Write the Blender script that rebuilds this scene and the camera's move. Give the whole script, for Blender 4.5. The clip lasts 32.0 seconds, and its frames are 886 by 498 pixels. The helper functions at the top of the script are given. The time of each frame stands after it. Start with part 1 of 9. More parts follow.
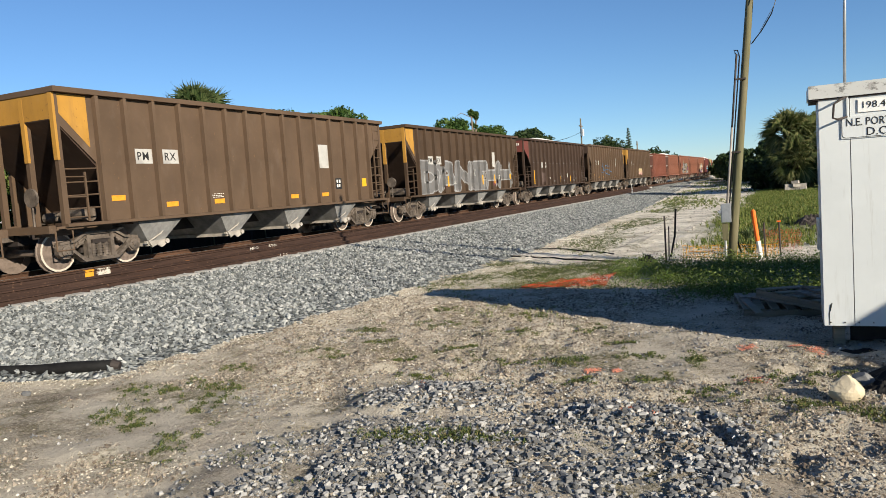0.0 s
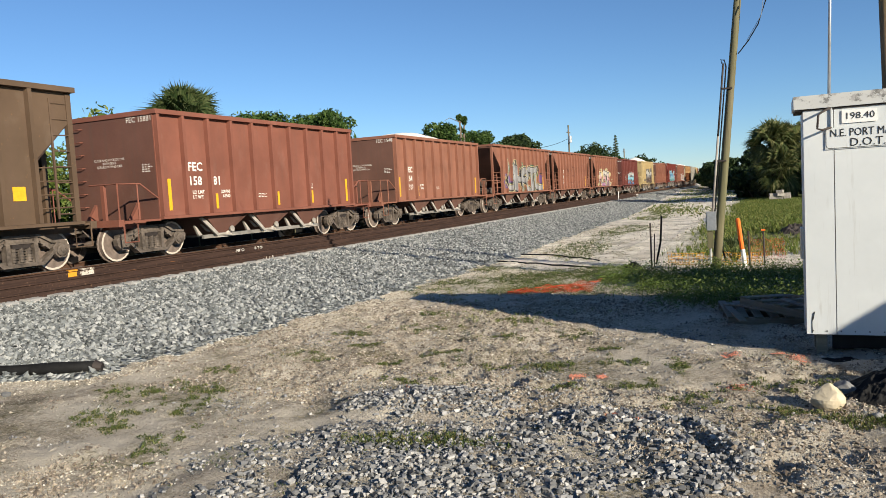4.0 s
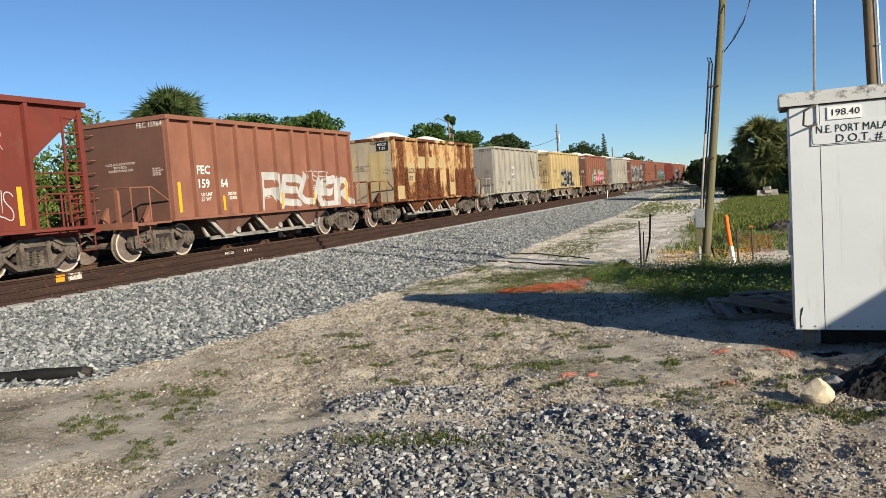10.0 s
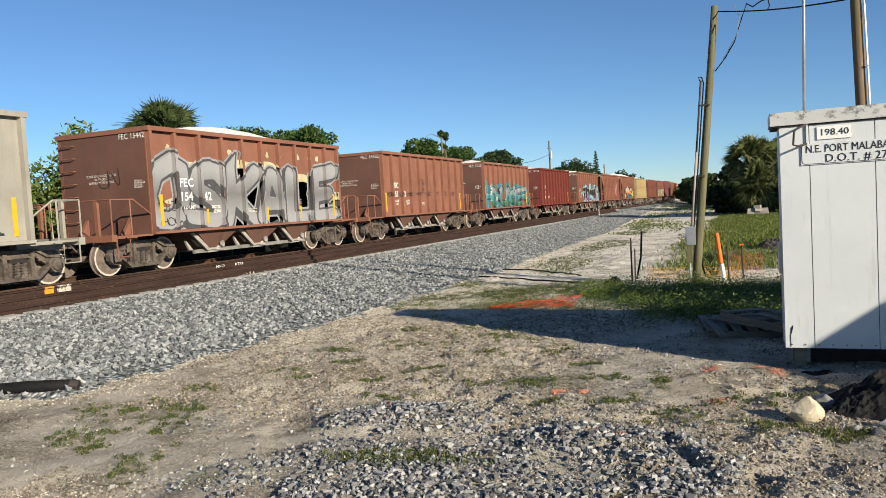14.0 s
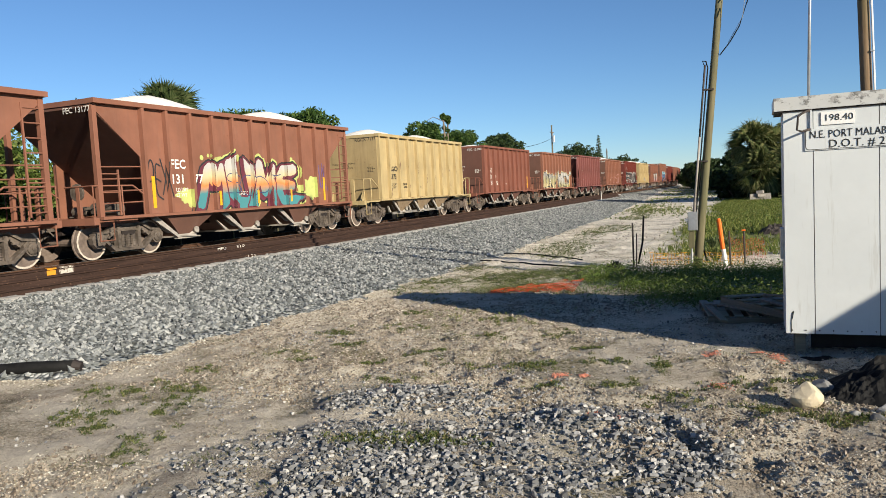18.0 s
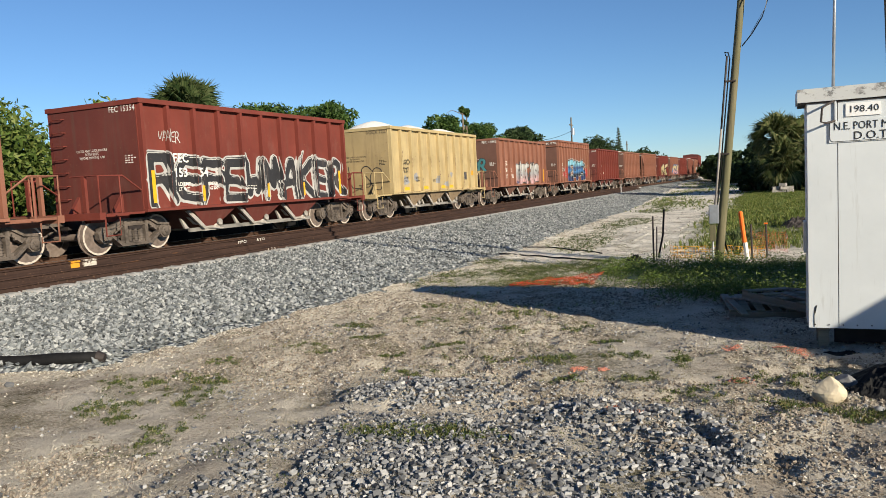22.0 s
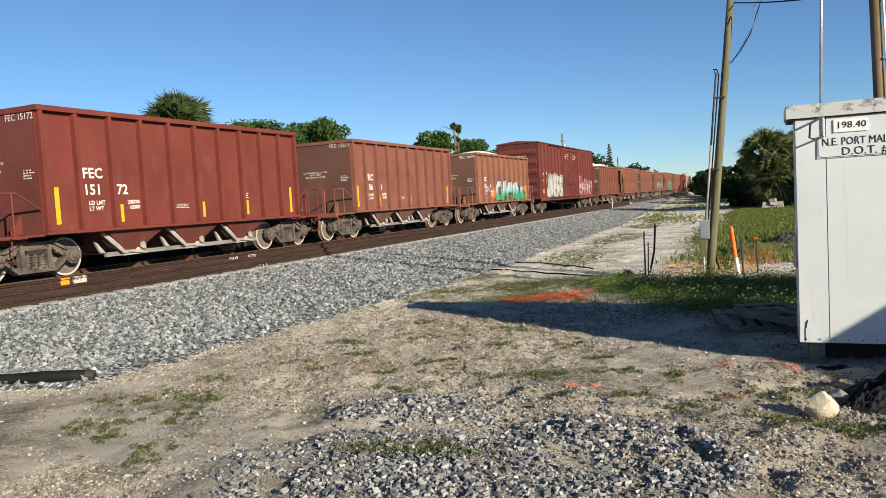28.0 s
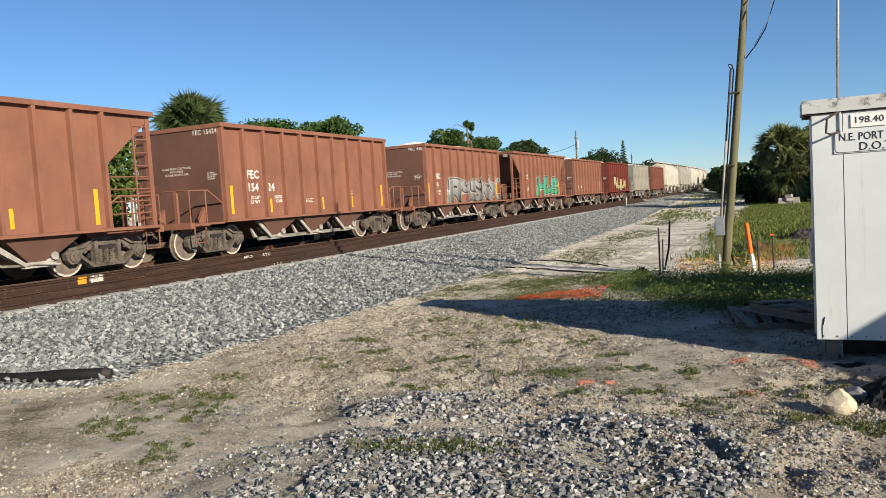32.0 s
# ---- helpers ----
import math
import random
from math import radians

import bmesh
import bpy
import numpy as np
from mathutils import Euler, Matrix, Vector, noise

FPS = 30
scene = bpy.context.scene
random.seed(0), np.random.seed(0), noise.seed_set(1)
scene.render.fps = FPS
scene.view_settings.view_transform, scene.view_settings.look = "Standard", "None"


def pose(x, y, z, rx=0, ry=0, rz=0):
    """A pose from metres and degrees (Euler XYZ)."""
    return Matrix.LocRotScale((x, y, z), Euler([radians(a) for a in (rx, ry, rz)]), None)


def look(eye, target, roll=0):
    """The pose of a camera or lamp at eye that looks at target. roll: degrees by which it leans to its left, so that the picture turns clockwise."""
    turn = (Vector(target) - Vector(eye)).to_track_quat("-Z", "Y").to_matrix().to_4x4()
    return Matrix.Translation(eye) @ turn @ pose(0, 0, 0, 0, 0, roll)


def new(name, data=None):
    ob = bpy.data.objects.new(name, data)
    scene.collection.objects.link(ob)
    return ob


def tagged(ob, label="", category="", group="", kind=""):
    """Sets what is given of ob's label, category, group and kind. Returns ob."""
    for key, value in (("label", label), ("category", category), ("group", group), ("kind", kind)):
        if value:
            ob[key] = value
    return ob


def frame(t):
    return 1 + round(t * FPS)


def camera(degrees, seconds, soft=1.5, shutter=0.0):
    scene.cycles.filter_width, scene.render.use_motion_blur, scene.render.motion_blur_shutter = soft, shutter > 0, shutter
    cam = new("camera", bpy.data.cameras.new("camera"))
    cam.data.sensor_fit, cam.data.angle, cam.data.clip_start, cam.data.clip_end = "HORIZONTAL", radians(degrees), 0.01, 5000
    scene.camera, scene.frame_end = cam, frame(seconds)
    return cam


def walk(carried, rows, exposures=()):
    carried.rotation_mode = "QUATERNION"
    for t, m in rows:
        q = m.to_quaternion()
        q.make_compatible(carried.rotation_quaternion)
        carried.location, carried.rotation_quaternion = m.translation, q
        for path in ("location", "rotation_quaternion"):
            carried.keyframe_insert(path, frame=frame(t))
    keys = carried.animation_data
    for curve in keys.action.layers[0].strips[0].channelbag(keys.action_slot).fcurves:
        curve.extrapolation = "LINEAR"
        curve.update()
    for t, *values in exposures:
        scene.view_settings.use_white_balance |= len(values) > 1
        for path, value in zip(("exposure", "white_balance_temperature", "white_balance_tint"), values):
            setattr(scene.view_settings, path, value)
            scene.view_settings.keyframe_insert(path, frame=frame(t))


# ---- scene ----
cam = camera(62.2, 32.0, soft=0.6)
EYE = (0.0, 0.0, 1.191)
PATH = [
    (0, 25.133, -4.622, -4.047),
    (0.5, 24.738, -4.592, -3.824),
    (1, 24.641, -4.392, -3.631),
    (1.5, 24.791, -4.249, -3.479),
    (2, 24.991, -4.198, -3.477),
    (2.5, 25.030, -4.235, -3.514),
    (3, 24.847, -4.329, -3.453),
    (3.5, 24.482, -4.370, -3.329),
    (5.5, 23.165, -4.153, -3.306),
    (6, 23.106, -4.028, -3.349),
    (6.5, 23.244, -3.931, -3.403),
    (7, 23.403, -3.914, -3.365),
    (7.5, 23.507, -3.964, -3.417),
    (8, 23.512, -4.072, -3.464),
    (8.5, 23.464, -4.152, -3.559),
    (9, 23.404, -4.251, -3.622),
    (9.5, 23.348, -4.375, -3.720),
    (10, 23.297, -4.366, -3.888),
    (10.5, 23.149, -4.214, -4.091),
    (11, 22.937, -3.915, -4.212),
    (11.5, 22.702, -3.597, -4.267),
    (12, 22.506, -3.389, -4.137),
    (12.5, 22.382, -3.330, -3.924),
    (13, 22.364, -3.325, -3.683),
    (13.5, 22.438, -3.265, -3.465),
    (14, 22.587, -3.227, -3.301),
    (14.5, 22.666, -3.232, -3.189),
    (16.5, 22.264, -4.101, -2.644),
    (17, 22.361, -4.254, -2.652),
    (17.5, 22.602, -4.351, -2.819),
    (18, 22.781, -4.488, -2.978),
    (18.5, 22.902, -4.614, -3.060),
    (19, 22.974, -4.704, -3.133),
    (19.5, 23.119, -4.707, -3.175),
    (20, 23.225, -4.653, -3.191),
    (20.5, 23.349, -4.640, -3.224),
    (21, 23.564, -4.695, -3.253),
    (21.5, 23.917, -4.812, -3.197),
    (22, 24.272, -4.937, -3.069),
    (22.5, 24.680, -4.974, -2.987),
    (23, 25.184, -4.875, -2.881),
    (23.5, 25.394, -4.733, -2.742),
    (24, 25.227, -4.615, -2.484),
    (24.5, 25.145, -4.633, -2.405),
    (25, 25.122, -4.811, -2.488),
    (25.5, 25.030, -4.897, -2.741),
    (27.5, 23.660, -3.983, -3.112),
    (28, 23.587, -3.733, -3.174),
    (28.5, 23.652, -3.575, -3.199),
    (29, 23.763, -3.545, -3.242),
    (29.5, 23.892, -3.603, -3.275),
    (30, 24.039, -3.666, -3.372),
    (30.5, 24.174, -3.694, -3.465),
    (31, 24.284, -3.689, -3.533),
    (31.5, 24.445, -3.707, -3.594),
    (32, 24.646, -3.836, -3.496),
]


def turned(yaw, pitch, roll):
    """Camera pose from yaw to the left of +Y, pitch up and roll, in degrees."""
    a, b = radians(yaw), radians(pitch)
    ahead = Vector((-math.sin(a) * math.cos(b), math.cos(a) * math.cos(b), math.sin(b)))
    return look(EYE, Vector(EYE) + ahead, roll)


# the camera closes down a little when pale cars fill its view
EXPOSURES = [(0.0, 0.64), (6.0, 0.62), (7.0, 0.58), (8.0, 0.51), (9.0, 0.64), (10.0, 0.57), (11.0, 0.52), (12.0, 0.52), (13.0, 0.60), (14.0, 0.57), (17.0, 0.61), (18.0, 0.58), (19.0, 0.51), (20.0, 0.64), (21.0, 0.61), (22.0, 0.56), (23.0, 0.51), (25.0, 0.62), (28.0, 0.62), (30.0, 0.57), (32.0, 0.59)]
walk(cam, [(t, turned(a, b, c)) for t, a, b, c in PATH], exposures=EXPOSURES)

# ---- light ----
SUN_EL, SUN_AZ = 20.0, 119.4  # degrees; azimuth clockwise from +Y
world = bpy.data.worlds.new("world")
scene.world = world
world.use_nodes = True
wn = world.node_tree.nodes
sky = wn.new("ShaderNodeTexSky")
sky.sky_type = "NISHITA"
sky.sun_disc = False
sky.sun_elevation, sky.sun_rotation = radians(SUN_EL), radians(SUN_AZ)
sky.air_density, sky.dust_density, sky.ozone_density = 0.82, 0.0, 6.0
wn["Background"].inputs[1].default_value = 0.085
tint = wn.new("ShaderNodeMix")
tint.data_type, tint.blend_type = "RGBA", "MULTIPLY"
tint.inputs[0].default_value, tint.inputs[7].default_value = 1.0, (1.0, 0.985, 0.945, 1)
world.node_tree.links.new(sky.outputs[0], tint.inputs[6])
world.node_tree.links.new(tint.outputs[2], wn["Background"].inputs[0])
sun = new("sun", bpy.data.lights.new("sun", "SUN"))
sun.data.energy, sun.data.angle, sun.data.color = 5.0, radians(0.5), (1.0, 0.90, 0.74)
to_sun = Vector((math.sin(radians(SUN_AZ)) * math.cos(radians(SUN_EL)), math.cos(radians(SUN_AZ)) * math.cos(radians(SUN_EL)), math.sin(radians(SUN_EL))))
sun.matrix_world = look(to_sun * 50, (0, 0, 0))


# ---- materials ----
class Mat:
    """A small builder for node materials in object space."""

    def __init__(self, name, rough=0.8, metal=0.0, spec=0.3, coord="Object"):
        self.m = bpy.data.materials.new(name)
        self.m.use_nodes = True
        self.t = self.m.node_tree
        self.b = self.t.nodes["Principled BSDF"]
        self.b.inputs["Roughness"].default_value = rough
        self.b.inputs["Metallic"].default_value = metal
        self.b.inputs["Specular IOR Level"].default_value = spec
        self.c = self.t.nodes.new("ShaderNodeTexCoord").outputs[coord]

    def link(self, a, b):
        self.t.links.new(a, b)

    def scaled(self, s):
        n = self.t.nodes.new("ShaderNodeMapping")
        n.inputs["Scale"].default_value = s
        self.link(self.c, n.inputs[0])
        return n.outputs[0]

    def noise(self, scale, detail=4, rough=0.6, stretch=None):
        n = self.t.nodes.new("ShaderNodeTexNoise")
        n.inputs["Scale"].default_value, n.inputs["Detail"].default_value, n.inputs["Roughness"].default_value = scale, detail, rough
        self.link(self.scaled(stretch) if stretch else self.c, n.inputs["Vector"])
        return n.outputs["Fac"]

    def voronoi(self, scale, feature="F1", out="Distance", rand=1.0):
        n = self.t.nodes.new("ShaderNodeTexVoronoi")
        n.feature = feature
        n.inputs["Scale"].default_value, n.inputs["Randomness"].default_value = scale, rand
        self.link(self.c, n.inputs["Vector"])
        return n.outputs[out]

    def ramp(self, fac, *stops):
        n = self.t.nodes.new("ShaderNodeValToRGB")
        e = n.color_ramp.elements
        while len(e) < len(stops):
            e.new(0.5)
        for k, (p, c) in zip(e, stops):
            k.position, k.color = p, (*c, 1) if len(c) == 3 else c
        self.link(fac, n.inputs[0])
        return n.outputs[0]

    def grey(self, fac, lo, hi):
        return self.ramp(fac, (lo, (0, 0, 0)), (hi, (1, 1, 1)))

    def mix(self, fac, a, b, mode="MIX"):
        n = self.t.nodes.new("ShaderNodeMix")
        n.data_type, n.blend_type = "RGBA", mode
        for sock, v in ((n.inputs[0], fac), (n.inputs[6], a), (n.inputs[7], b)):
            if isinstance(v, (int, float)):
                sock.default_value = v
            elif isinstance(v, tuple):
                sock.default_value = (*v, 1)
            else:
                self.link(v, sock)
        return n.outputs[2]

    def rand(self):
        return self.t.nodes.new("ShaderNodeObjectInfo").outputs["Random"]

    def island(self):
        return self.t.nodes.new("ShaderNodeNewGeometry").outputs["Random Per Island"]

    def height(self):
        n = self.t.nodes.new("ShaderNodeSeparateXYZ")
        self.link(self.c, n.inputs[0])
        return n.outputs[2]

    def colour(self, c):
        if isinstance(c, tuple):
            self.b.inputs["Base Color"].default_value = (*c, 1)
        else:
            self.link(c, self.b.inputs["Base Color"])
        return self

    def bump(self, fac, strength=0.3, dist=0.02):
        n = self.t.nodes.new("ShaderNodeBump")
        n.inputs["Strength"].default_value, n.inputs["Distance"].default_value = strength, dist
        self.link(fac, n.inputs["Height"])
        self.link(n.outputs[0], self.b.inputs["Normal"])
        return self

    def rough(self, fac):
        self.link(fac, self.b.inputs["Roughness"])
        return self


def scale3(c, k):
    return tuple(min(1.0, v * k) for v in c)


def paint(name, c, rust=(0.16, 0.07, 0.035), wear=0.62, grime=(0.10, 0.065, 0.05), streak=0.25):
    """Weathered car paint: faded patches, rain streaks, rust blooms and road dust."""
    m = Mat(name, rough=0.72, spec=0.22)
    base = m.mix(m.grey(m.noise(0.7, 5), 0.35, 0.7), scale3(c, 0.80), scale3(c, 1.12))
    base = m.mix(m.grey(m.noise(1.0, 3, 0.7, (5.0, 5.0, 0.35)), 0.5, 0.78), base, m.mix(streak, base, grime))
    base = m.mix(m.grey(m.noise(9.0, 6, 0.75), wear, wear + 0.1), base, rust)
    base = m.mix(m.grey(m.noise(2.6, 4, 0.6, (1.0, 1.0, 0.6)), 0.58, 0.75), base, m.mix(0.035, base, (0.55, 0.48, 0.40)))
    m.colour(base).bump(m.noise(2.2, 3), 0.25, 0.03)
    return m.m


def plain(name, c, rough=0.7, metal=0.0, scale=6.0, vary=0.25, bump=0.1, spec=0.3):
    m = Mat(name, rough=rough, metal=metal, spec=spec)
    n = m.noise(scale, 5, 0.65)
    m.colour(m.mix(m.grey(n, 0.3, 0.7), scale3(c, 1 - vary), scale3(c, 1 + vary))).bump(m.noise(scale * 5, 3), bump, 0.01)
    return m.m


BROWN = paint("brown_paint", (0.205, 0.078, 0.052))
TAN = paint("faded_brown_paint", (0.240, 0.104, 0.066))
RED = paint("red_paint", (0.160, 0.036, 0.025))
MAROON = paint("maroon_paint", (0.150, 0.045, 0.036))
PURPLE = paint("purple_brown_paint", (0.205, 0.076, 0.066))
# darker, streakier copies: the ends' shade is put into the colour, with grime
SHADED_GRIMY = {
    BROWN: paint("shaded_grimy_brown_end_paint", (0.130, 0.062, 0.046), streak=0.5), TAN: paint("shaded_grimy_faded_end_paint", (0.138, 0.070, 0.051), streak=0.5),
    RED: paint("shaded_grimy_red_end_paint", (0.125, 0.034, 0.026), streak=0.5), PURPLE: paint("shaded_grimy_purple_end_paint", (0.12, 0.047, 0.042), streak=0.5),
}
CREAM = paint("cream_paint", (0.43, 0.33, 0.165), wear=0.64, streak=0.3)
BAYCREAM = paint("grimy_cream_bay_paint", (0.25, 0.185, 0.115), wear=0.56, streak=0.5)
SHADED_GRIMY[CREAM] = paint("shaded_grimy_cream_end_paint", (0.36, 0.27, 0.135), wear=0.62, streak=0.4)


def rusted():
    m = Mat("rusted_cream_paint", rough=0.85, spec=0.15)
    base = m.mix(m.grey(m.noise(0.9, 5, 0.65, (1, 1, 0.5)), 0.38, 0.62), (0.46, 0.31, 0.15), (0.31, 0.135, 0.042))
    run = m.grey(m.noise(0.8, 9, 0.72, (1.3, 1.3, 0.55)), 0.43, 0.49)
    speck = m.grey(m.noise(16, 6, 0.8, (1, 1, 0.6)), 0.42, 0.52)
    base = m.mix(run, base, m.mix(speck, (0.20, 0.075, 0.026), (0.06, 0.020, 0.012)))
    m.colour(base).bump(m.noise(12, 4), 0.3, 0.02)
    return m.m


RUSTY = rusted()
WHITE_END = paint("worn_beige_paint", (0.37, 0.31, 0.22), wear=0.60, rust=(0.20, 0.09, 0.04), streak=0.5)
GREY = paint("grey_paint", (0.326, 0.303, 0.252), wear=0.68, streak=0.25)
UMBER = paint("umber_paint", (0.104, 0.068, 0.043), wear=0.62, rust=(0.2, 0.11, 0.05))
DULLUMBER = paint("dull_umber_paint", (0.066, 0.042, 0.026), wear=0.64, rust=(0.2, 0.11, 0.05))
DARK = paint("dark_brown_paint", (0.054, 0.034, 0.024), wear=0.66)
# grey and maroon ends: shade painted in, as for the other ends
SHADED_GRIMY[GREY] = paint("shaded_grimy_grey_end_paint", (0.215, 0.20, 0.175), wear=0.62, streak=0.5)
SHADED_GRIMY[MAROON] = paint("shaded_grimy_maroon_end_paint", (0.105, 0.040, 0.033), streak=0.5)
YELLOW = paint("mustard_paint", (0.385, 0.200, 0.037), wear=0.6, rust=(0.09, 0.045, 0.02))
WHITE_CAR = paint("off_white_paint", (0.515, 0.476, 0.390), streak=0.3, wear=0.7)
ORANGE_CAR = paint("orange_paint", (0.55, 0.19, 0.035))
BOXRED = paint("boxcar_paint", (0.148, 0.036, 0.028), wear=0.7)
# boxcar end: darker copy with the end's shade put into its colour
BOXEND = paint("shaded_grimy_boxcar_end_paint", (0.105, 0.030, 0.025), wear=0.68, streak=0.45)
STEEL = plain("dusty_cast_steel", (0.108, 0.087, 0.070), rough=0.75, scale=5, vary=0.6, bump=0.35)
DUSTY = plain("dusty_grey_steel", (0.33, 0.30, 0.26), rough=0.8, scale=4, vary=0.3)
DARKSTEEL = plain("dark_steel", (0.032, 0.025, 0.022), rough=0.7, scale=5, vary=0.4)
WHEEL = plain("worn_wheel_face", (0.165, 0.128, 0.105), rough=0.6, scale=7, vary=0.35)
RIM = plain("bright_wheel_rim", (0.52, 0.45, 0.37), rough=0.45, scale=20, vary=0.2, spec=0.5)
BAYPALE = plain("pale_dusted_bay_steel", (0.21, 0.205, 0.195), rough=0.8, scale=3, vary=0.4, bump=0.2)
BAYGREY = plain("grey_dusted_bay_steel", (0.20, 0.185, 0.165), rough=0.8, scale=3, vary=0.35, bump=0.2)
STRIPE = plain("yellow_reflector", (0.72, 0.37, 0.02), rough=0.45, scale=14, vary=0.12)
ORSTRIPE = plain("orange_reflector", (0.66, 0.28, 0.025), rough=0.5, scale=14, vary=0.15)
LETTER = plain("white_stencil_paint", (0.74, 0.70, 0.62), rough=0.7, scale=25, vary=0.15)
BLACKLET = plain("black_stencil_paint", (0.02, 0.02, 0.02), rough=0.6, scale=25, vary=0.3)
LOADM = plain("white_aggregate_load", (0.78, 0.74, 0.66), rough=0.95, scale=8, vary=0.12, bump=0.6)


COLOURS = {
    "white": (0.52, 0.505, 0.465), "black": (0.018, 0.018, 0.021), "silver": (0.34, 0.335, 0.33), "grey": (0.17, 0.165, 0.16), "charcoal": (0.07, 0.068, 0.07),
    "blue": (0.05, 0.22, 0.46), "sky": (0.24, 0.52, 0.62), "navy": (0.025, 0.05, 0.16), "teal": (0.05, 0.26, 0.28), "green": (0.05, 0.33, 0.15),
    "mint": (0.08, 0.38, 0.28), "pink": (0.62, 0.13, 0.26), "rose": (0.60, 0.34, 0.33), "lilac": (0.42, 0.22, 0.36), "violet": (0.16, 0.08, 0.22),
    "cream": (0.63, 0.53, 0.29), "yellow": (0.68, 0.48, 0.09), "lime": (0.55, 0.60, 0.16), "orange": (0.75, 0.25, 0.05), "red": (0.46, 0.06, 0.05),
    "rust": (0.14, 0.045, 0.03), "maroon": (0.16, 0.02, 0.04), "dkgreen": (0.05, 0.14, 0.07), "olive": (0.40, 0.36, 0.17), "umber": (0.12, 0.075, 0.06),
}


def spray(name, c, z0=0.0, z1=1.0):
    """Faded spray paint; given several colours, they blend softly from the foot up."""
    m = Mat(name, rough=0.6, spec=0.22)
    cs = [tuple(0.78 * v + 0.05 * (sum(COLOURS[k]) / 3 + 0.35) for v in COLOURS[k]) for k in c]
    if len(cs) > 1:
        wob = m.t.nodes.new("ShaderNodeMath")
        wob.operation = "MULTIPLY_ADD"
        wob.inputs[1].default_value = 0.30 * (z1 - z0)
        m.link(m.noise(1.4, 4, 0.6), wob.inputs[0])
        m.link(m.height(), wob.inputs[2])
        r = m.t.nodes.new("ShaderNodeMapRange")
        r.inputs[1].default_value, r.inputs[2].default_value = z0 + 0.15 * (z1 - z0), z1 + 0.15 * (z1 - z0)
        m.link(wob.outputs[0], r.inputs[0])
        n = len(cs)
        col = m.ramp(r.outputs[0], *[(0.12 + 0.76 * k / (n - 1), cs[k]) for k in range(n)])
    else:
        col = m.mix(m.grey(m.noise(1.7, 5, 0.6), 0.42, 0.66), cs[0], scale3(cs[0], 0.72))
    col = m.mix(m.grey(m.noise(3.1, 4, 0.7, (1, 1, 0.4)), 0.55, 0.75), col, m.mix(0.3, col, (0.26, 0.19, 0.15)))
    m.colour(m.mix(m.grey(m.noise(14, 5, 0.75), 0.60, 0.70), col, m.mix(0.45, col, (0.20, 0.12, 0.09))))
    return m.m


SPRAY = {k: spray(k + "_spray", (k,)) for k in COLOURS}


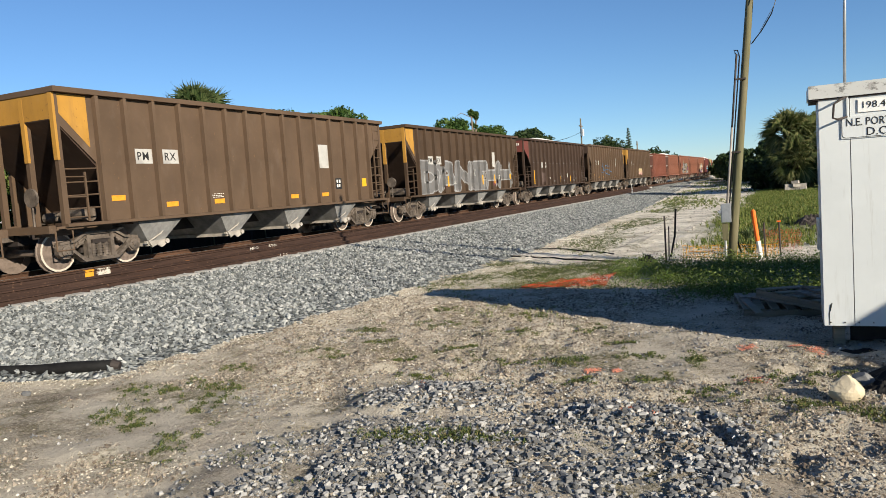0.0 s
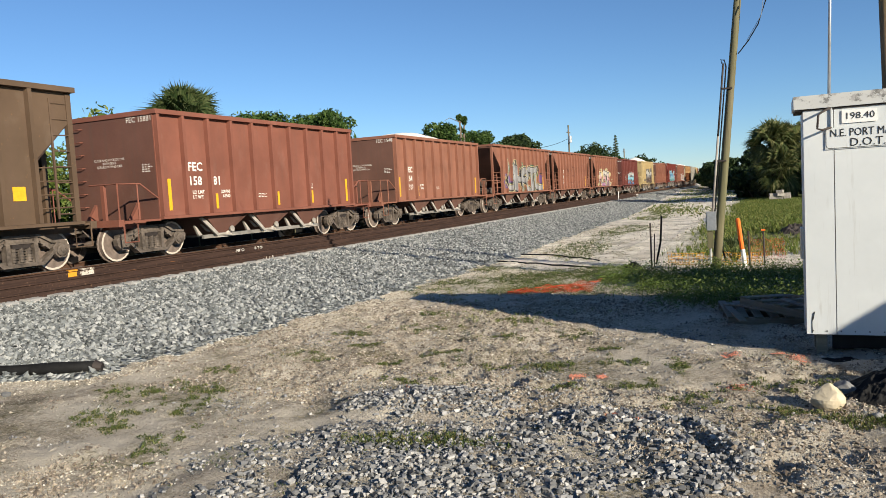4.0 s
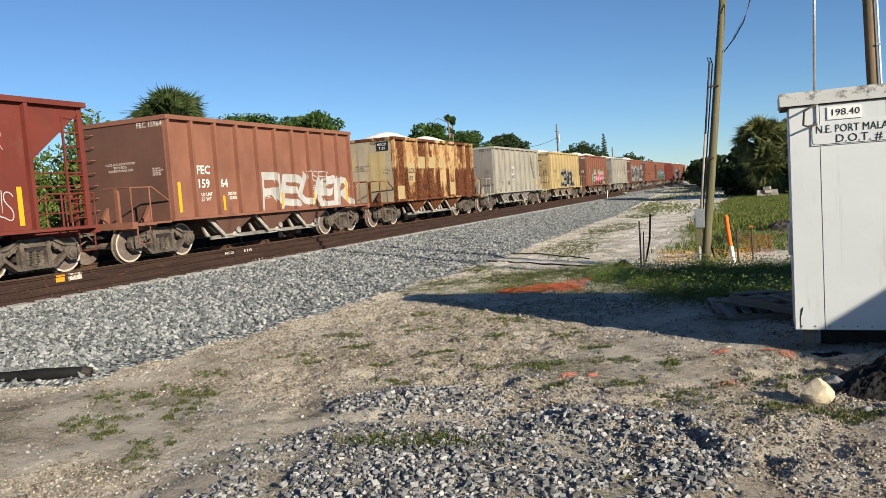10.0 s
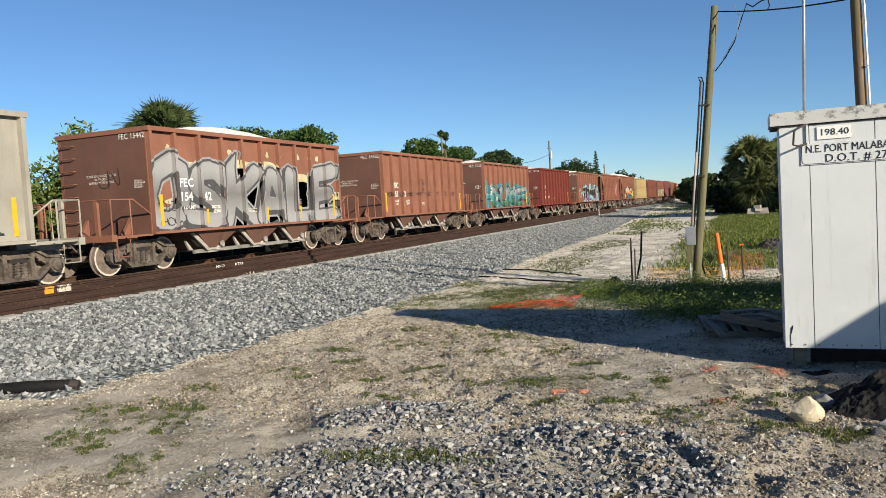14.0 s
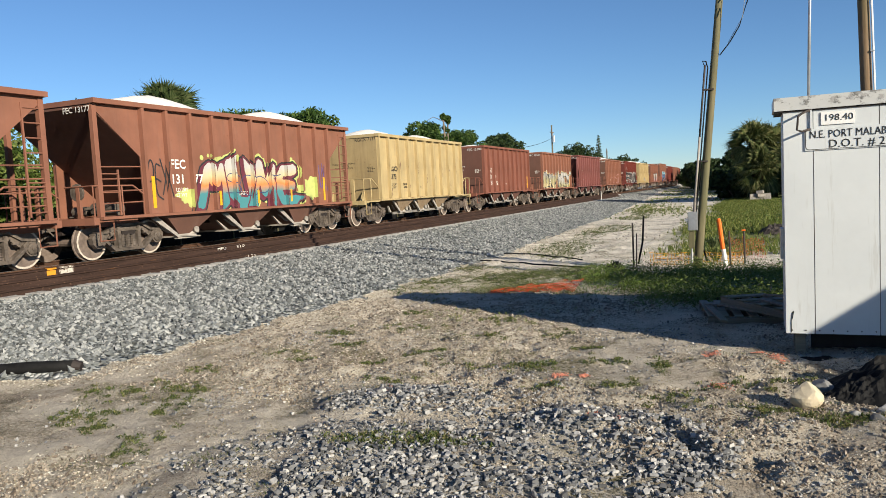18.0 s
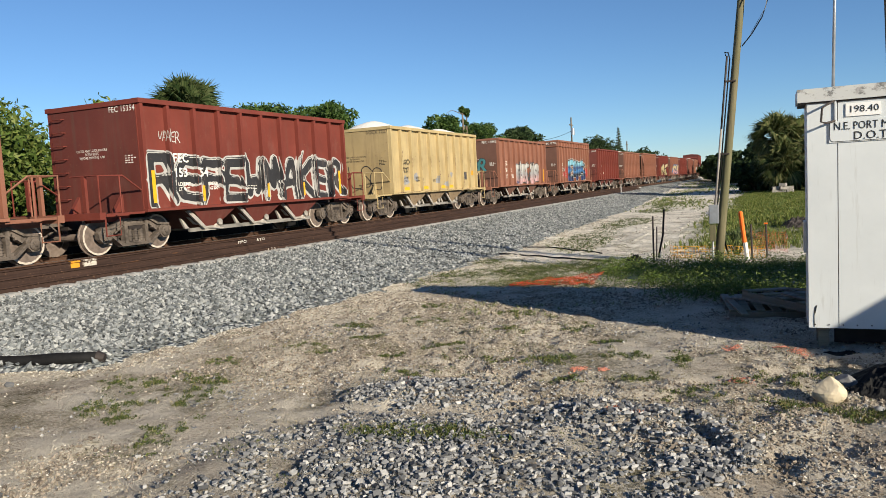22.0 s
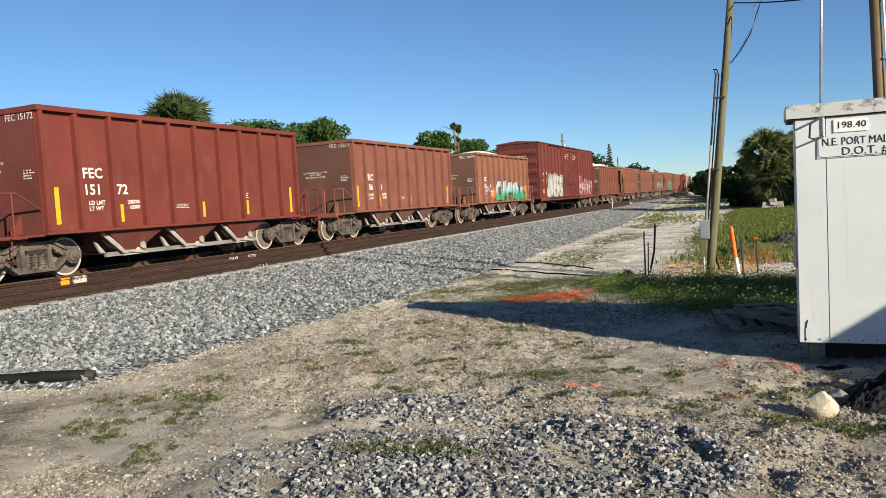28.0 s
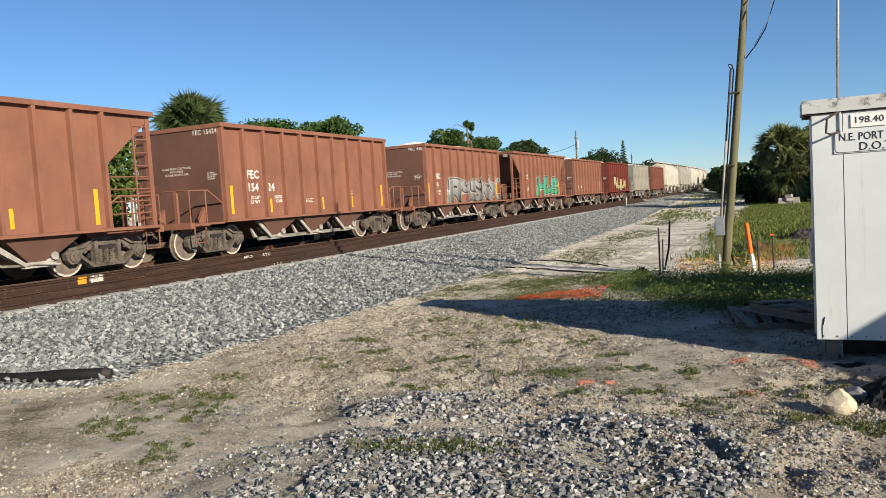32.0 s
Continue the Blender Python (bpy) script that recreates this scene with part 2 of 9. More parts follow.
def ground_material():
    """Sand and crushed shell: paler along the lane, under turf on the verge."""
    m = Mat("sandy_shell_ground", rough=0.95, spec=0.1)
    soil = m.ramp(m.noise(0.55, 6, 0.62), (0.34, (0.41, 0.345, 0.265)), (0.50, (0.60, 0.525, 0.42)), (0.66, (0.76, 0.69, 0.57)))
    pos = m.t.nodes.new("ShaderNodeSeparateXYZ")
    m.link(m.c, pos.inputs[0])

    def beyond(out, lo, hi, wobble):
        n = m.t.nodes.new("ShaderNodeMath")
        n.operation = "MULTIPLY_ADD"
        n.inputs[1].default_value = wobble
        m.link(m.noise(0.5, 5, 0.65), n.inputs[0])
        m.link(out, n.inputs[2])
        r = m.t.nodes.new("ShaderNodeMapRange")
        r.inputs[1].default_value, r.inputs[2].default_value = lo + wobble / 2, hi + wobble / 2
        m.link(n.outputs[0], r.inputs[0])
        return r.outputs[0]

    lane = beyond(pos.outputs[1], 11.0, 17.0, 8.0)
    soil = m.mix(m.grey(m.noise(5.0, 6, 0.7), 0.42, 0.68), soil, m.mix(0.42, soil, (0.15, 0.115, 0.085)))
    soil = m.mix(m.grey(m.noise(1.7, 6, 0.7), 0.50, 0.62), soil, m.mix(m.grey(m.noise(24.0, 5, 0.8), 0.42, 0.58), m.mix(0.35, soil, (0.17, 0.15, 0.08)), (0.085, 0.075, 0.042)))
    soil = m.mix(m.grey(m.noise(30.0, 5, 0.8), 0.50, 0.60), soil, m.mix(0.78, soil, (0.075, 0.058, 0.045)))
    soil = m.mix(m.grey(m.noise(46.0, 4, 0.8), 0.55, 0.62), soil, (0.66, 0.61, 0.51))
    grain = m.ramp(m.noise(34.0, 7, 0.85), (0.36, (0.10, 0.078, 0.06)), (0.46, (0.36, 0.305, 0.23)), (0.54, (0.58, 0.51, 0.40)), (0.66, (0.84, 0.78, 0.66)))
    soil = m.mix(m.mix(1.0, m.grey(m.noise(1.1, 5, 0.7), 0.36, 0.56), (0.6, 0.6, 0.6), "MULTIPLY"), soil, grain)
    soil = m.mix(lane, soil, m.ramp(m.noise(2.0, 9, 0.82), (0.34, (0.44, 0.385, 0.29)), (0.44, (0.74, 0.67, 0.545)), (0.60, (0.90, 0.84, 0.715))))
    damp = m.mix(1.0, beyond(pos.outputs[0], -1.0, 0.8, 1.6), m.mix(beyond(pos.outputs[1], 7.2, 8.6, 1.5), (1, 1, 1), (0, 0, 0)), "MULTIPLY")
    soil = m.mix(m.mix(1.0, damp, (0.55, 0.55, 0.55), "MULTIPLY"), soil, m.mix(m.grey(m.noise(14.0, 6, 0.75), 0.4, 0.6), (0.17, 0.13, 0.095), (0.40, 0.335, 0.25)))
    shell = m.mix(m.grey(m.voronoi(34.0, out="Distance"), 0.20, 0.13), (0, 0, 0), (1, 1, 1))
    where = m.mix(1.0, shell, m.grey(m.noise(1.3, 4), 0.44, 0.62), "MULTIPLY")
    col = m.mix(where, soil, (0.60, 0.54, 0.44))
    grass = m.mix(1.0, m.grey(m.noise(0.9, 6, 0.75), 0.51, 0.63), m.grey(m.noise(16.0, 5, 0.8), 0.40, 0.56), "MULTIPLY")
    col = m.mix(grass, col, m.mix(m.grey(m.noise(40.0, 3), 0.4, 0.6), (0.105, 0.098, 0.045), (0.20, 0.175, 0.10)))
    turf = m.mix(1.0, beyond(pos.outputs[0], -2.5, -1.6, 2.4), beyond(pos.outputs[1], 19.0, 24.0, 6.0), "MULTIPLY")
    col = m.mix(turf, col, m.mix(m.grey(m.noise(3.0, 6, 0.75), 0.35, 0.65), (0.075, 0.105, 0.022), (0.18, 0.19, 0.055)))
    m.colour(col).bump(m.mix(0.3, m.noise(9.0, 9, 0.8), m.noise(37.0, 5, 0.8)), 1.0, 0.075)
    return m.m


def ballast_material():
    m = Mat("grey_ballast", rough=0.9, spec=0.2)
    cell = m.voronoi(17.0, out="Color")
    sep = m.t.nodes.new("ShaderNodeSeparateColor")
    m.link(cell, sep.inputs[0])
    col = m.ramp(sep.outputs[0], (0.0, (0.10, 0.11, 0.108)), (0.5, (0.23, 0.245, 0.235)), (1.0, (0.44, 0.445, 0.42)))
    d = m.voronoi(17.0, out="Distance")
    # gaps between the stones painted dark: their shade is put into the colour
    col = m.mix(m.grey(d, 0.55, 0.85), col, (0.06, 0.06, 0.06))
    m.colour(col).bump(m.ramp(d, (0.0, (1, 1, 1)), (0.9, (0, 0, 0))), 1.0, 0.05)
    return m.m


def stone_material(name, a, b, c):
    m = Mat(name, rough=0.85, spec=0.25)
    col = m.ramp(m.island(), (0.0, a), (0.55, b), (1.0, c))
    m.colour(m.mix(m.grey(m.noise(60, 3), 0.4, 0.7), col, m.mix(0.4, col, (0.12, 0.12, 0.12)))).bump(m.noise(90, 3), 0.3, 0.004)
    return m.m


def piece_material(name, a, b, c):
    m = Mat(name, rough=0.85, spec=0.25)
    col = m.ramp(m.rand(), (0.0, a), (0.55, b), (1.0, c))
    m.colour(m.mix(m.grey(m.noise(60, 3), 0.4, 0.7), col, m.mix(0.4, col, (0.12, 0.12, 0.12)))).bump(m.noise(90, 3), 0.3, 0.004)
    return m.m


def leaf_material(name, a, b, c):
    m = Mat(name, rough=0.6, spec=0.25)
    col = m.ramp(m.island(), (0.0, a), (0.5, b), (1.0, c))
    m.colour(col)
    tr = m.t.nodes.new("ShaderNodeBsdfTranslucent")
    m.link(col, tr.inputs[0])
    mx = m.t.nodes.new("ShaderNodeMixShader")
    mx.inputs[0].default_value = 0.25
    m.link(m.b.outputs[0], mx.inputs[1])
    m.link(tr.outputs[0], mx.inputs[2])
    m.link(mx.outputs[0], m.t.nodes["Material Output"].inputs[0])
    return m.m


def wood_material(name, a, b, stretch):
    m = Mat(name, rough=0.85, spec=0.15)
    n = m.noise(3.0, 6, 0.7, stretch)
    col = m.mix(m.grey(m.noise(0.8, 3), 0.4, 0.65), m.ramp(n, (0.3, a), (0.7, b)), m.mix(0.4, m.ramp(n, (0.3, a), (0.7, b)), (0.12, 0.13, 0.06)))
    m.colour(col).bump(n, 0.5, 0.01)
    return m.m


def rail_material(name, c):
    m = Mat(name, rough=0.8, spec=0.2)
    col = m.mix(m.grey(m.noise(3.0, 5, 0.7, (1, 0.25, 4)), 0.35, 0.7), scale3(c, 0.6), scale3(c, 1.3))
    m.colour(m.mix(m.grey(m.noise(2.2, 6, 0.75, (1, 0.35, 5)), 0.66, 0.74), m.mix(m.grey(m.noise(18, 4), 0.6, 0.72), col, (0.14, 0.08, 0.05)), (0.20, 0.085, 0.03))).bump(m.noise(30, 3), 0.2, 0.005)
    return m.m


GROUND, BALLAST = ground_material(), ballast_material()
STONES = stone_material("ballast_stones", (0.06, 0.066, 0.066), (0.215, 0.23, 0.225), (0.44, 0.445, 0.42))
STONES_NEAR = stone_material("loose_gravel_stones", (0.06, 0.061, 0.062), (0.24, 0.24, 0.235), (0.50, 0.485, 0.45))
STONE_PIECE = piece_material("gravel_stone_pieces", (0.06, 0.061, 0.062), (0.24, 0.24, 0.235), (0.50, 0.485, 0.45))
SHELLS = stone_material("shell_bits", (0.30, 0.25, 0.18), (0.54, 0.48, 0.375), (0.78, 0.73, 0.62))
GRASS = leaf_material("weed_blades", (0.040, 0.070, 0.014), (0.095, 0.145, 0.028), (0.23, 0.23, 0.075))
WEED = leaf_material("low_weed_leaves", (0.028, 0.050, 0.011), (0.068, 0.108, 0.021), (0.16, 0.17, 0.052))
SPRIG = leaf_material("olive_sprig_leaves", (0.040, 0.060, 0.015), (0.090, 0.118, 0.030), (0.19, 0.185, 0.070))
LUSH = leaf_material("lush_weed_leaves", (0.050, 0.084, 0.015), (0.112, 0.168, 0.032), (0.18, 0.22, 0.055))
TURF = leaf_material("turf_blades", (0.060, 0.095, 0.018), (0.14, 0.185, 0.035), (0.29, 0.28, 0.09))
DRYGRASS = leaf_material("dry_grass_blades", (0.22, 0.17, 0.07), (0.33, 0.27, 0.12), (0.42, 0.36, 0.20))
LEAF = leaf_material("broad_leaves", (0.020, 0.048, 0.010), (0.047, 0.092, 0.018), (0.095, 0.145, 0.032))
DARKLEAF = leaf_material("dark_leaves", (0.015, 0.03, 0.01), (0.035, 0.06, 0.018), (0.06, 0.09, 0.03))
HEDGE = leaf_material("hedge_leaves", (0.045, 0.080, 0.014), (0.095, 0.145, 0.028), (0.19, 0.22, 0.055))
PALMLEAF = leaf_material("palm_fronds", (0.024, 0.045, 0.014), (0.055, 0.085, 0.026), (0.12, 0.14, 0.055))
SUNPALM = leaf_material("olive_palm_fronds", (0.045, 0.068, 0.022), (0.105, 0.130, 0.042), (0.22, 0.21, 0.09))
BARK = wood_material("bark", (0.10, 0.075, 0.055), (0.21, 0.17, 0.13), (1, 1, 0.2))
POLEWOOD = wood_material("weathered_pole_wood", (0.10, 0.088, 0.052), (0.19, 0.168, 0.10), (6, 6, 0.25))
BROWNWOOD = wood_material("brown_pole_wood", (0.13, 0.085, 0.048), (0.26, 0.185, 0.115), (5, 5, 0.3))
PALLET = wood_material("grey_pallet_wood", (0.12, 0.105, 0.09), (0.30, 0.27, 0.23), (0.4, 5, 5))
RAILM = rail_material("rusty_rail", (0.046, 0.026, 0.019))
RAILTOP = rail_material("orange_rust_rail", (0.080, 0.042, 0.026))
SHINY = plain("polished_rail_head", (0.45, 0.42, 0.38), rough=0.35, metal=0.8, scale=3, vary=0.2)
CONCRETE = plain("concrete", (0.52, 0.50, 0.465), rough=0.9, scale=5, vary=0.15, bump=0.3)
TIEGREY = plain("dusty_tie_concrete", (0.40, 0.385, 0.355), rough=0.9, scale=5, vary=0.25, bump=0.3)


def shed_material():
    m = Mat("white_painted_panel", rough=0.5, spec=0.35)
    w = m.mix(m.grey(m.noise(1.2, 5, 0.65), 0.35, 0.75), (0.54, 0.565, 0.56), (0.62, 0.645, 0.635))
    w = m.mix(m.grey(m.noise(2.5, 4, 0.7, (6, 6, 0.5)), 0.60, 0.85), w, (0.42, 0.42, 0.39))
    m.colour(m.mix(m.grey(m.noise(16, 5, 0.8), 0.70, 0.76), w, (0.35, 0.33, 0.29))).bump(m.noise(1.0, 2), 0.1, 0.02)
    return m.m


def flaked_material():
    m = Mat("flaking_white_fascia", rough=0.75, spec=0.2)
    f = m.grey(m.noise(4.0, 7, 0.75, (1.2, 1, 2.0)), 0.52, 0.56)
    m.colour(m.mix(f, (0.50, 0.505, 0.48), m.mix(m.grey(m.noise(25, 4), 0.4, 0.6), (0.16, 0.16, 0.15), (0.36, 0.35, 0.33)))).bump(f, 0.3, 0.004)
    return m.m


WHITEMETAL, FLAKED = shed_material(), flaked_material()
SIGNWHITE = plain("white_sign_face", (0.78, 0.77, 0.73), rough=0.5, scale=3, vary=0.06, bump=0.02)
SIGNBLACK = plain("black_sign_paint", (0.018, 0.018, 0.018), rough=0.5, scale=20, vary=0.2)
GALV = plain("galvanised_steel", (0.45, 0.46, 0.46), rough=0.4, metal=0.6, scale=12, vary=0.15)
BLACKPLASTIC = plain("black_plastic", (0.012, 0.012, 0.012), rough=0.7, scale=8, vary=0.4, bump=0.3, spec=0.12)
ORANGEPL = plain("orange_plastic", (0.85, 0.16, 0.02), rough=0.55, scale=9, vary=0.12)
NETRED = plain("red_orange_mesh", (0.40, 0.050, 0.016), rough=0.6, scale=5, vary=0.3)
YELLOWNET = plain("yellow_orange_mesh", (0.58, 0.29, 0.03), rough=0.6, scale=9, vary=0.15)
MARKPAINT = plain("orange_marking_paint", (0.58, 0.23, 0.15), rough=0.9, scale=40, vary=0.3, bump=0.4)
LIMESTONE = plain("pale_limestone", (0.55, 0.47, 0.33), rough=0.9, scale=7, vary=0.15, bump=0.7)
WHITEPL = plain("white_plastic", (0.75, 0.74, 0.70), rough=0.5, scale=9, vary=0.1)
DARKSTAKE = plain("dark_stake_metal", (0.05, 0.04, 0.035), rough=0.7, scale=9, vary=0.3)


# ---- mesh tools ----
class Build:
    """Collects boxes, prisms and tubes for one mesh."""

    def __init__(self):
        self.v, self.f, self.mi = [], [], []

    def add(self, verts, faces, mi=0):
        n = len(self.v)
        self.v += [tuple(p) for p in verts]
        self.f += [tuple(i + n for i in f) for f in faces]
        self.mi += [mi] * len(faces)
        return self

    def box(self, x0, x1, y0, y1, z0, z1, mi=0, m=None):
        vs = [Vector((x, y, z)) for x in (x0, x1) for y in (y0, y1) for z in (z0, z1)]
        if m:
            vs = [m @ p for p in vs]
        return self.add(vs, [(0, 1, 3, 2), (4, 6, 7, 5), (0, 4, 5, 1), (2, 3, 7, 6), (0, 2, 6, 4), (1, 5, 7, 3)], mi)

    def prism(self, poly, a, b, axis="x", mi=0):
        """poly: points in the plane across the axis, in order (y, z), (x, z) or (x, y)."""
        n = len(poly)
        place = {"x": lambda p, k: (k, p[0], p[1]), "y": lambda p, k: (p[0], k, p[1]), "z": lambda p, k: (p[0], p[1], k)}[axis]
        vs = [place(p, a) for p in poly] + [place(p, b) for p in poly]
        fs = [tuple(range(n))[::-1], tuple(range(n, 2 * n))] + [(i, (i + 1) % n, n + (i + 1) % n, n + i) for i in range(n)]
        return self.add(vs, fs, mi)

    def loft(self, rings, cap=True, mi=0):
        n = len(rings[0])
        fs = []
        for k in range(len(rings) - 1):
            fs += [(k * n + i, k * n + (i + 1) % n, (k + 1) * n + (i + 1) % n, (k + 1) * n + i) for i in range(n)]
        if cap:
            fs += [tuple(range(n))[::-1], tuple(range((len(rings) - 1) * n, len(rings) * n))]
        return self.add([p for r in rings for p in r], fs, mi)

    def tube(self, pts, r, n=6, mi=0):
        pts = [Vector(p) for p in pts]
        rs = r if isinstance(r, (list, tuple)) else [r] * len(pts)
        rings = []
        for i, p in enumerate(pts):
            d = (pts[min(i + 1, len(pts) - 1)] - pts[max(i - 1, 0)]).normalized()
            u = d.orthogonal().normalized() if abs(d.z) > 0.9 else d.cross(Vector((0, 0, 1))).normalized()
            w = d.cross(u)
            rings.append([p + rs[i] * (math.cos(2 * math.pi * k / n) * u + math.sin(2 * math.pi * k / n) * w) for k in range(n)])
        return self.loft(rings, True, mi)

    def mesh(self, name, *mats, smooth=False):
        me = bpy.data.meshes.new(name)
        me.from_pydata(self.v, [], self.f)
        for m in mats:
            me.materials.append(m)
        if any(self.mi):
            me.polygons.foreach_set("material_index", self.mi)
        bm = bmesh.new()
        bm.from_mesh(me)
        bmesh.ops.recalc_face_normals(bm, faces=bm.faces)
        bm.to_mesh(me)
        bm.free()
        if smooth:
            me.polygons.foreach_set("use_smooth", [True] * len(me.polygons))
        me.update()
        return me


def part(name, me, parent=None, m=None, label="", kind=""):
    """One mesh object, under its thing where a parent is given."""
    ob = new(name, me)
    if parent:
        ob.parent = parent
    if m is not None:
        ob.matrix_basis = m
    if name in ("stencil", "spring_nest", "lettering"):
        kind = "stuff"
    return tagged(ob, label=label, kind=kind)


CACHE = {}


def cached(key, make):
    if key not in CACHE:
        CACHE[key] = make()
    return CACHE[key]


def bulk(name, verts, faces, *mats, smooth=False):
    """A mesh from numpy arrays: verts (n, 3) and faces (m, 3 or 4)."""
    me = bpy.data.meshes.new(name)
    k = faces.shape[1]
    me.vertices.add(len(verts))
    me.vertices.foreach_set("co", np.asarray(verts, np.float32).ravel())
    me.loops.add(faces.size)
    me.loops.foreach_set("vertex_index", faces.astype(np.int32).ravel())
    me.polygons.add(len(faces))
    me.polygons.foreach_set("loop_start", np.arange(0, faces.size, k, dtype=np.int32))
    for mt in mats:
        me.materials.append(mt)
    me.update(calc_edges=True)
    me.polygons.foreach_set("use_smooth", np.full(len(faces), smooth))
    me.validate()
    return me


def scatter(name, centres, sizes, shape, faces, mat, rng, flat=0.6, tumble=0.5, jag=0.5):
    """Many small copies of one shape in a single mesh, each turned at random."""
    n = len(centres)
    a, b = rng.uniform(0, 2 * np.pi, n), rng.uniform(-tumble, tumble, n)
    jit = rng.uniform(1 - jag, 1 + 0.9 * jag, (n, len(shape), 3)) * rng.uniform(0.75, 1.25, (n, 1, 3))
    v = shape[None] * jit * sizes[:, None, None]
    v[..., 2] *= flat
    ca, sa, cb, sb = np.cos(a)[:, None], np.sin(a)[:, None], np.cos(b)[:, None], np.sin(b)[:, None]
    x, y, z = v[..., 0], v[..., 1], v[..., 2]
    y, z = y * cb - z * sb, y * sb + z * cb
    x, y = x * ca - y * sa, x * sa + y * ca
    v = np.stack([x, y, z], -1) + np.asarray(centres)[:, None]
    f = faces[None] + (np.arange(n) * len(shape))[:, None, None]
    return bulk(name, v.reshape(-1, 3), f.reshape(-1, faces.shape[1]), mat)


CUBE8 = np.array([(x, y, z) for x in (-0.5, 0.5) for y in (-0.5, 0.5) for z in (-0.5, 0.5)]) * 0.9
CUBE_F = np.array([(0, 1, 3, 2), (4, 6, 7, 5), (0, 4, 5, 1), (2, 3, 7, 6), (0, 2, 6, 4), (1, 5, 7, 3)])
def ico():
    g = (1 + 5**0.5) / 2
    v = np.array([(-1, g, 0), (1, g, 0), (-1, -g, 0), (1, -g, 0), (0, -1, g), (0, 1, g), (0, -1, -g), (0, 1, -g), (g, 0, -1), (g, 0, 1), (-g, 0, -1), (-g, 0, 1)]) * 0.29
    f = [(0, 11, 5), (0, 5, 1), (0, 1, 7), (0, 7, 10), (0, 10, 11), (1, 5, 9), (5, 11, 4), (11, 10, 2), (10, 7, 6), (7, 1, 8), (3, 9, 4), (3, 4, 2), (3, 2, 6), (3, 6, 8), (3, 8, 9), (4, 9, 5), (2, 4, 11), (6, 2, 10), (8, 6, 7), (9, 8, 1)]
    return v, np.array(f)


ICO, ICO_F = ico()
OCTA = np.array([(0.6, 0, 0), (-0.6, 0, 0), (0, 0.6, 0), (0, -0.6, 0), (0, 0, 0.6), (0, 0, -0.6)])
OCTA_F = np.array([(0, 2, 4), (2, 1, 4), (1, 3, 4), (3, 0, 4), (2, 0, 5), (1, 2, 5), (3, 1, 5), (0, 3, 5)])


# ---- the ground and the railway bed ----
G = -0.68  # level ground; the rail tops lie at 0
XC = -14.96  # centre line of the track
CURVE, RADIUS, STRAIGHT = 138.0, 620.0, 335.0
rng = np.random.default_rng(7)


def drift(y):
    """How far the track has curved to the left at y."""
    y = np.asarray(y, float)
    a = np.clip(y - CURVE, 0, STRAIGHT - CURVE)
    return a**2 / (2 * RADIUS) + np.clip(y - STRAIGHT, 0, None) * (STRAIGHT - CURVE) / RADIUS


def waves(x, y, s):
    return (np.sin(x * 1.7 * s + 1.3 * np.sin(y * 0.9 * s)) + np.sin(y * 2.1 * s + 1.7 * np.sin(x * 1.1 * s + 2)) + np.sin((x + y) * 3.3 * s + 0.6) * 0.5) / 2.5


def rough(x, y, size, seed):
    """Uneven lumps about size metres across, from -1 to 1."""
    a = 0.6 + 1.3 * seed
    x, y = np.asarray(x, float), np.asarray(y, float)
    x, y = (x * math.cos(a) - y * math.sin(a)) / size, (x * math.sin(a) + y * math.cos(a)) / size
    i, j = np.floor(x), np.floor(y)
    u, v = x - i, y - j
    u, v = u * u * (3 - 2 * u), v * v * (3 - 2 * v)

    def corner(a, b):
        q = np.sin(a * 127.1 + b * 311.7 + seed * 74.7) * 43758.5453
        return 2 * (q - np.floor(q)) - 1
    return (corner(i, j) * (1 - u) + corner(i + 1, j) * u) * (1 - v) + (corner(i, j + 1) * (1 - u) + corner(i + 1, j + 1) * u) * v


def heap(x, y):
    """The low spread of loose gravel before the camera."""
    out = 0 * (x + y)
    for cx, cy, rx, ry, hgt in ((-1.9, 4.0, 2.0, 1.6, 0.10), (-2.75, 5.65, 0.9, 0.55, 0.12), (-1.0, 5.35, 1.0, 0.55, 0.13), (-0.45, 4.9, 0.45, 0.9, 0.10), (-2.6, 3.6, 1.2, 1.0, 0.07)):
        d = ((x - cx) / rx) ** 2 + ((y - cy) / ry) ** 2
        out = np.maximum(out, hgt * np.clip(1 - d, 0, 1) ** 0.7)
    return out


def churned(x, y):
    """How broken up the soil is, from smooth sand (0) to loose lumps and shell (1)."""
    return np.clip(0.45 + 0.75 * rough(x, y, 1.7, 7) + 0.55 * rough(x, y, 0.72, 8) + 0.35 * rough(x, y, 0.29, 9), 0, 1)


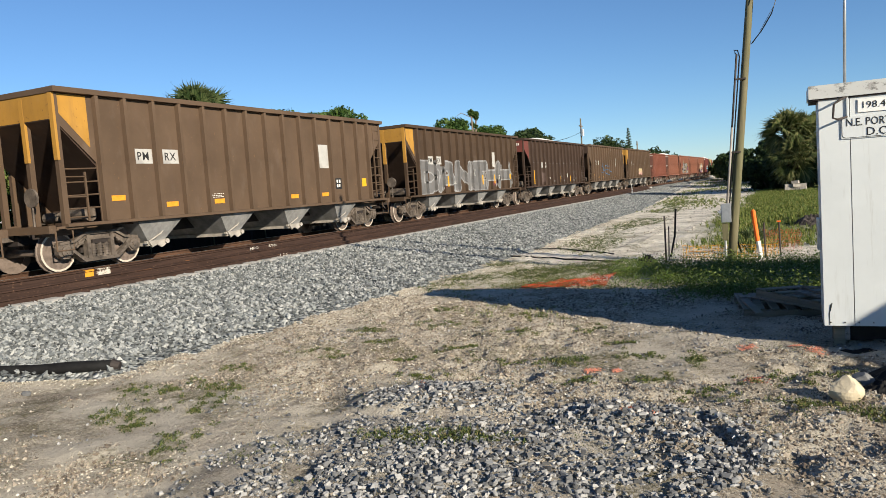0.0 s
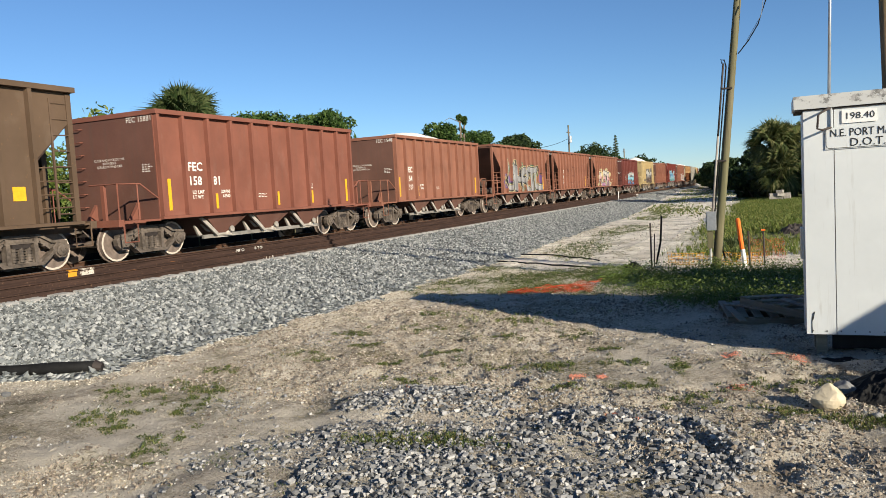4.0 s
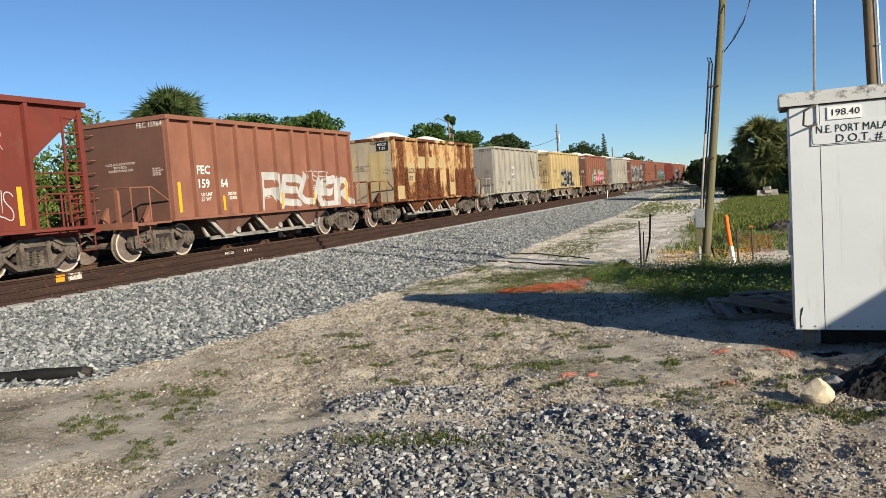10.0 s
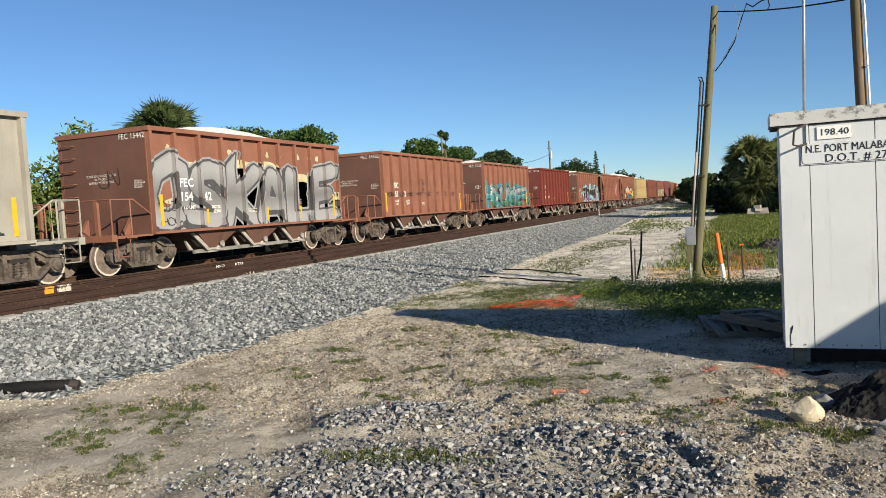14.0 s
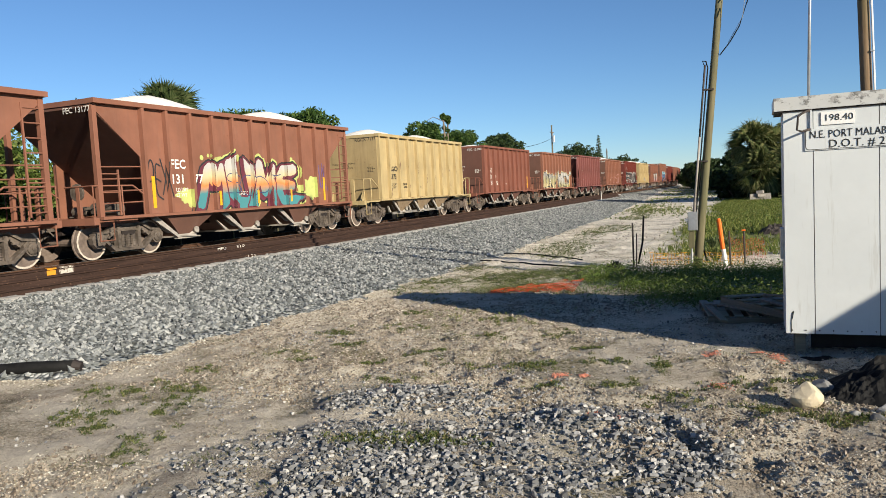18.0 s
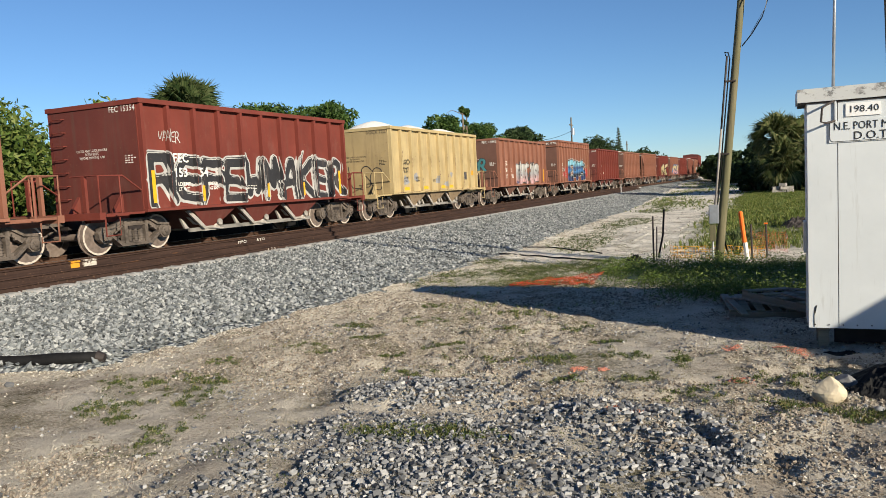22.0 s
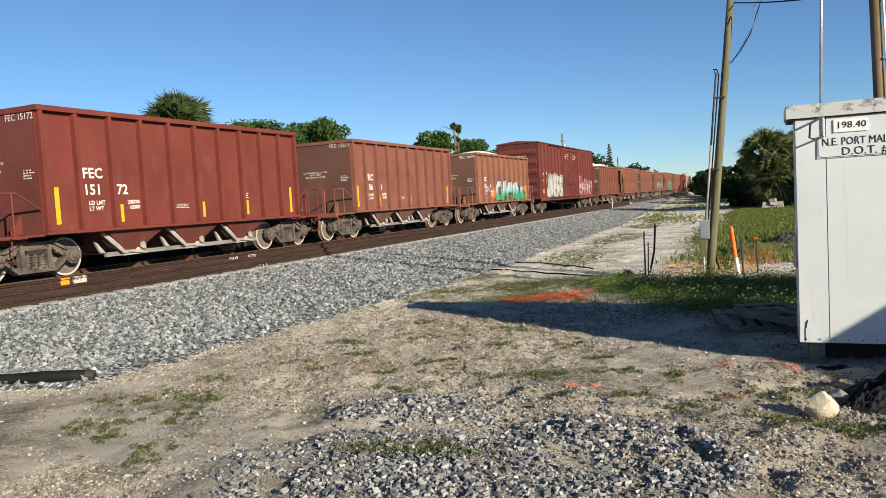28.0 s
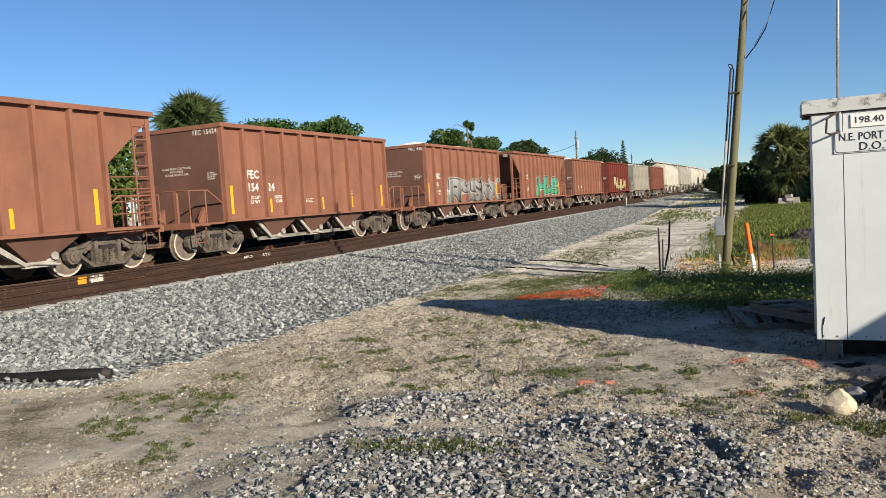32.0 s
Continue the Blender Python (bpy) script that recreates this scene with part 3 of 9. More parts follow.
def level(x, y):
    """Height of the bare ground."""
    x, y = np.asarray(x, float), np.asarray(y, float)
    u = x + drift(y)
    bank = np.interp(u, [-21, -18.6, -16.8, -13.2, -7.4, -6.6], [G - 0.15, G - 0.1, -0.50, -0.50, G - 0.06, G])
    fine = 0.012 * waves(x, y, 0.8) + np.clip((y - 2.1) / 0.5, 0, 1) * np.clip((3.2 - x) / 0.7, 0, 1) * np.clip((x + 9.6) / 0.8, 0, 1) * (0.42 + 1.0 * churned(x, y)) * (0.016 * rough(x, y, 0.47, 3) + 0.026 * rough(x, y, 0.23, 1) + 0.019 * rough(x, y, 0.115, 2))
    rut = -0.035 * np.exp(-(((x + 3.9 + 0.55 * (y - 5.5)) / 0.22) ** 2)) * ((y > 3) & (y < 9))
    across = (x + 0.43) + 0.5 * (y - 5.15) + 0.05 * rough(x, y, 0.3, 5)
    reach = np.clip((y - 4.4) / 0.6, 0, 1) * np.clip((5.75 - y) / 0.5, 0, 1) * (0.8 + 0.5 * rough(x, y, 0.2, 6))
    trench = (-0.075 * np.exp(-((across / 0.075) ** 2)) + 0.05 * np.exp(-(((across - 0.15) / 0.09) ** 2))) * reach
    churn = 0.022 * waves(x * 1.3, y, 6.0) * np.exp(-(((x + 5.2) / 1.6) ** 2) - ((y - 7.2) / 1.5) ** 2) + 0.018 * waves(x, y + 4, 7.0) * np.exp(-(((x - 0.4) / 0.9) ** 2) - ((y - 4.6) / 1.1) ** 2)
    berm = 0.35 * np.exp(-(((x - 0.9) / 1.4) ** 2) - ((y - 25.5) / 1.6) ** 2)
    return bank + np.where(u > -7.6, fine + rut, 0.3 * fine) + heap(x, y) + berm + trench + churn


def axis(fine0, fine1, step, far0, far1):
    a, out = fine0, list(np.arange(fine0, fine1 + 1e-6, step))
    s, p = step, fine1
    while p < far1:
        s *= 1.16
        p += s
        out.append(p)
    s, p = step, fine0
    while p > far0:
        s *= 1.16
        p -= s
        out.insert(0, p)
    return np.array(out)


def grid_mesh(name, xs, ys, z, mat):
    X, Y = np.meshgrid(xs, ys)
    v = np.stack([X, Y, z(X, Y)], -1).reshape(-1, 3)
    w = len(xs)
    i = (np.arange(len(ys) - 1)[:, None] * w + np.arange(w - 1)[None]).ravel()
    return bulk(name, v, np.stack([i, i + 1, i + w + 1, i + w], 1), mat, smooth=True)


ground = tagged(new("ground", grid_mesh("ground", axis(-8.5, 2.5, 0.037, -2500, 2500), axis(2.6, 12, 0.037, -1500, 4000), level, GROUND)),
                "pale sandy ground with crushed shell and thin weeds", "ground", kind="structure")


def toe(y):
    t = np.interp(y, [-60, 4, 5, 5.6, 6.1, 8, 9.5, 11, 13.3, 17.5, 21, 26, 40, 62, 122], [-11, -11, -9.6, -8.25, -7.35, -7.3, -7.15, -6.95, -6.7, -6.55, -6.5, -6.85, -7.5, -8.8, -12.9])
    return t + 0.10 * np.sin(y * 1.7) + 0.06 * np.sin(y * 4.3 + 1)


def bed(u, y):
    t = toe(y)
    z = np.interp(u, [-18.4, -16.7, -16.35, -13.86, -13.6, -13.25], [G - 0.1, -0.42, -0.25, -0.25, -0.42, -0.475])
    k = np.clip((u + 13.25) / (t + 13.25), 0, 1)
    z = np.where(u > -13.25, -0.475 + (G + 0.035 + 0.475) * k, z)
    z = np.where(u > t, G + 0.03 - (u - t) * 0.3, z)
    return z + 0.02 * waves(u, y, 2.5) * (u > -13.2)


def ballast_mesh():
    us = np.concatenate([np.arange(-18.4, -13.2, 0.25), np.arange(-13.2, -5.8, 0.074)])
    ys = np.concatenate([np.arange(-60, 3, 2.0), np.arange(3, 40, 0.16), axis(40, 41, 0.3, 40, 640)])
    U, Y = np.meshgrid(us, ys)
    v = np.stack([U - drift(Y), Y, bed(U, Y)], -1).reshape(-1, 3)
    w = len(us)
    i = (np.arange(len(ys) - 1)[:, None] * w + np.arange(w - 1)[None]).ravel()
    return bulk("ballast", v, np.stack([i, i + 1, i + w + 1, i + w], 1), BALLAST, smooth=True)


ballast = tagged(new("ballast", ballast_mesh()), "grey crushed-stone ballast bank along the track", "ballast", kind="structure")


def ballast_stones():
    n = 70000
    y = 4.5 + 40 * rng.uniform(0, 1, n) ** 1.8
    u = rng.uniform(-13.35, -6.2, n)
    keep = u < toe(y) + rng.normal(0, 0.18, n)
    u, y = u[keep], y[keep]
    s = 0.036 + 0.058 * rng.uniform(0, 1, len(u)) ** 1.5
    return scatter("loose_stones", np.stack([u - drift(y), y, bed(u, y) + 0.3 * s], -1), s, OCTA, OCTA_F, STONES, rng, 0.62, 1.2, 0.42)


part("loose_stones", ballast_stones(), ballast, kind="stuff")


def far_stones():
    n = 26000
    y = 40 + 75 * rng.uniform(0, 1, n) ** 1.3
    u = rng.uniform(-13.35, -6.4, n)
    keep = u < toe(y) + rng.normal(0, 0.3, n)
    u, y = u[keep], y[keep]
    s = (0.055 + 0.07 * rng.uniform(0, 1, len(u))) * (y / 60)
    return scatter("loose_stones", np.stack([u - drift(y), y, bed(u, y) + 0.2 * s], -1), s, OCTA, OCTA_F, STONES, rng, 0.7, 2.0)


part("loose_stones", far_stones(), ballast, kind="stuff")


def along(xoff, y0, y1, z, section, step=1.0):
    """Sweeps a section, points (x, z), along the track at a distance xoff from its centre."""
    ys = np.concatenate([np.arange(y0, min(y1, CURVE), 30.0), np.arange(max(y0, CURVE), y1, 5.0), [y1]])
    b = Build()
    b.loft([[(XC + xoff - float(drift(y)) + px, float(y), z + pz) for px, pz in section] for y in ys])
    return b


RAIL = [(-0.07, -0.185), (0.07, -0.185), (0.07, -0.172), (0.012, -0.155), (0.010, -0.045), (0.036, -0.03), (0.036, -0.004), (0.028, 0.0), (-0.028, 0.0), (-0.036, -0.004), (-0.036, -0.03), (-0.010, -0.045), (-0.012, -0.155), (-0.07, -0.172)]
track = tagged(new("track"), "rusty railway track on concrete ties in ballast", "track", kind="structure")
for x in (0.75, -0.75):
    part("rail", along(x, -620, 760, 0.0, RAIL).mesh("rail", RAILTOP), track)
    part("rail_head", along(x, -620, 760, 0.0, [(-0.02, -0.01), (0.02, -0.01), (0.02, 0.003), (-0.02, 0.003)]).mesh("rail_head", SHINY), track, label="polished running surface")
tie_me = Build().box(-1.27, 1.16, -0.13, 0.13, -0.42, -0.186).mesh("tie", CONCRETE)
for k in range(150):
    y = -4 + 0.61 * k
    part("tie", tie_me, track, pose(XC, y, 0))
spares = []
for x, z in ((1.24, -0.004), (1.395, -0.155), (1.545, -0.300)):
    r = tagged(new("spare_rail", along(x, -45, 84, z, RAIL).mesh("spare_rail", RAILM)), "rust-brown spare rail lying beside the track", "rail", group="spare rails")
    spares.append(r)
block_me = Build().prism([(-0.36, -0.62), (0.40, -0.62), (0.37, -0.44), (0.30, -0.412), (-0.36, -0.412)], -0.19, 0.18, axis="y").mesh("tie_block", TIEGREY)
for k in range(130):
    y = -3 + 0.61 * k
    part("tie_end", block_me, track, pose(XC + 1.56 + 0.03 * math.sin(k * 2.4), y, 0.0, 0, 0, 2 * math.sin(k)))


# ---- the train ----
def text_mesh(text, size, mat, spacing=1.0, align="LEFT", offset=0.0, depth=0.0):
    def make():
        cu = bpy.data.curves.new("text", "FONT")
        cu.body, cu.size, cu.align_x, cu.space_character, cu.resolution_u, cu.offset, cu.extrude = text, size, align, spacing, 2, offset, depth
        ob = bpy.data.objects.new("text", cu)
        scene.collection.objects.link(ob)
        me = bpy.data.meshes.new_from_object(ob.evaluated_get(bpy.context.evaluated_depsgraph_get()))
        bpy.data.objects.remove(ob)
        bpy.data.curves.remove(cu)
        me.materials.clear()
        me.materials.append(mat)
        return me
    return cached(("text", text, size, mat.name, spacing, align, offset, depth), make)


# Text that lies in the XY plane is stood up on the near side (+x), reading along +y.
SIDE = Matrix(((0, 0, 1, 0), (1, 0, 0, 0), (0, 1, 0, 0), (0, 0, 0, 1)))
FRONT = Matrix(((1, 0, 0, 0), (0, 0, -1, 0), (0, 1, 0, 0), (0, 0, 0, 1)))

WR = 0.43
TIMES = [float(t) for t in range(33)]


def gone(t):
    """How far the train has travelled at t seconds."""
    return 18.3 * t + 0.016 * t * t


def wheelset_mesh():
    b = Build()
    n = 20
    ring = lambda x, r: [(x, r * math.cos(2 * math.pi * i / n), r * math.sin(2 * math.pi * i / n)) for i in range(n)]
    for s in (1, -1):
        # flange, tread, rim, dished plate, hub
        b.loft([ring(s * 0.68, 0.30), ring(s * 0.68, WR + 0.026), ring(s * 0.705, WR + 0.02), ring(s * 0.715, WR), ring(s * 0.81, WR - 0.006)], cap=False, mi=0)
        b.loft([ring(s * 0.81, WR - 0.006), ring(s * 0.812, WR - 0.05)], cap=False, mi=1)
        b.loft([ring(s * 0.812, WR - 0.05), ring(s * 0.785, WR - 0.07), ring(s * 0.765, 0.2), ring(s * 0.80, 0.13), ring(s * 0.83, 0.11), ring(s * 0.83, 0.02)], mi=0)
        # balance mark and bearing cap bolts
        for k in range(3):
            a = 2.1 * k
            b.box(s * 0.895, s * 0.915, 0.05 * math.cos(a) - 0.015, 0.05 * math.cos(a) + 0.015, 0.05 * math.sin(a) - 0.015, 0.05 * math.sin(a) + 0.015, mi=0)
        b.loft([ring(s * 0.83, 0.0), ring(s * 0.83, 0.0)], cap=False)
        b.tube([(s * 0.82, 0, 0), (s * 0.895, 0, 0)], 0.085, 12)
    b.tube([(-0.8, 0, 0), (0.8, 0, 0)], 0.085, 10)
    return b.mesh("wheelset", WHEEL, RIM)


def side_frame_mesh():
    """Cast frame: a recessed web between flanges, with two windows, a spring opening and round bearing ends."""
    b = Build()

    def strip(pts, t, x0, x1):
        for (ya, za), (yb, zb) in zip(pts, pts[1:]):
            le = math.hypot(yb - ya, zb - za)
            ny, nz = -(zb - za) / le * t / 2, (yb - ya) / le * t / 2
            ey, ez = (yb - ya) / le * t * 0.3, (zb - za) / le * t * 0.3
            b.prism([(ya - ey + ny, za - ez + nz), (yb + ey + ny, zb + ez + nz), (yb + ey - ny, zb + ez - nz), (ya - ey - ny, za - ez - nz)], x0, x1)

    b.prism([(-1.0, 0.60), (-0.66, 0.63), (-0.40, 0.78), (0.40, 0.78), (0.66, 0.63), (1.0, 0.60), (0.9, 0.50), (0.62, 0.50), (0.40, 0.66), (-0.40, 0.66), (-0.62, 0.50), (-0.9, 0.50)], 0.955, 1.025)
    strip([(-1.02, 0.605), (-0.66, 0.64), (-0.40, 0.785), (0.40, 0.785), (0.66, 0.64), (1.02, 0.605)], 0.055, 0.91, 1.09)
    strip([(-0.62, 0.50), (-0.40, 0.655), (0.40, 0.655), (0.62, 0.50)], 0.04, 0.93, 1.07)
    strip([(-0.76, 0.46), (-0.44, 0.20), (0.44, 0.20), (0.76, 0.46)], 0.07, 0.91, 1.09)
    b.prism([(-0.46, 0.30), (0.46, 0.30), (0.40, 0.17), (-0.40, 0.17)], 0.96, 1.03)
    for s in (1, -1):
        strip([(s * 0.31, 0.22), (s * 0.31, 0.72)], 0.09, 0.92, 1.075)
        oct_ = [(s * 0.90 + 0.225 * math.cos(0.3927 + k * 0.7854) * (1.0 if math.sin(0.3927 + k * 0.7854) > 0 else 0.86), 0.45 + 0.185 * math.sin(0.3927 + k * 0.7854)) for k in range(8)]
        b.prism(oct_, 0.935, 1.07)
        b.tube([(1.0, s * 0.889, 0.43), (1.105, s * 0.889, 0.43), (1.125, s * 0.889, 0.43)], [0.125, 0.125, 0.095], 14)
        b.tube([(1.12, s * 0.889, 0.43), (1.14, s * 0.889, 0.43)], 0.05, 8)
        for k in range(3):
            a = 0.5 + 2.094 * k
            b.tube([(1.12, s * 0.889 + 0.075 * math.cos(a), 0.43 + 0.075 * math.sin(a)), (1.137, s * 0.889 + 0.075 * math.cos(a), 0.43 + 0.075 * math.sin(a))], 0.016, 6)
        b.box(1.03, 1.085, s * 0.52 - 0.06, s * 0.52 + 0.06, 0.55, 0.61)
    return b.mesh("side_frame", STEEL)


def spring_mesh():
    b = Build()
    for y in (-0.17, 0.0, 0.17):
        for k in range(5):
            b.tube([(1.0, y, 0.27 + 0.055 * k), (1.0, y, 0.30 + 0.055 * k)], 0.075, 8)
        b.tube([(1.0, y, 0.26), (1.0, y, 0.56)], 0.055, 8)
    return b.mesh("spring_nest", STEEL)


def bolster_mesh():
    b = Build()
    b.prism([(-1.05, 0.54), (1.05, 0.54), (1.05, 0.66), (0.3, 0.80), (-0.3, 0.80), (-1.05, 0.66)], -0.2, 0.2, axis="y")
    for s in (1, -1):
        b.box(-0.9, 0.9, s * 0.36 - 0.05, s * 0.36 + 0.05, 0.36, 0.48)
        b.box(0.66, 0.74, s * 0.44 - 0.05, s * 0.44 + 0.05, 0.3, 0.62)
        b.box(-0.74, -0.66, s * 0.44 - 0.05, s * 0.44 + 0.05, 0.3, 0.62)
    return b.mesh("bolster", DARKSTEEL)


MIRROR = Matrix.Rotation(math.pi, 4, "Z")
WHEELSETS = []  # (object, car's rear coupling along the train, offset along the car)


def add_truck(car, y, s_mid):
    tr = part("truck", cached("bolster", bolster_mesh), car, pose(0, y, 0), label="dusty cast-steel truck")
    for m in (Matrix.Identity(4), MIRROR):
        part("side_frame", cached("side_frame", side_frame_mesh), tr, m)
        part("spring_nest", cached("spring", spring_mesh), tr, m)
    for k in (-0.889, 0.889):
        w = part("wheelset", cached("wheelset", wheelset_mesh), tr, pose(0, k, WR), label="worn steel wheels with bright rims")
        WHEELSETS.append((w, k, s_mid + y + k))
    return tr


def coupler_mesh():
    b = Build()
    b.box(-0.09, 0.09, -0.75, 0.0, 0.72, 0.92)
    b.prism([(-0.16, 0.0), (0.14, -0.02), (0.17, 0.22), (0.06, 0.30), (0.02, 0.16), (-0.12, 0.14)], 0.70, 0.98, axis="z")
    b.tube([(0.22, -0.6, 0.72), (0.24, -0.2, 0.5), (0.18, 0.2, 0.42), (0.1, 0.45, 0.45)], 0.025, 6)
    b.tube([(-0.5, -0.5, 0.82), (0.75, -0.5, 0.86), (1.2, -0.45, 0.8), (1.25, -0.3, 0.62)], 0.016, 5)
    return b.mesh("coupler", STEEL)


def hopper_body(L, top, bot, W, cut, low, mat, end, lip=0.12):
    """An open-topped shell. cut: how far the ends slope in at the foot (0 for upright ends); low: height at which the slope meets the side's upright edge."""
    b, h, t = Build(), L / 2, 0.03
    if cut <= 0:
        # one side wall at +x, one end wall at +y
        return Build().box(W - t, W, -h, h, bot, top).mesh("side_wall", mat), Build().box(-W + t, W - t, h - t, h, bot - 0.02, top - 0.02).mesh("end_wall", end), Build().box(-W + t, W - t, -h + t, h - t, top - 0.52, top - 0.5).mesh("inner_floor", end)
    side = [(-h, top), (h, top), (h, top - lip), (h - cut, low), (h - cut, bot), (-h + cut, bot), (-h + cut, low), (-h, top - lip)]
    b.box(-W + t, W - t, h - t, h, top - lip - 0.02, top)
    b.prism([(h, top - lip - 0.02), (h - 0.03, top - lip - 0.02), (h - 2.2 * cut, bot + 0.15), (h - 2.2 * cut + 0.04, bot + 0.12)], -W + t, W - t)
    return Build().prism(side, W - t, W).mesh("side_wall", mat), b.mesh("slope_sheet", end), Build().box(-W + t, W - t, -h + cut * 0.4 + 0.05, h - cut * 0.4 - 0.05, top - 0.52, top - 0.5).mesh("inner_floor", end)


def shell(car, meshes, end_name):
    for m in (Matrix.Identity(4), MIRROR):
        part("side_wall", meshes[0], car, m)
        part(end_name, meshes[1], car, m)
    part("inner_floor", meshes[2], car)


def rib_mesh(top, bot, W, deep, wide, mat):
    b = Build()
    b.prism([(W - 0.005, -wide / 2), (W + deep, -wide / 2 + 0.008), (W + deep, wide / 2 - 0.008), (W - 0.005, wide / 2)], bot + 0.03, top - 0.03, axis="z")
    return b.mesh("rib", mat)


def chord_mesh(L, top, W, mat):
    b = Build()
    h = L / 2 + 0.03
    for s in (1, -1):
        b.box(s * (W - 0.07), s * (W + 0.135), -h, h, top - 0.06, top + 0.05)
        b.box(-W + 0.07, W - 0.07, s * (h - 0.15), s * h, top - 0.07, top + 0.045)
    return b.mesh("top_chord", mat)


def sill_mesh(L, bot, W, mat):
    b = Build()
    b.prism([(W + 0.125, bot + 0.025), (W + 0.125, bot - 0.04), (W - 0.12, bot - 0.06), (W - 0.12, bot - 0.045), (W - 0.0, bot + 0.01), (W - 0.0, bot + 0.03)], -L / 2, L / 2, axis="y")
    return b.mesh("side_sill", mat)


def bay_mesh(length, bot, low, mat, wide=1.42, spread=0.36):
    """A hopper bay: sheets that narrow to a discharge gate."""
    b = Build()
    a, c = length * spread, length * 0.07
    b.loft([[(-wide, -a, bot), (wide, -a, bot), (wide, a, bot), (-wide, a, bot)], [(-1.16, -c, low), (1.16, -c, low), (1.16, c, low), (-1.16, c, low)]])
    return b.mesh("hopper_bay", mat)


def plain_gate_mesh():
    """A short discharge gate at the foot of a steep bay, with its latch and a ragged lip."""
    b = Build()
    b.box(-1.2, 1.2, -0.26, 0.26, 0.34, 0.42)
    b.box(1.16, 1.24, -0.34, 0.34, 0.40, 0.46)
    b.prism([(-0.30, 0.46), (-0.20, 0.30), (-0.05, 0.36), (0.08, 0.28), (0.22, 0.34), (0.30, 0.46)], 1.24, 1.27)
    b.tube([(1.25, -0.30, 0.44), (1.27, 0.1, 0.62), (1.27, 0.28, 0.84)], 0.022, 6)
    b.tube([(1.2, 0.24, 0.42), (1.32, 0.24, 0.42)], 0.06, 10)
    return b.mesh("discharge_gate", DUSTY)


def gate_mesh(length, bot, low, mat):
    """Discharge gate with its raking struts, cross rods and hand wheel."""
    b = Build()
    c = length * 0.09
    for s in (1, -1):
        b.box(s * 1.10, s * 1.22, -c - 0.12, c + 0.12, low - 0.07, low + 0.05)
        b.prism([(-c - 0.02, low - 0.02), (-c - 0.15, low - 0.02), (-length * 0.47, bot - 0.10), (-length * 0.40, bot - 0.06)], s * 1.20, s * 1.26)
        b.prism([(-c - 0.20, low + 0.10), (-c - 0.32, low + 0.12), (-length * 0.36, bot - 0.26), (-length * 0.31, bot - 0.30)], s * 1.02, s * 1.08)
        b.prism([(-c - 0.42, low + 0.02), (-c - 0.56, low + 0.02), (-length * 0.44, bot - 0.28), (-length * 0.40, bot - 0.33)], s * 0.92, s * 0.98)
        b.tube([(s * 1.16, c - 0.05, low + 0.03), (s * 1.27, c + 0.14, low + 0.10)], 0.055, 7)
        b.tube([(s * 1.22, c + 0.02, low + 0.05), (s * 1.29, c + 0.08, low + 0.22)], 0.035, 6)
        b.tube([(s * 1.29, c + 0.03, low + 0.14), (s * 1.33, c + 0.03, low + 0.14)], 0.085, 9)
        b.tube([(s * 1.24, -c - 0.1, low + 0.02), (s * 1.30, c + 0.16, low - 0.04)], 0.02, 5)
    b.box(-1.12, 1.12, -c, c, low - 0.05, low)
    return b.mesh("discharge_gate", mat)


def bar_mesh(L, z, mat):
    b = Build()
    for s in (1, -1):
        b.box(s * 1.06, s * 1.12, -L / 2, L / 2, z - 0.05, z + 0.05)
    return b.mesh("gate_bar", mat)


def centre_sill_mesh(L):
    return Build().box(-0.2, 0.2, -L / 2, L / 2, 0.62, 0.96).mesh("centre_sill", DARKSTEEL)


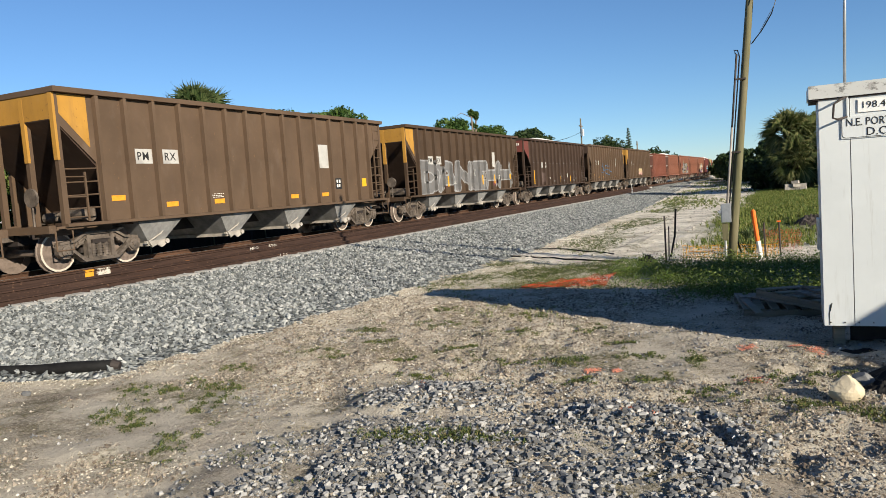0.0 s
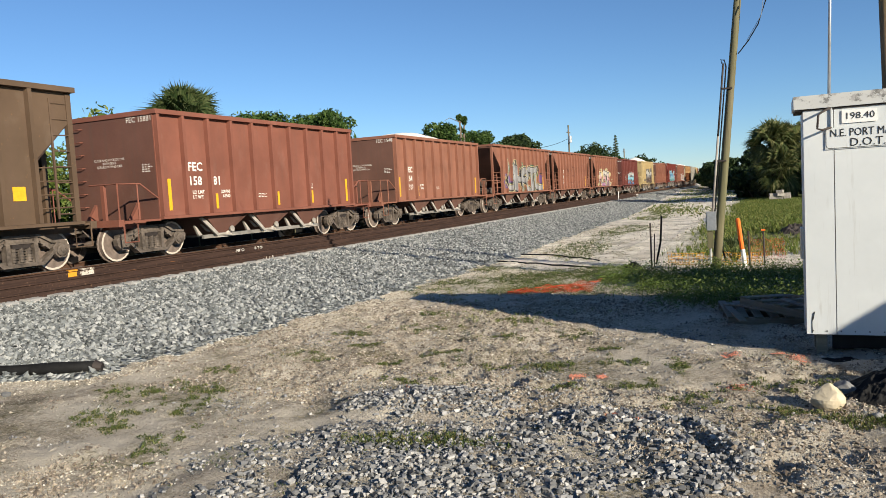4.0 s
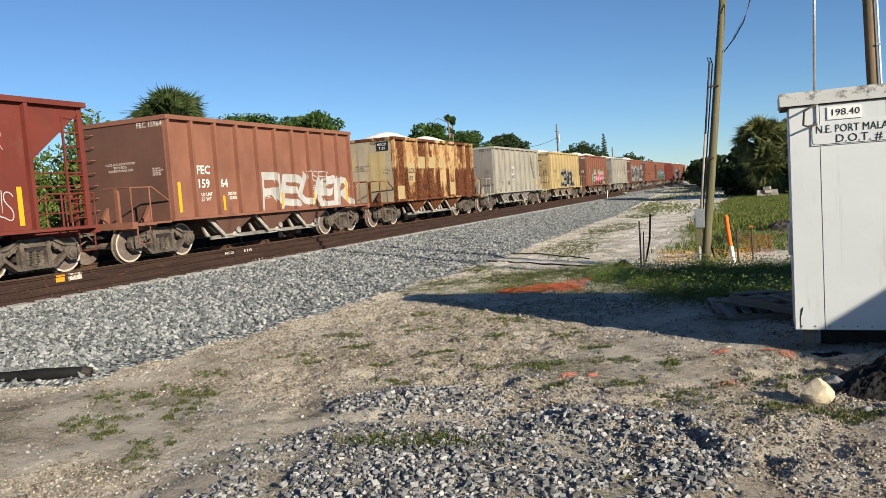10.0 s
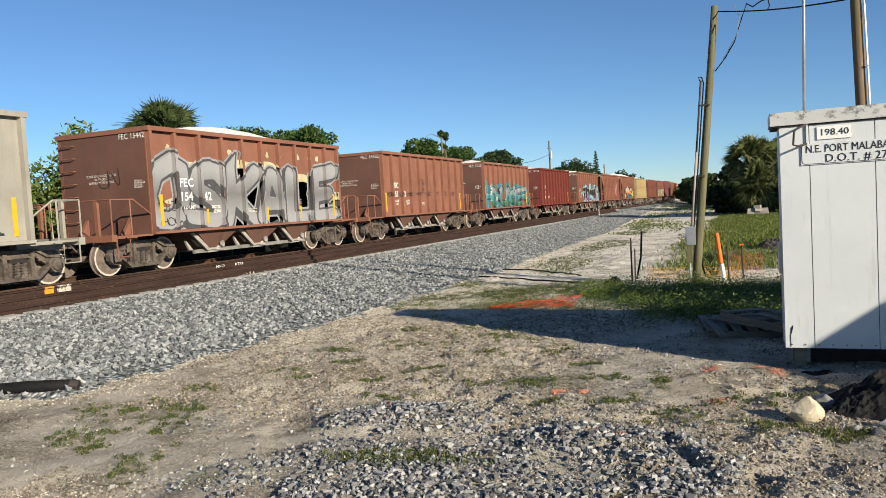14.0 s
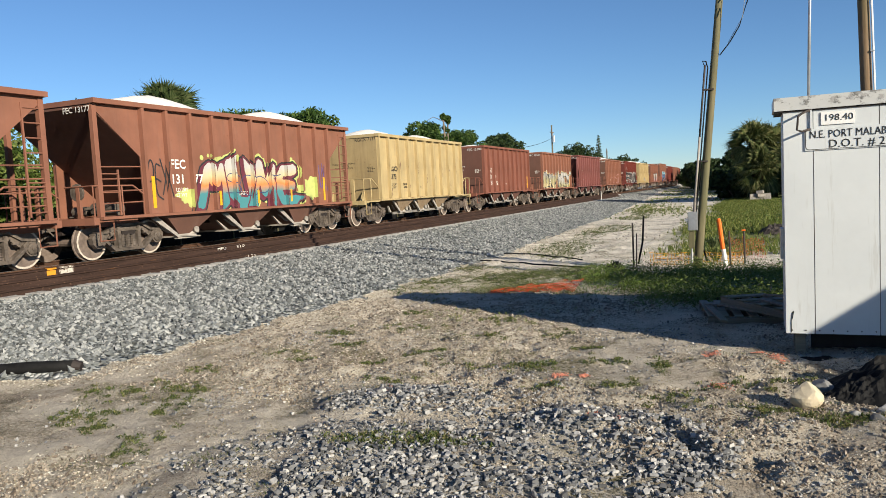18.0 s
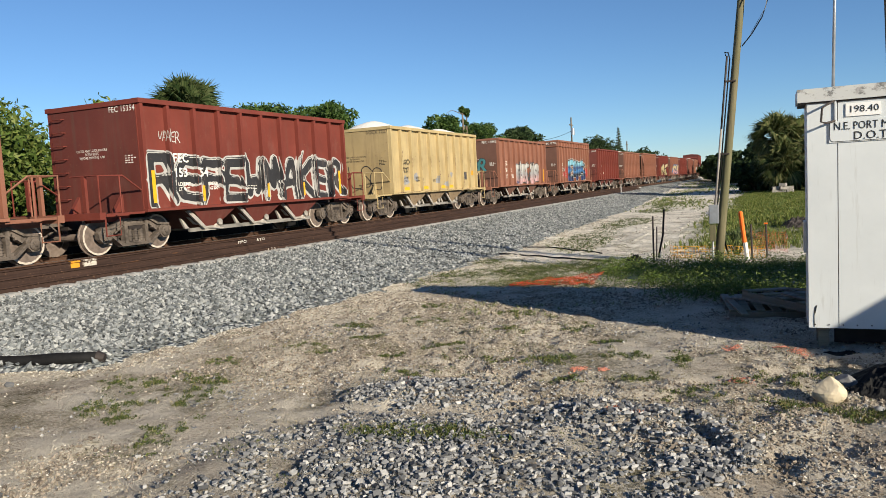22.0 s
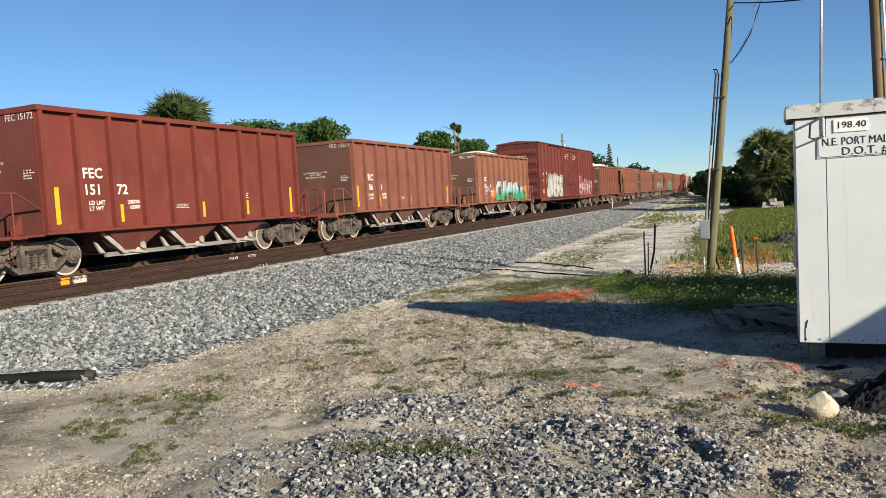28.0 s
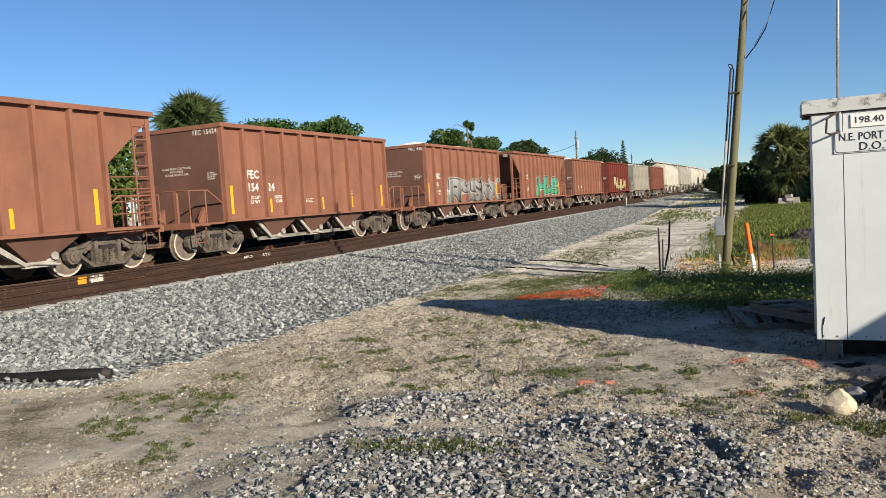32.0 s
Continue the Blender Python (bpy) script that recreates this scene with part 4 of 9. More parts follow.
def end_platform(car, m, key, inner, outer, z, mat, tall=0.85, rails=True, gear=True):
    """End platform from the body's end (inner) to the end sill (outer), along +y, with its walkways, steps, railings and brake gear."""
    k = (key, inner, outer, mat.name)
    pl = part("end_platform", cached((k, "sill"), lambda: Build().box(-1.45, 1.45, outer - 0.16, outer, z - 0.13, z + 0.03).mesh("end_platform", mat)), car, m)
    for x in (1.15, -1.45):
        part("walkway", cached((k, "walk"), lambda: Build().box(0, 0.3, inner, outer - 0.18, z - 0.05, z).mesh("walkway", mat)), pl, pose(x, 0, 0))
    for x in (-0.95, 0.75):
        part("beam", cached((k, "beam"), lambda: Build().box(0, 0.2, inner, outer - 0.18, z - 0.2, z - 0.02).mesh("beam", mat)), pl, pose(x, 0, 0))
    for x in (1.44, -1.44):
        part("step", cached((k, "step"), lambda: Build().tube([(0, outer - 0.15, z - 0.1), (0, outer - 0.15, z - 0.5), (0, outer - 0.55, z - 0.5), (0, outer - 0.55, z - 0.1)], 0.02, 5).mesh("step", mat)), pl, pose(x, 0, 0))
    if rails:
        def side():
            b = Build().tube([(0, inner + 0.02, z + tall - 0.35), (0, inner + 0.55, z + tall), (0, outer - 0.06, z + tall), (0, outer - 0.06, z)], 0.022, 5)
            return b.tube([(0, (inner + outer) / 2, z), (0, (inner + outer) / 2, z + tall)], 0.02, 5).mesh("railing", mat)
        for x in (1.42, -1.42):
            part("railing", cached((k, "rail", tall), side), pl, pose(x, 0, 0))
        for x in (1.42, -0.55):
            part("handrail", cached((k, "hand", tall), lambda: Build().tube([(0, outer - 0.06, z + tall), (-0.87, outer - 0.06, z + tall), (-0.87, outer - 0.06, z)], 0.02, 5).mesh("handrail", mat)), pl, pose(x, 0, 0))
        for x in (-0.95, 0.9):
            part("end_stanchion", cached((k, "stan", tall), lambda: Build().box(-0.05, 0.05, outer - 0.12, outer - 0.05, z, z + tall).mesh("end_stanchion", mat)), pl, pose(x, 0, 0))
    if not gear:
        for x in (-0.75, 0.7):
            part("bracket", cached((k, "brk"), lambda: Build().prism([(inner, z), (inner + 0.3, z), (inner, z + 0.42)], -0.05, 0.05).mesh("bracket", mat)), pl, pose(x, 0, 0))
        return pl
    part("brake_cylinder", cached((k, "cyl"), lambda: Build().tube([(-0.9, inner + 0.5, z + 0.22), (-0.1, inner + 0.5, z + 0.22)], 0.17, 10).tube([(-0.1, inner + 0.5, z + 0.2), (0.3, inner + 0.3, z + 0.1), (0.9, inner + 0.4, z + 0.05)], 0.025, 5).mesh("brake_cylinder", STEEL)), pl)
    part("air_reservoir", cached((k, "res"), lambda: Build().tube([(0.25, inner + 0.35, z + 0.18), (0.75, inner + 0.35, z + 0.18)], 0.13, 10).mesh("air_reservoir", STEEL)), pl)
    part("brake_wheel", cached((k, "bw"), lambda: Build().tube([(-0.9, outer - 0.12, z + 0.62), (-0.9, outer - 0.07, z + 0.62)], 0.2, 12).tube([(-0.9, outer - 0.1, z), (-0.9, outer - 0.1, z + 0.6)], 0.025, 5).mesh("brake_wheel", STEEL)), pl)
    return pl


def ladder_mesh(end, z0, z1, x, mat, n=7):
    b = Build()
    for k in range(n):
        z = z0 + (z1 - z0) * k / (n - 1)
        b.tube([(x, end, z), (x, end + 0.09, z), (x + 0.42, end + 0.09, z), (x + 0.42, end, z)], 0.014, 5)
    return b.mesh("ladder", mat)


def side_ladder_mesh(y, z0, z1, x, mat, n=8, wide=0.42):
    b = Build()
    for s in (0, wide):
        b.box(x, x + 0.04, y + s - 0.02, y + s + 0.02, z0 - 0.1, z1 + 0.1)
    for k in range(n):
        z = z0 + (z1 - z0) * k / (n - 1)
        b.tube([(x + 0.03, y, z), (x + 0.03, y + wide, z)], 0.015, 5)
    return b.mesh("ladder", mat)


def load_mesh(L, W, top, peaks, high, seed):
    ys = np.linspace(-L / 2 + 0.25, L / 2 - 0.25, 40)
    xs = np.linspace(-W + 0.12, W - 0.12, 12)
    X, Y = np.meshgrid(xs, ys)
    r = np.random.default_rng(seed)
    z = np.full(X.shape, -0.28)
    for k in range(peaks):
        c = (k + 0.5) / peaks * L - L / 2 + r.uniform(-0.3, 0.3)
        rad = np.hypot((Y - c) / (L / peaks * 0.60), X / (W * 1.25))
        z = np.maximum(z, -0.30 + (high + 0.42) * np.clip(1 - rad**1.5, 0, 1))
    z += 0.02 * waves(X, Y, 2.0 + 0.1 * seed)
    v = np.stack([X, Y, top + z], -1).reshape(-1, 3)
    w = len(xs)
    i = (np.arange(len(ys) - 1)[:, None] * w + np.arange(w - 1)[None]).ravel()
    return bulk("load", v, np.stack([i, i + 1, i + w + 1, i + w], 1), LOADM, smooth=True)


def stripe_mesh(h, w, mat):
    return Build().box(0, 0.004, -w / 2, w / 2, 0, h).mesh("reflector_stripe", mat)


def bars_mesh(lines, w, hgt, gap, mat):
    """Stencilled lines too small to read."""
    b = Build()
    for k, n in enumerate(lines):
        y = 0.0
        for j in range(n):
            b.box(0, 0.004, y, y + w * (0.6 + 0.4 * ((k * 7 + j * 3) % 5) / 4), -k * gap - hgt, -k * gap)
            y += w * 1.35
    return b.mesh("stencil", mat)


# Letters as pen strokes in a unit box.
STROKES = {
    "A": (((0, 0), (0.40, 1), (0.60, 1), (1, 0)), ((0.2, 0.34), (0.8, 0.34))), "B": (((0.05, 0), (0.05, 1), (0.75, 0.97), (0.8, 0.7), (0.45, 0.53), (0.92, 0.36), (0.85, 0.02), (0.05, 0)),),
    "C": (((1, 0.78), (0.75, 1), (0.25, 0.97), (0, 0.65), (0, 0.33), (0.28, 0.02), (0.75, 0), (1, 0.24)),), "D": (((0.05, 0), (0.05, 1), (0.65, 0.96), (1, 0.62), (0.95, 0.28), (0.6, 0.02), (0.05, 0)),),
    "E": (((1, 1), (0.05, 0.97), (0.05, 0.02), (1, 0)), ((0.05, 0.52), (0.8, 0.5))), "F": (((1, 1), (0.05, 0.97), (0.05, 0)), ((0.05, 0.52), (0.8, 0.52))),
    "G": (((1, 0.8), (0.7, 1), (0.22, 0.95), (0, 0.6), (0.05, 0.2), (0.4, 0), (0.95, 0.06), (1, 0.45), (0.55, 0.45)),), "H": (((0, 0), (0.04, 1)), ((1, 0), (0.96, 1)), ((0, 0.5), (1, 0.5))),
    "I": (((0.5, 0), (0.5, 1)),), "J": (((0.3, 1), (1, 1), (0.8, 0.25), (0.5, 0), (0.1, 0.05), (0, 0.35)),), "K": (((0.05, 0), (0.05, 1)), ((1, 1), (0.1, 0.45), (1, 0))),
    "L": (((0.05, 1), (0.02, 0.02), (1, 0)),), "M": (((0, 0), (0.12, 1), (0.5, 0.3), (0.88, 1), (1, 0)),), "N": (((0, 0), (0.06, 1), (0.94, 0), (1, 1)),),
    "O": (((0.5, 1), (0.1, 0.85), (0, 0.45), (0.2, 0.05), (0.55, 0), (0.92, 0.15), (1, 0.55), (0.85, 0.9), (0.5, 1)),), "P": (((0.05, 0), (0.05, 1), (0.8, 0.96), (0.95, 0.7), (0.75, 0.45), (0.05, 0.45)),),
    "R": (((0, 0), (0.05, 1), (0.8, 0.97), (0.92, 0.7), (0.7, 0.48), (0.1, 0.48)), ((0.5, 0.46), (1, 0))), "S": (((1, 0.85), (0.7, 1), (0.15, 0.92), (0.08, 0.62), (0.85, 0.42), (0.95, 0.12), (0.6, 0), (0, 0.08)),),
    "T": (((0, 0.96), (1, 1)), ((0.5, 0.98), (0.46, 0))), "U": (((0.02, 1), (0.04, 0.25), (0.3, 0), (0.7, 0.02), (0.96, 0.25), (1, 1)),), "V": (((0, 1), (0.5, 0), (1, 1)),), "W": (((0, 1), (0.2, 0), (0.5, 0.7), (0.8, 0), (1, 1)),),
    "X": (((0, 0), (1, 1)), ((0, 1), (1, 0))), "Y": (((0, 1), (0.5, 0.5), (1, 1)), ((0.5, 0.5), (0.45, 0))), "Z": (((0, 0.97), (1, 1), (0.02, 0.03), (1, 0)),),
}


def rounded(pts, n):
    """Corner-cut copy of a stroke."""
    for _ in range(n):
        out = [pts[0]]
        for a, b in zip(pts, pts[1:]):
            out += [(0.75 * a[0] + 0.25 * b[0], 0.75 * a[1] + 0.25 * b[1]), (0.25 * a[0] + 0.75 * b[0], 0.25 * a[1] + 0.75 * b[1])]
        pts = out + [pts[-1]]
    return pts


class Word:
    """Sprayed letters as distance fields: each letter is a set of pen strokes (ya, za, ra, yb, zb, rb)."""

    def __init__(self, word, y0, y1, z0, z1, pen, style, seed, wild):
        r = random.Random(seed)
        n = len(word)
        cell, high = (y1 - y0) / n, z1 - z0
        pen *= 0.74
        self.chisel = style != "bubble"
        self.letters = []
        for k, ch in enumerate(word):
            lean, lift, big = r.uniform(-0.16, 0.16) * wild, r.uniform(-0.05, 0.05) * wild, 1 + r.uniform(-0.05, 0.12) * wild
            fat, bow = r.uniform(0.9, 1.15), r.uniform(-0.08, 0.08) * wild
            width = max(cell * 1.10 - 2 * pen, 0.3 * cell)

            def at(u, v):
                w = v - 0.5
                return (y0 + cell * (k + 0.5) + width * (u - 0.5) * (1 - 0.12 * wild * w) + cell * (lean * w + bow * math.sin(4 * v)), z0 + pen + (high - 2 * pen) * (0.5 + w * big + lift + 0.04 * wild * math.sin(3 * u + k)))

            segs = []
            for st in STROKES[ch]:
                pts = rounded(st, 2 if style == "bubble" else (0 if style == "block" else (1 if r.random() < 0.5 else 0)))
                q = [at(*p) for p in pts]
                m = len(q)
                rad = [pen * fat * ((1.12 - 0.24 * i / (m - 1)) if style == "wild" else 1.0) for i in range(m)]
                segs += [(*q[i], rad[i], *q[i + 1], rad[i + 1]) for i in range(m - 1)]
                if style == "wild":
                    for e, d in ((q[0], q[1]), (q[-1], q[-2])):
                        if r.random() < 0.75:
                            dy, dz = e[0] - d[0], e[1] - d[1]
                            le = math.hypot(dy, dz) + 1e-6
                            a = r.uniform(-0.9, 0.9)
                            dy, dz = (dy * math.cos(a) - dz * math.sin(a)) / le, (dy * math.sin(a) + dz * math.cos(a)) / le
                            t = high * r.uniform(0.16, 0.34)
                            segs.append((*e, pen, e[0] + dy * t, e[1] + dz * t, 0.0))
            self.letters.append(segs)

    def letter(self, k, Y, Z):
        best = np.full(np.shape(Y), 9.0)
        for ya, za, ra, yb, zb, rb in self.letters[k]:
            dy, dz = yb - ya, zb - za
            t = np.clip(((Y - ya) * dy + (Z - za) * dz) / (dy * dy + dz * dz + 1e-9), 0, 1)
            ey, ez = Y - ya - t * dy, Z - za - t * dz
            if self.chisel:
                a, b = np.abs(0.94 * ey + 0.34 * ez), np.abs(-0.34 * ey + 0.94 * ez)
                d = np.maximum(np.maximum(a, b), 0.76 * (a + b))
            else:
                d = np.hypot(ey, ez)
            best = np.minimum(best, d - (ra + t * (rb - ra)))
        return best

    def all(self, Y, Z):
        out = self.letter(0, Y, Z)
        for k in range(1, len(self.letters)):
            out = np.minimum(out, self.letter(k, Y, Z))
        return out

    def fill(self, Y, Z, gap):
        """Later letters lie over earlier ones, with a gap of outline between."""
        n = len(self.letters)
        over, out = np.full(np.shape(Y), 9.0), np.full(np.shape(Y), 9.0)
        for k in range(n - 1, -1, -1):
            d = self.letter(k, Y, Z)
            out = np.minimum(out, np.maximum(d, gap - over))
            over = np.minimum(over, d)
        return out


def painted(field, ys, zs):
    """Flat polygons (y, z) that fill a field where it is below zero."""
    Y, Z = np.meshgrid(ys, zs)
    F = field(Y, Z)
    inn = F < 0
    out = []
    full = inn[:-1, :-1] & inn[1:, :-1] & inn[:-1, 1:] & inn[1:, 1:]
    some = (inn[:-1, :-1] | inn[1:, :-1] | inn[:-1, 1:] | inn[1:, 1:]) & ~full
    for r in range(len(zs) - 1):
        row = full[r]
        if row.any():
            e = np.flatnonzero(np.diff(np.concatenate([[0], row.astype(int), [0]])))
            for a, b in zip(e[::2], e[1::2]):
                out.append(((ys[a], zs[r]), (ys[b], zs[r]), (ys[b], zs[r + 1]), (ys[a], zs[r + 1])))
    for r, c in zip(*np.nonzero(some)):
        corner = ((ys[c], zs[r], F[r, c]), (ys[c + 1], zs[r], F[r, c + 1]), (ys[c + 1], zs[r + 1], F[r + 1, c + 1]), (ys[c], zs[r + 1], F[r + 1, c]))
        poly = []
        for a, b in zip(corner, corner[1:] + corner[:1]):
            if a[2] < 0:
                poly.append(a[:2])
            if (a[2] < 0) != (b[2] < 0):
                t = a[2] / (a[2] - b[2])
                poly.append((a[0] + t * (b[0] - a[0]), a[1] + t * (b[1] - a[1])))
        if len(poly) > 2:
            out.append(tuple(poly))
    return out


def lay(me_name, layers, box, place, step):
    """Builds stacked layers of paint. place(y0, y1): list of (y grid ends, function from (y, z, lift) to a point)."""
    vs, fs, mi = [], [], []
    y0, y1, z0, z1 = box
    zs = np.linspace(z0, z1, max(2, int(round((z1 - z0) / step)) + 1))
    for k, (field, _) in enumerate(layers):
        lift = 0.0008 * k
        for a, b, to in place(y0, y1):
            ys = np.linspace(a, b, max(2, int(round((b - a) / step)) + 1))
            for poly in painted(field, ys, zs):
                fs.append(tuple(range(len(vs), len(vs) + len(poly))))
                vs += [to(y, z, lift) for y, z in poly]
                mi.append(k)
    me = bpy.data.meshes.new(me_name)
    me.from_pydata(vs, [], fs)
    for _, m in layers:
        me.materials.append(m)
    me.polygons.foreach_set("material_index", mi)
    me.update()
    return me


def side_bands(W, ribs, deep, wide):
    """Where paint on a ribbed side lies: on the sheets, the rib faces and the rib flanks."""
    def place(y0, y1):
        out = []
        lo, hi = max(y0, ribs[0] - wide / 2 + 0.01), min(y1, ribs[-1] + wide / 2 - 0.01)
        edge = lo
        for y in ribs:
            a, b = y - wide / 2, y + wide / 2
            if b < lo or a > hi:
                continue
            if a > edge:
                out.append((edge, a, lambda yy, z, q: (W + 0.003 + q, yy, z)))
                out.append((max(edge, a - deep), a, lambda yy, z, q, a=a: (W + deep + yy - a, a - 0.002 - q, z)))
            p, r = max(a + 0.008, lo), min(b - 0.008, hi)
            if r > p:
                out.append((p, r, lambda yy, z, q: (W + deep + 0.002 + q, yy, z)))
            edge = max(edge, b)
        if hi > edge:
            out.append((edge, hi, lambda yy, z, q: (W + 0.003 + q, yy, z)))
        return out
    return place


def cloud_field(w, z0, z1, size, seed, dots):
    r = random.Random(seed)
    ph = [r.uniform(0, 6.28) for _ in range(3)]
    ys = [s[0] for l in w.letters for s in l]
    spots = [(r.uniform(min(ys), max(ys)), z1 + size * r.uniform(0.5, 1.5), r.uniform(0.025, 0.09)) for _ in range(dots)]

    def f(Y, Z):
        d = w.all(Y, Z) - size * (1 + 0.45 * np.sin(3.1 * Y + ph[0]) + 0.3 * np.sin(7.3 * Y + 5.1 * Z + ph[1]) + 0.2 * np.sin(13 * Y - 11 * Z + ph[2]))
        for y, z, q in spots:
            d = np.minimum(d, np.hypot(Y - y, Z - z) - q)
        return d
    return f


def graffiti(c, word, y0, y1, z0, z1, fill, line="black", halo="", back="", drop=0.0, shine="", style="wild", pen=0.13, wild=1.0, cloud=0.16, dots=0, seed=0, marks=""):
    """A spray-painted piece that runs over the side sheets and the ribs."""
    car, W, ribs, deep, wide = c
    w = Word(word, y0, y1, z0, z1, pen, style, seed, wild)
    ln = 0.24 * pen
    layers = []
    if back:
        layers.append((cloud_field(w, z0, z1, cloud, seed, dots), SPRAY[back]))
    if halo:
        layers.append((lambda Y, Z: np.minimum(w.all(Y, Z), w.all(Y + drop, Z + 0.5 * drop)) - ln * 1.9, SPRAY[halo]))
    if line:
        layers.append((lambda Y, Z: np.minimum(w.all(Y, Z), w.all(Y + drop, Z + 0.5 * drop)) - ln, SPRAY[line]))
    layers.append((lambda Y, Z: w.fill(Y, Z, ln if line else 0.02), cached(("grad", fill, z0, z1), lambda: spray("sprayed_blend", fill, z0, z1)) if len(fill) > 1 else SPRAY[fill[0]]))
    if shine:
        def glint(Y, Z):
            d = w.fill(Y, Z, ln)
            side = w.all(Y - 0.03, Z + 0.03) - d
            return np.maximum(np.maximum(d + 0.012, -d - 0.045), 0.016 - side)
        layers.append((glint, SPRAY[shine]))
    if marks:
        q = random.Random(seed + 5)
        spots = [(q.uniform(y0, y1), q.uniform(z0 + 0.1, z1 - 0.1), q.uniform(0.02, 0.05)) for _ in range(int(5 * (y1 - y0)))]

        def dotted(Y, Z):
            d = np.full(np.shape(Y), 9.0)
            for y, z, rr in spots:
                d = np.minimum(d, np.hypot(Y - y, Z - z) - rr)
            return np.maximum(d, w.fill(Y, Z, ln) + 0.03)
        layers.append((dotted, SPRAY[marks]))
    m = 0.5 if back else 0.36
    me = lay("graffiti", layers, (y0 - m, y1 + m, max(z0 - 0.06, 1.01), min(z1 + 0.75, 3.4)), side_bands(W, ribs, deep, wide), 0.036)
    return part("graffiti", me, car, label="spray-painted lettering in " + fill[-1] + " and " + (line or fill[0]))


def tag(c, word, y, z, w, h, col, seed, pen=0.016, lean=0.9):
    """A thin hand-drawn tag."""
    car, W, ribs, deep, wide = c
    q = Word(word, y, y + w, z, z + h, pen, "bubble", seed, 1.4 * lean)
    me = lay("graffiti", [(q.all, SPRAY[col])], (y - 0.15, y + w + 0.15, z - 0.15, z + h + 0.15), side_bands(W + 0.005, ribs, deep, wide), 0.014)
    return part("graffiti", me, car, label="thin sprayed tag")


def end_tag(car, word, x, z, w, h, y, seed, fill="", pen=0.09, line="black"):
    """Outlined or filled bubble letters on a car's end wall."""
    q = Word(word, x, x + w, z, z + h, pen, "bubble", seed, 1.3)
    ring = lambda Y, Z: q.all(Y, Z) - 0.024
    layers = [(ring, SPRAY[line]), (lambda Y, Z: q.fill(Y, Z, 0.024), SPRAY[fill])] if fill else [(lambda Y, Z: np.maximum(ring(Y, Z), -q.fill(Y, Z, 0.02)), SPRAY[line])]
    if not fill and pen < 0.05:
        layers = [(q.all, SPRAY[line])]
    me = lay("graffiti", layers, (x - 0.2, x + w + 0.2, z - 0.2, z + h + 0.2), lambda a, b: [(a, b, lambda yy, zz, k: (yy, -y - 0.003 - k, zz))], 0.02)
    return part("graffiti", me, car, label="sprayed bubble letters" if fill else "thin sprayed outline letters")


def soft_patch(c, y0, y1, z0, z1, col, seed):
    """A patch of overspray with a ragged edge."""
    car, W, ribs, deep, wide = c
    r = random.Random(seed)
    ph = [r.uniform(0, 6.28) for _ in range(4)]
    cy, cz, ry, rz = (y0 + y1) / 2, (z0 + z1) / 2, (y1 - y0) / 2, (z1 - z0) / 2

    def f(Y, Z):
        a = np.arctan2((Z - cz) / rz, (Y - cy) / ry)
        return np.hypot((Y - cy) / ry, (Z - cz) / rz) - 0.70 - 0.12 * np.sin(3 * a + ph[0]) - 0.08 * np.sin(7 * a + ph[1]) - 0.06 * np.sin(13 * a + ph[2])
    me = lay("graffiti", [(f, SPRAY[col])], (y0, y1, max(z0, 1.01), z1), side_bands(W - 0.0022, ribs, deep - 0.0001, wide), 0.036)
    return part("graffiti", me, car, label="patch of sprayed paint")


CARS = []


def start_car(label, category, s_rear, length, name="hopper_car"):
    car = tagged(new(name), label, category, group="freight cars of the train")
    CARS.append((car, s_rear - length / 2))
    return car


def running_gear(car, s_mid, half, length):
    for s in (1, -1):
        add_truck(car, s * half, s_mid)
        part("coupler", cached("coupler", coupler_mesh), car, Matrix.Translation((0, s * (length / 2 - 0.14), 0)) @ (Matrix.Identity(4) if s > 0 else MIRROR))
    part("centre_sill", cached(("csill", length), lambda: centre_sill_mesh(length - 1.2)), car)


def lettering(car, mark, number, y, z, W, deep, mat=None, big=0.34, gap=0.0):
    mat = mat or LETTER
    a, b = number
    part("lettering", text_mesh(mark, big, mat, 1.04, "LEFT", 0.007), car, Matrix.Translation((W + 0.0095, y, z)) @ SIDE, label="stencilled reporting mark")
    part("lettering", text_mesh(a, big, mat, 1.04, "LEFT", 0.007), car, Matrix.Translation((W + 0.0095, y, z - big * 1.15)) @ SIDE, label="stencilled car number")
    if b:
        part("lettering", text_mesh(b, big, mat, 1.04, "LEFT", 0.007), car, Matrix.Translation((W + 0.0095, y + gap, z - big * 1.15)) @ SIDE, label="stencilled car number")


def end_lettering(car, text, end, z, mat=None):
    part("lettering", text_mesh(text, 0.19, mat or LETTER, align="RIGHT"), car, Matrix.Translation((1.42, -end - 0.006, z)) @ FRONT, label="stencilled car number")


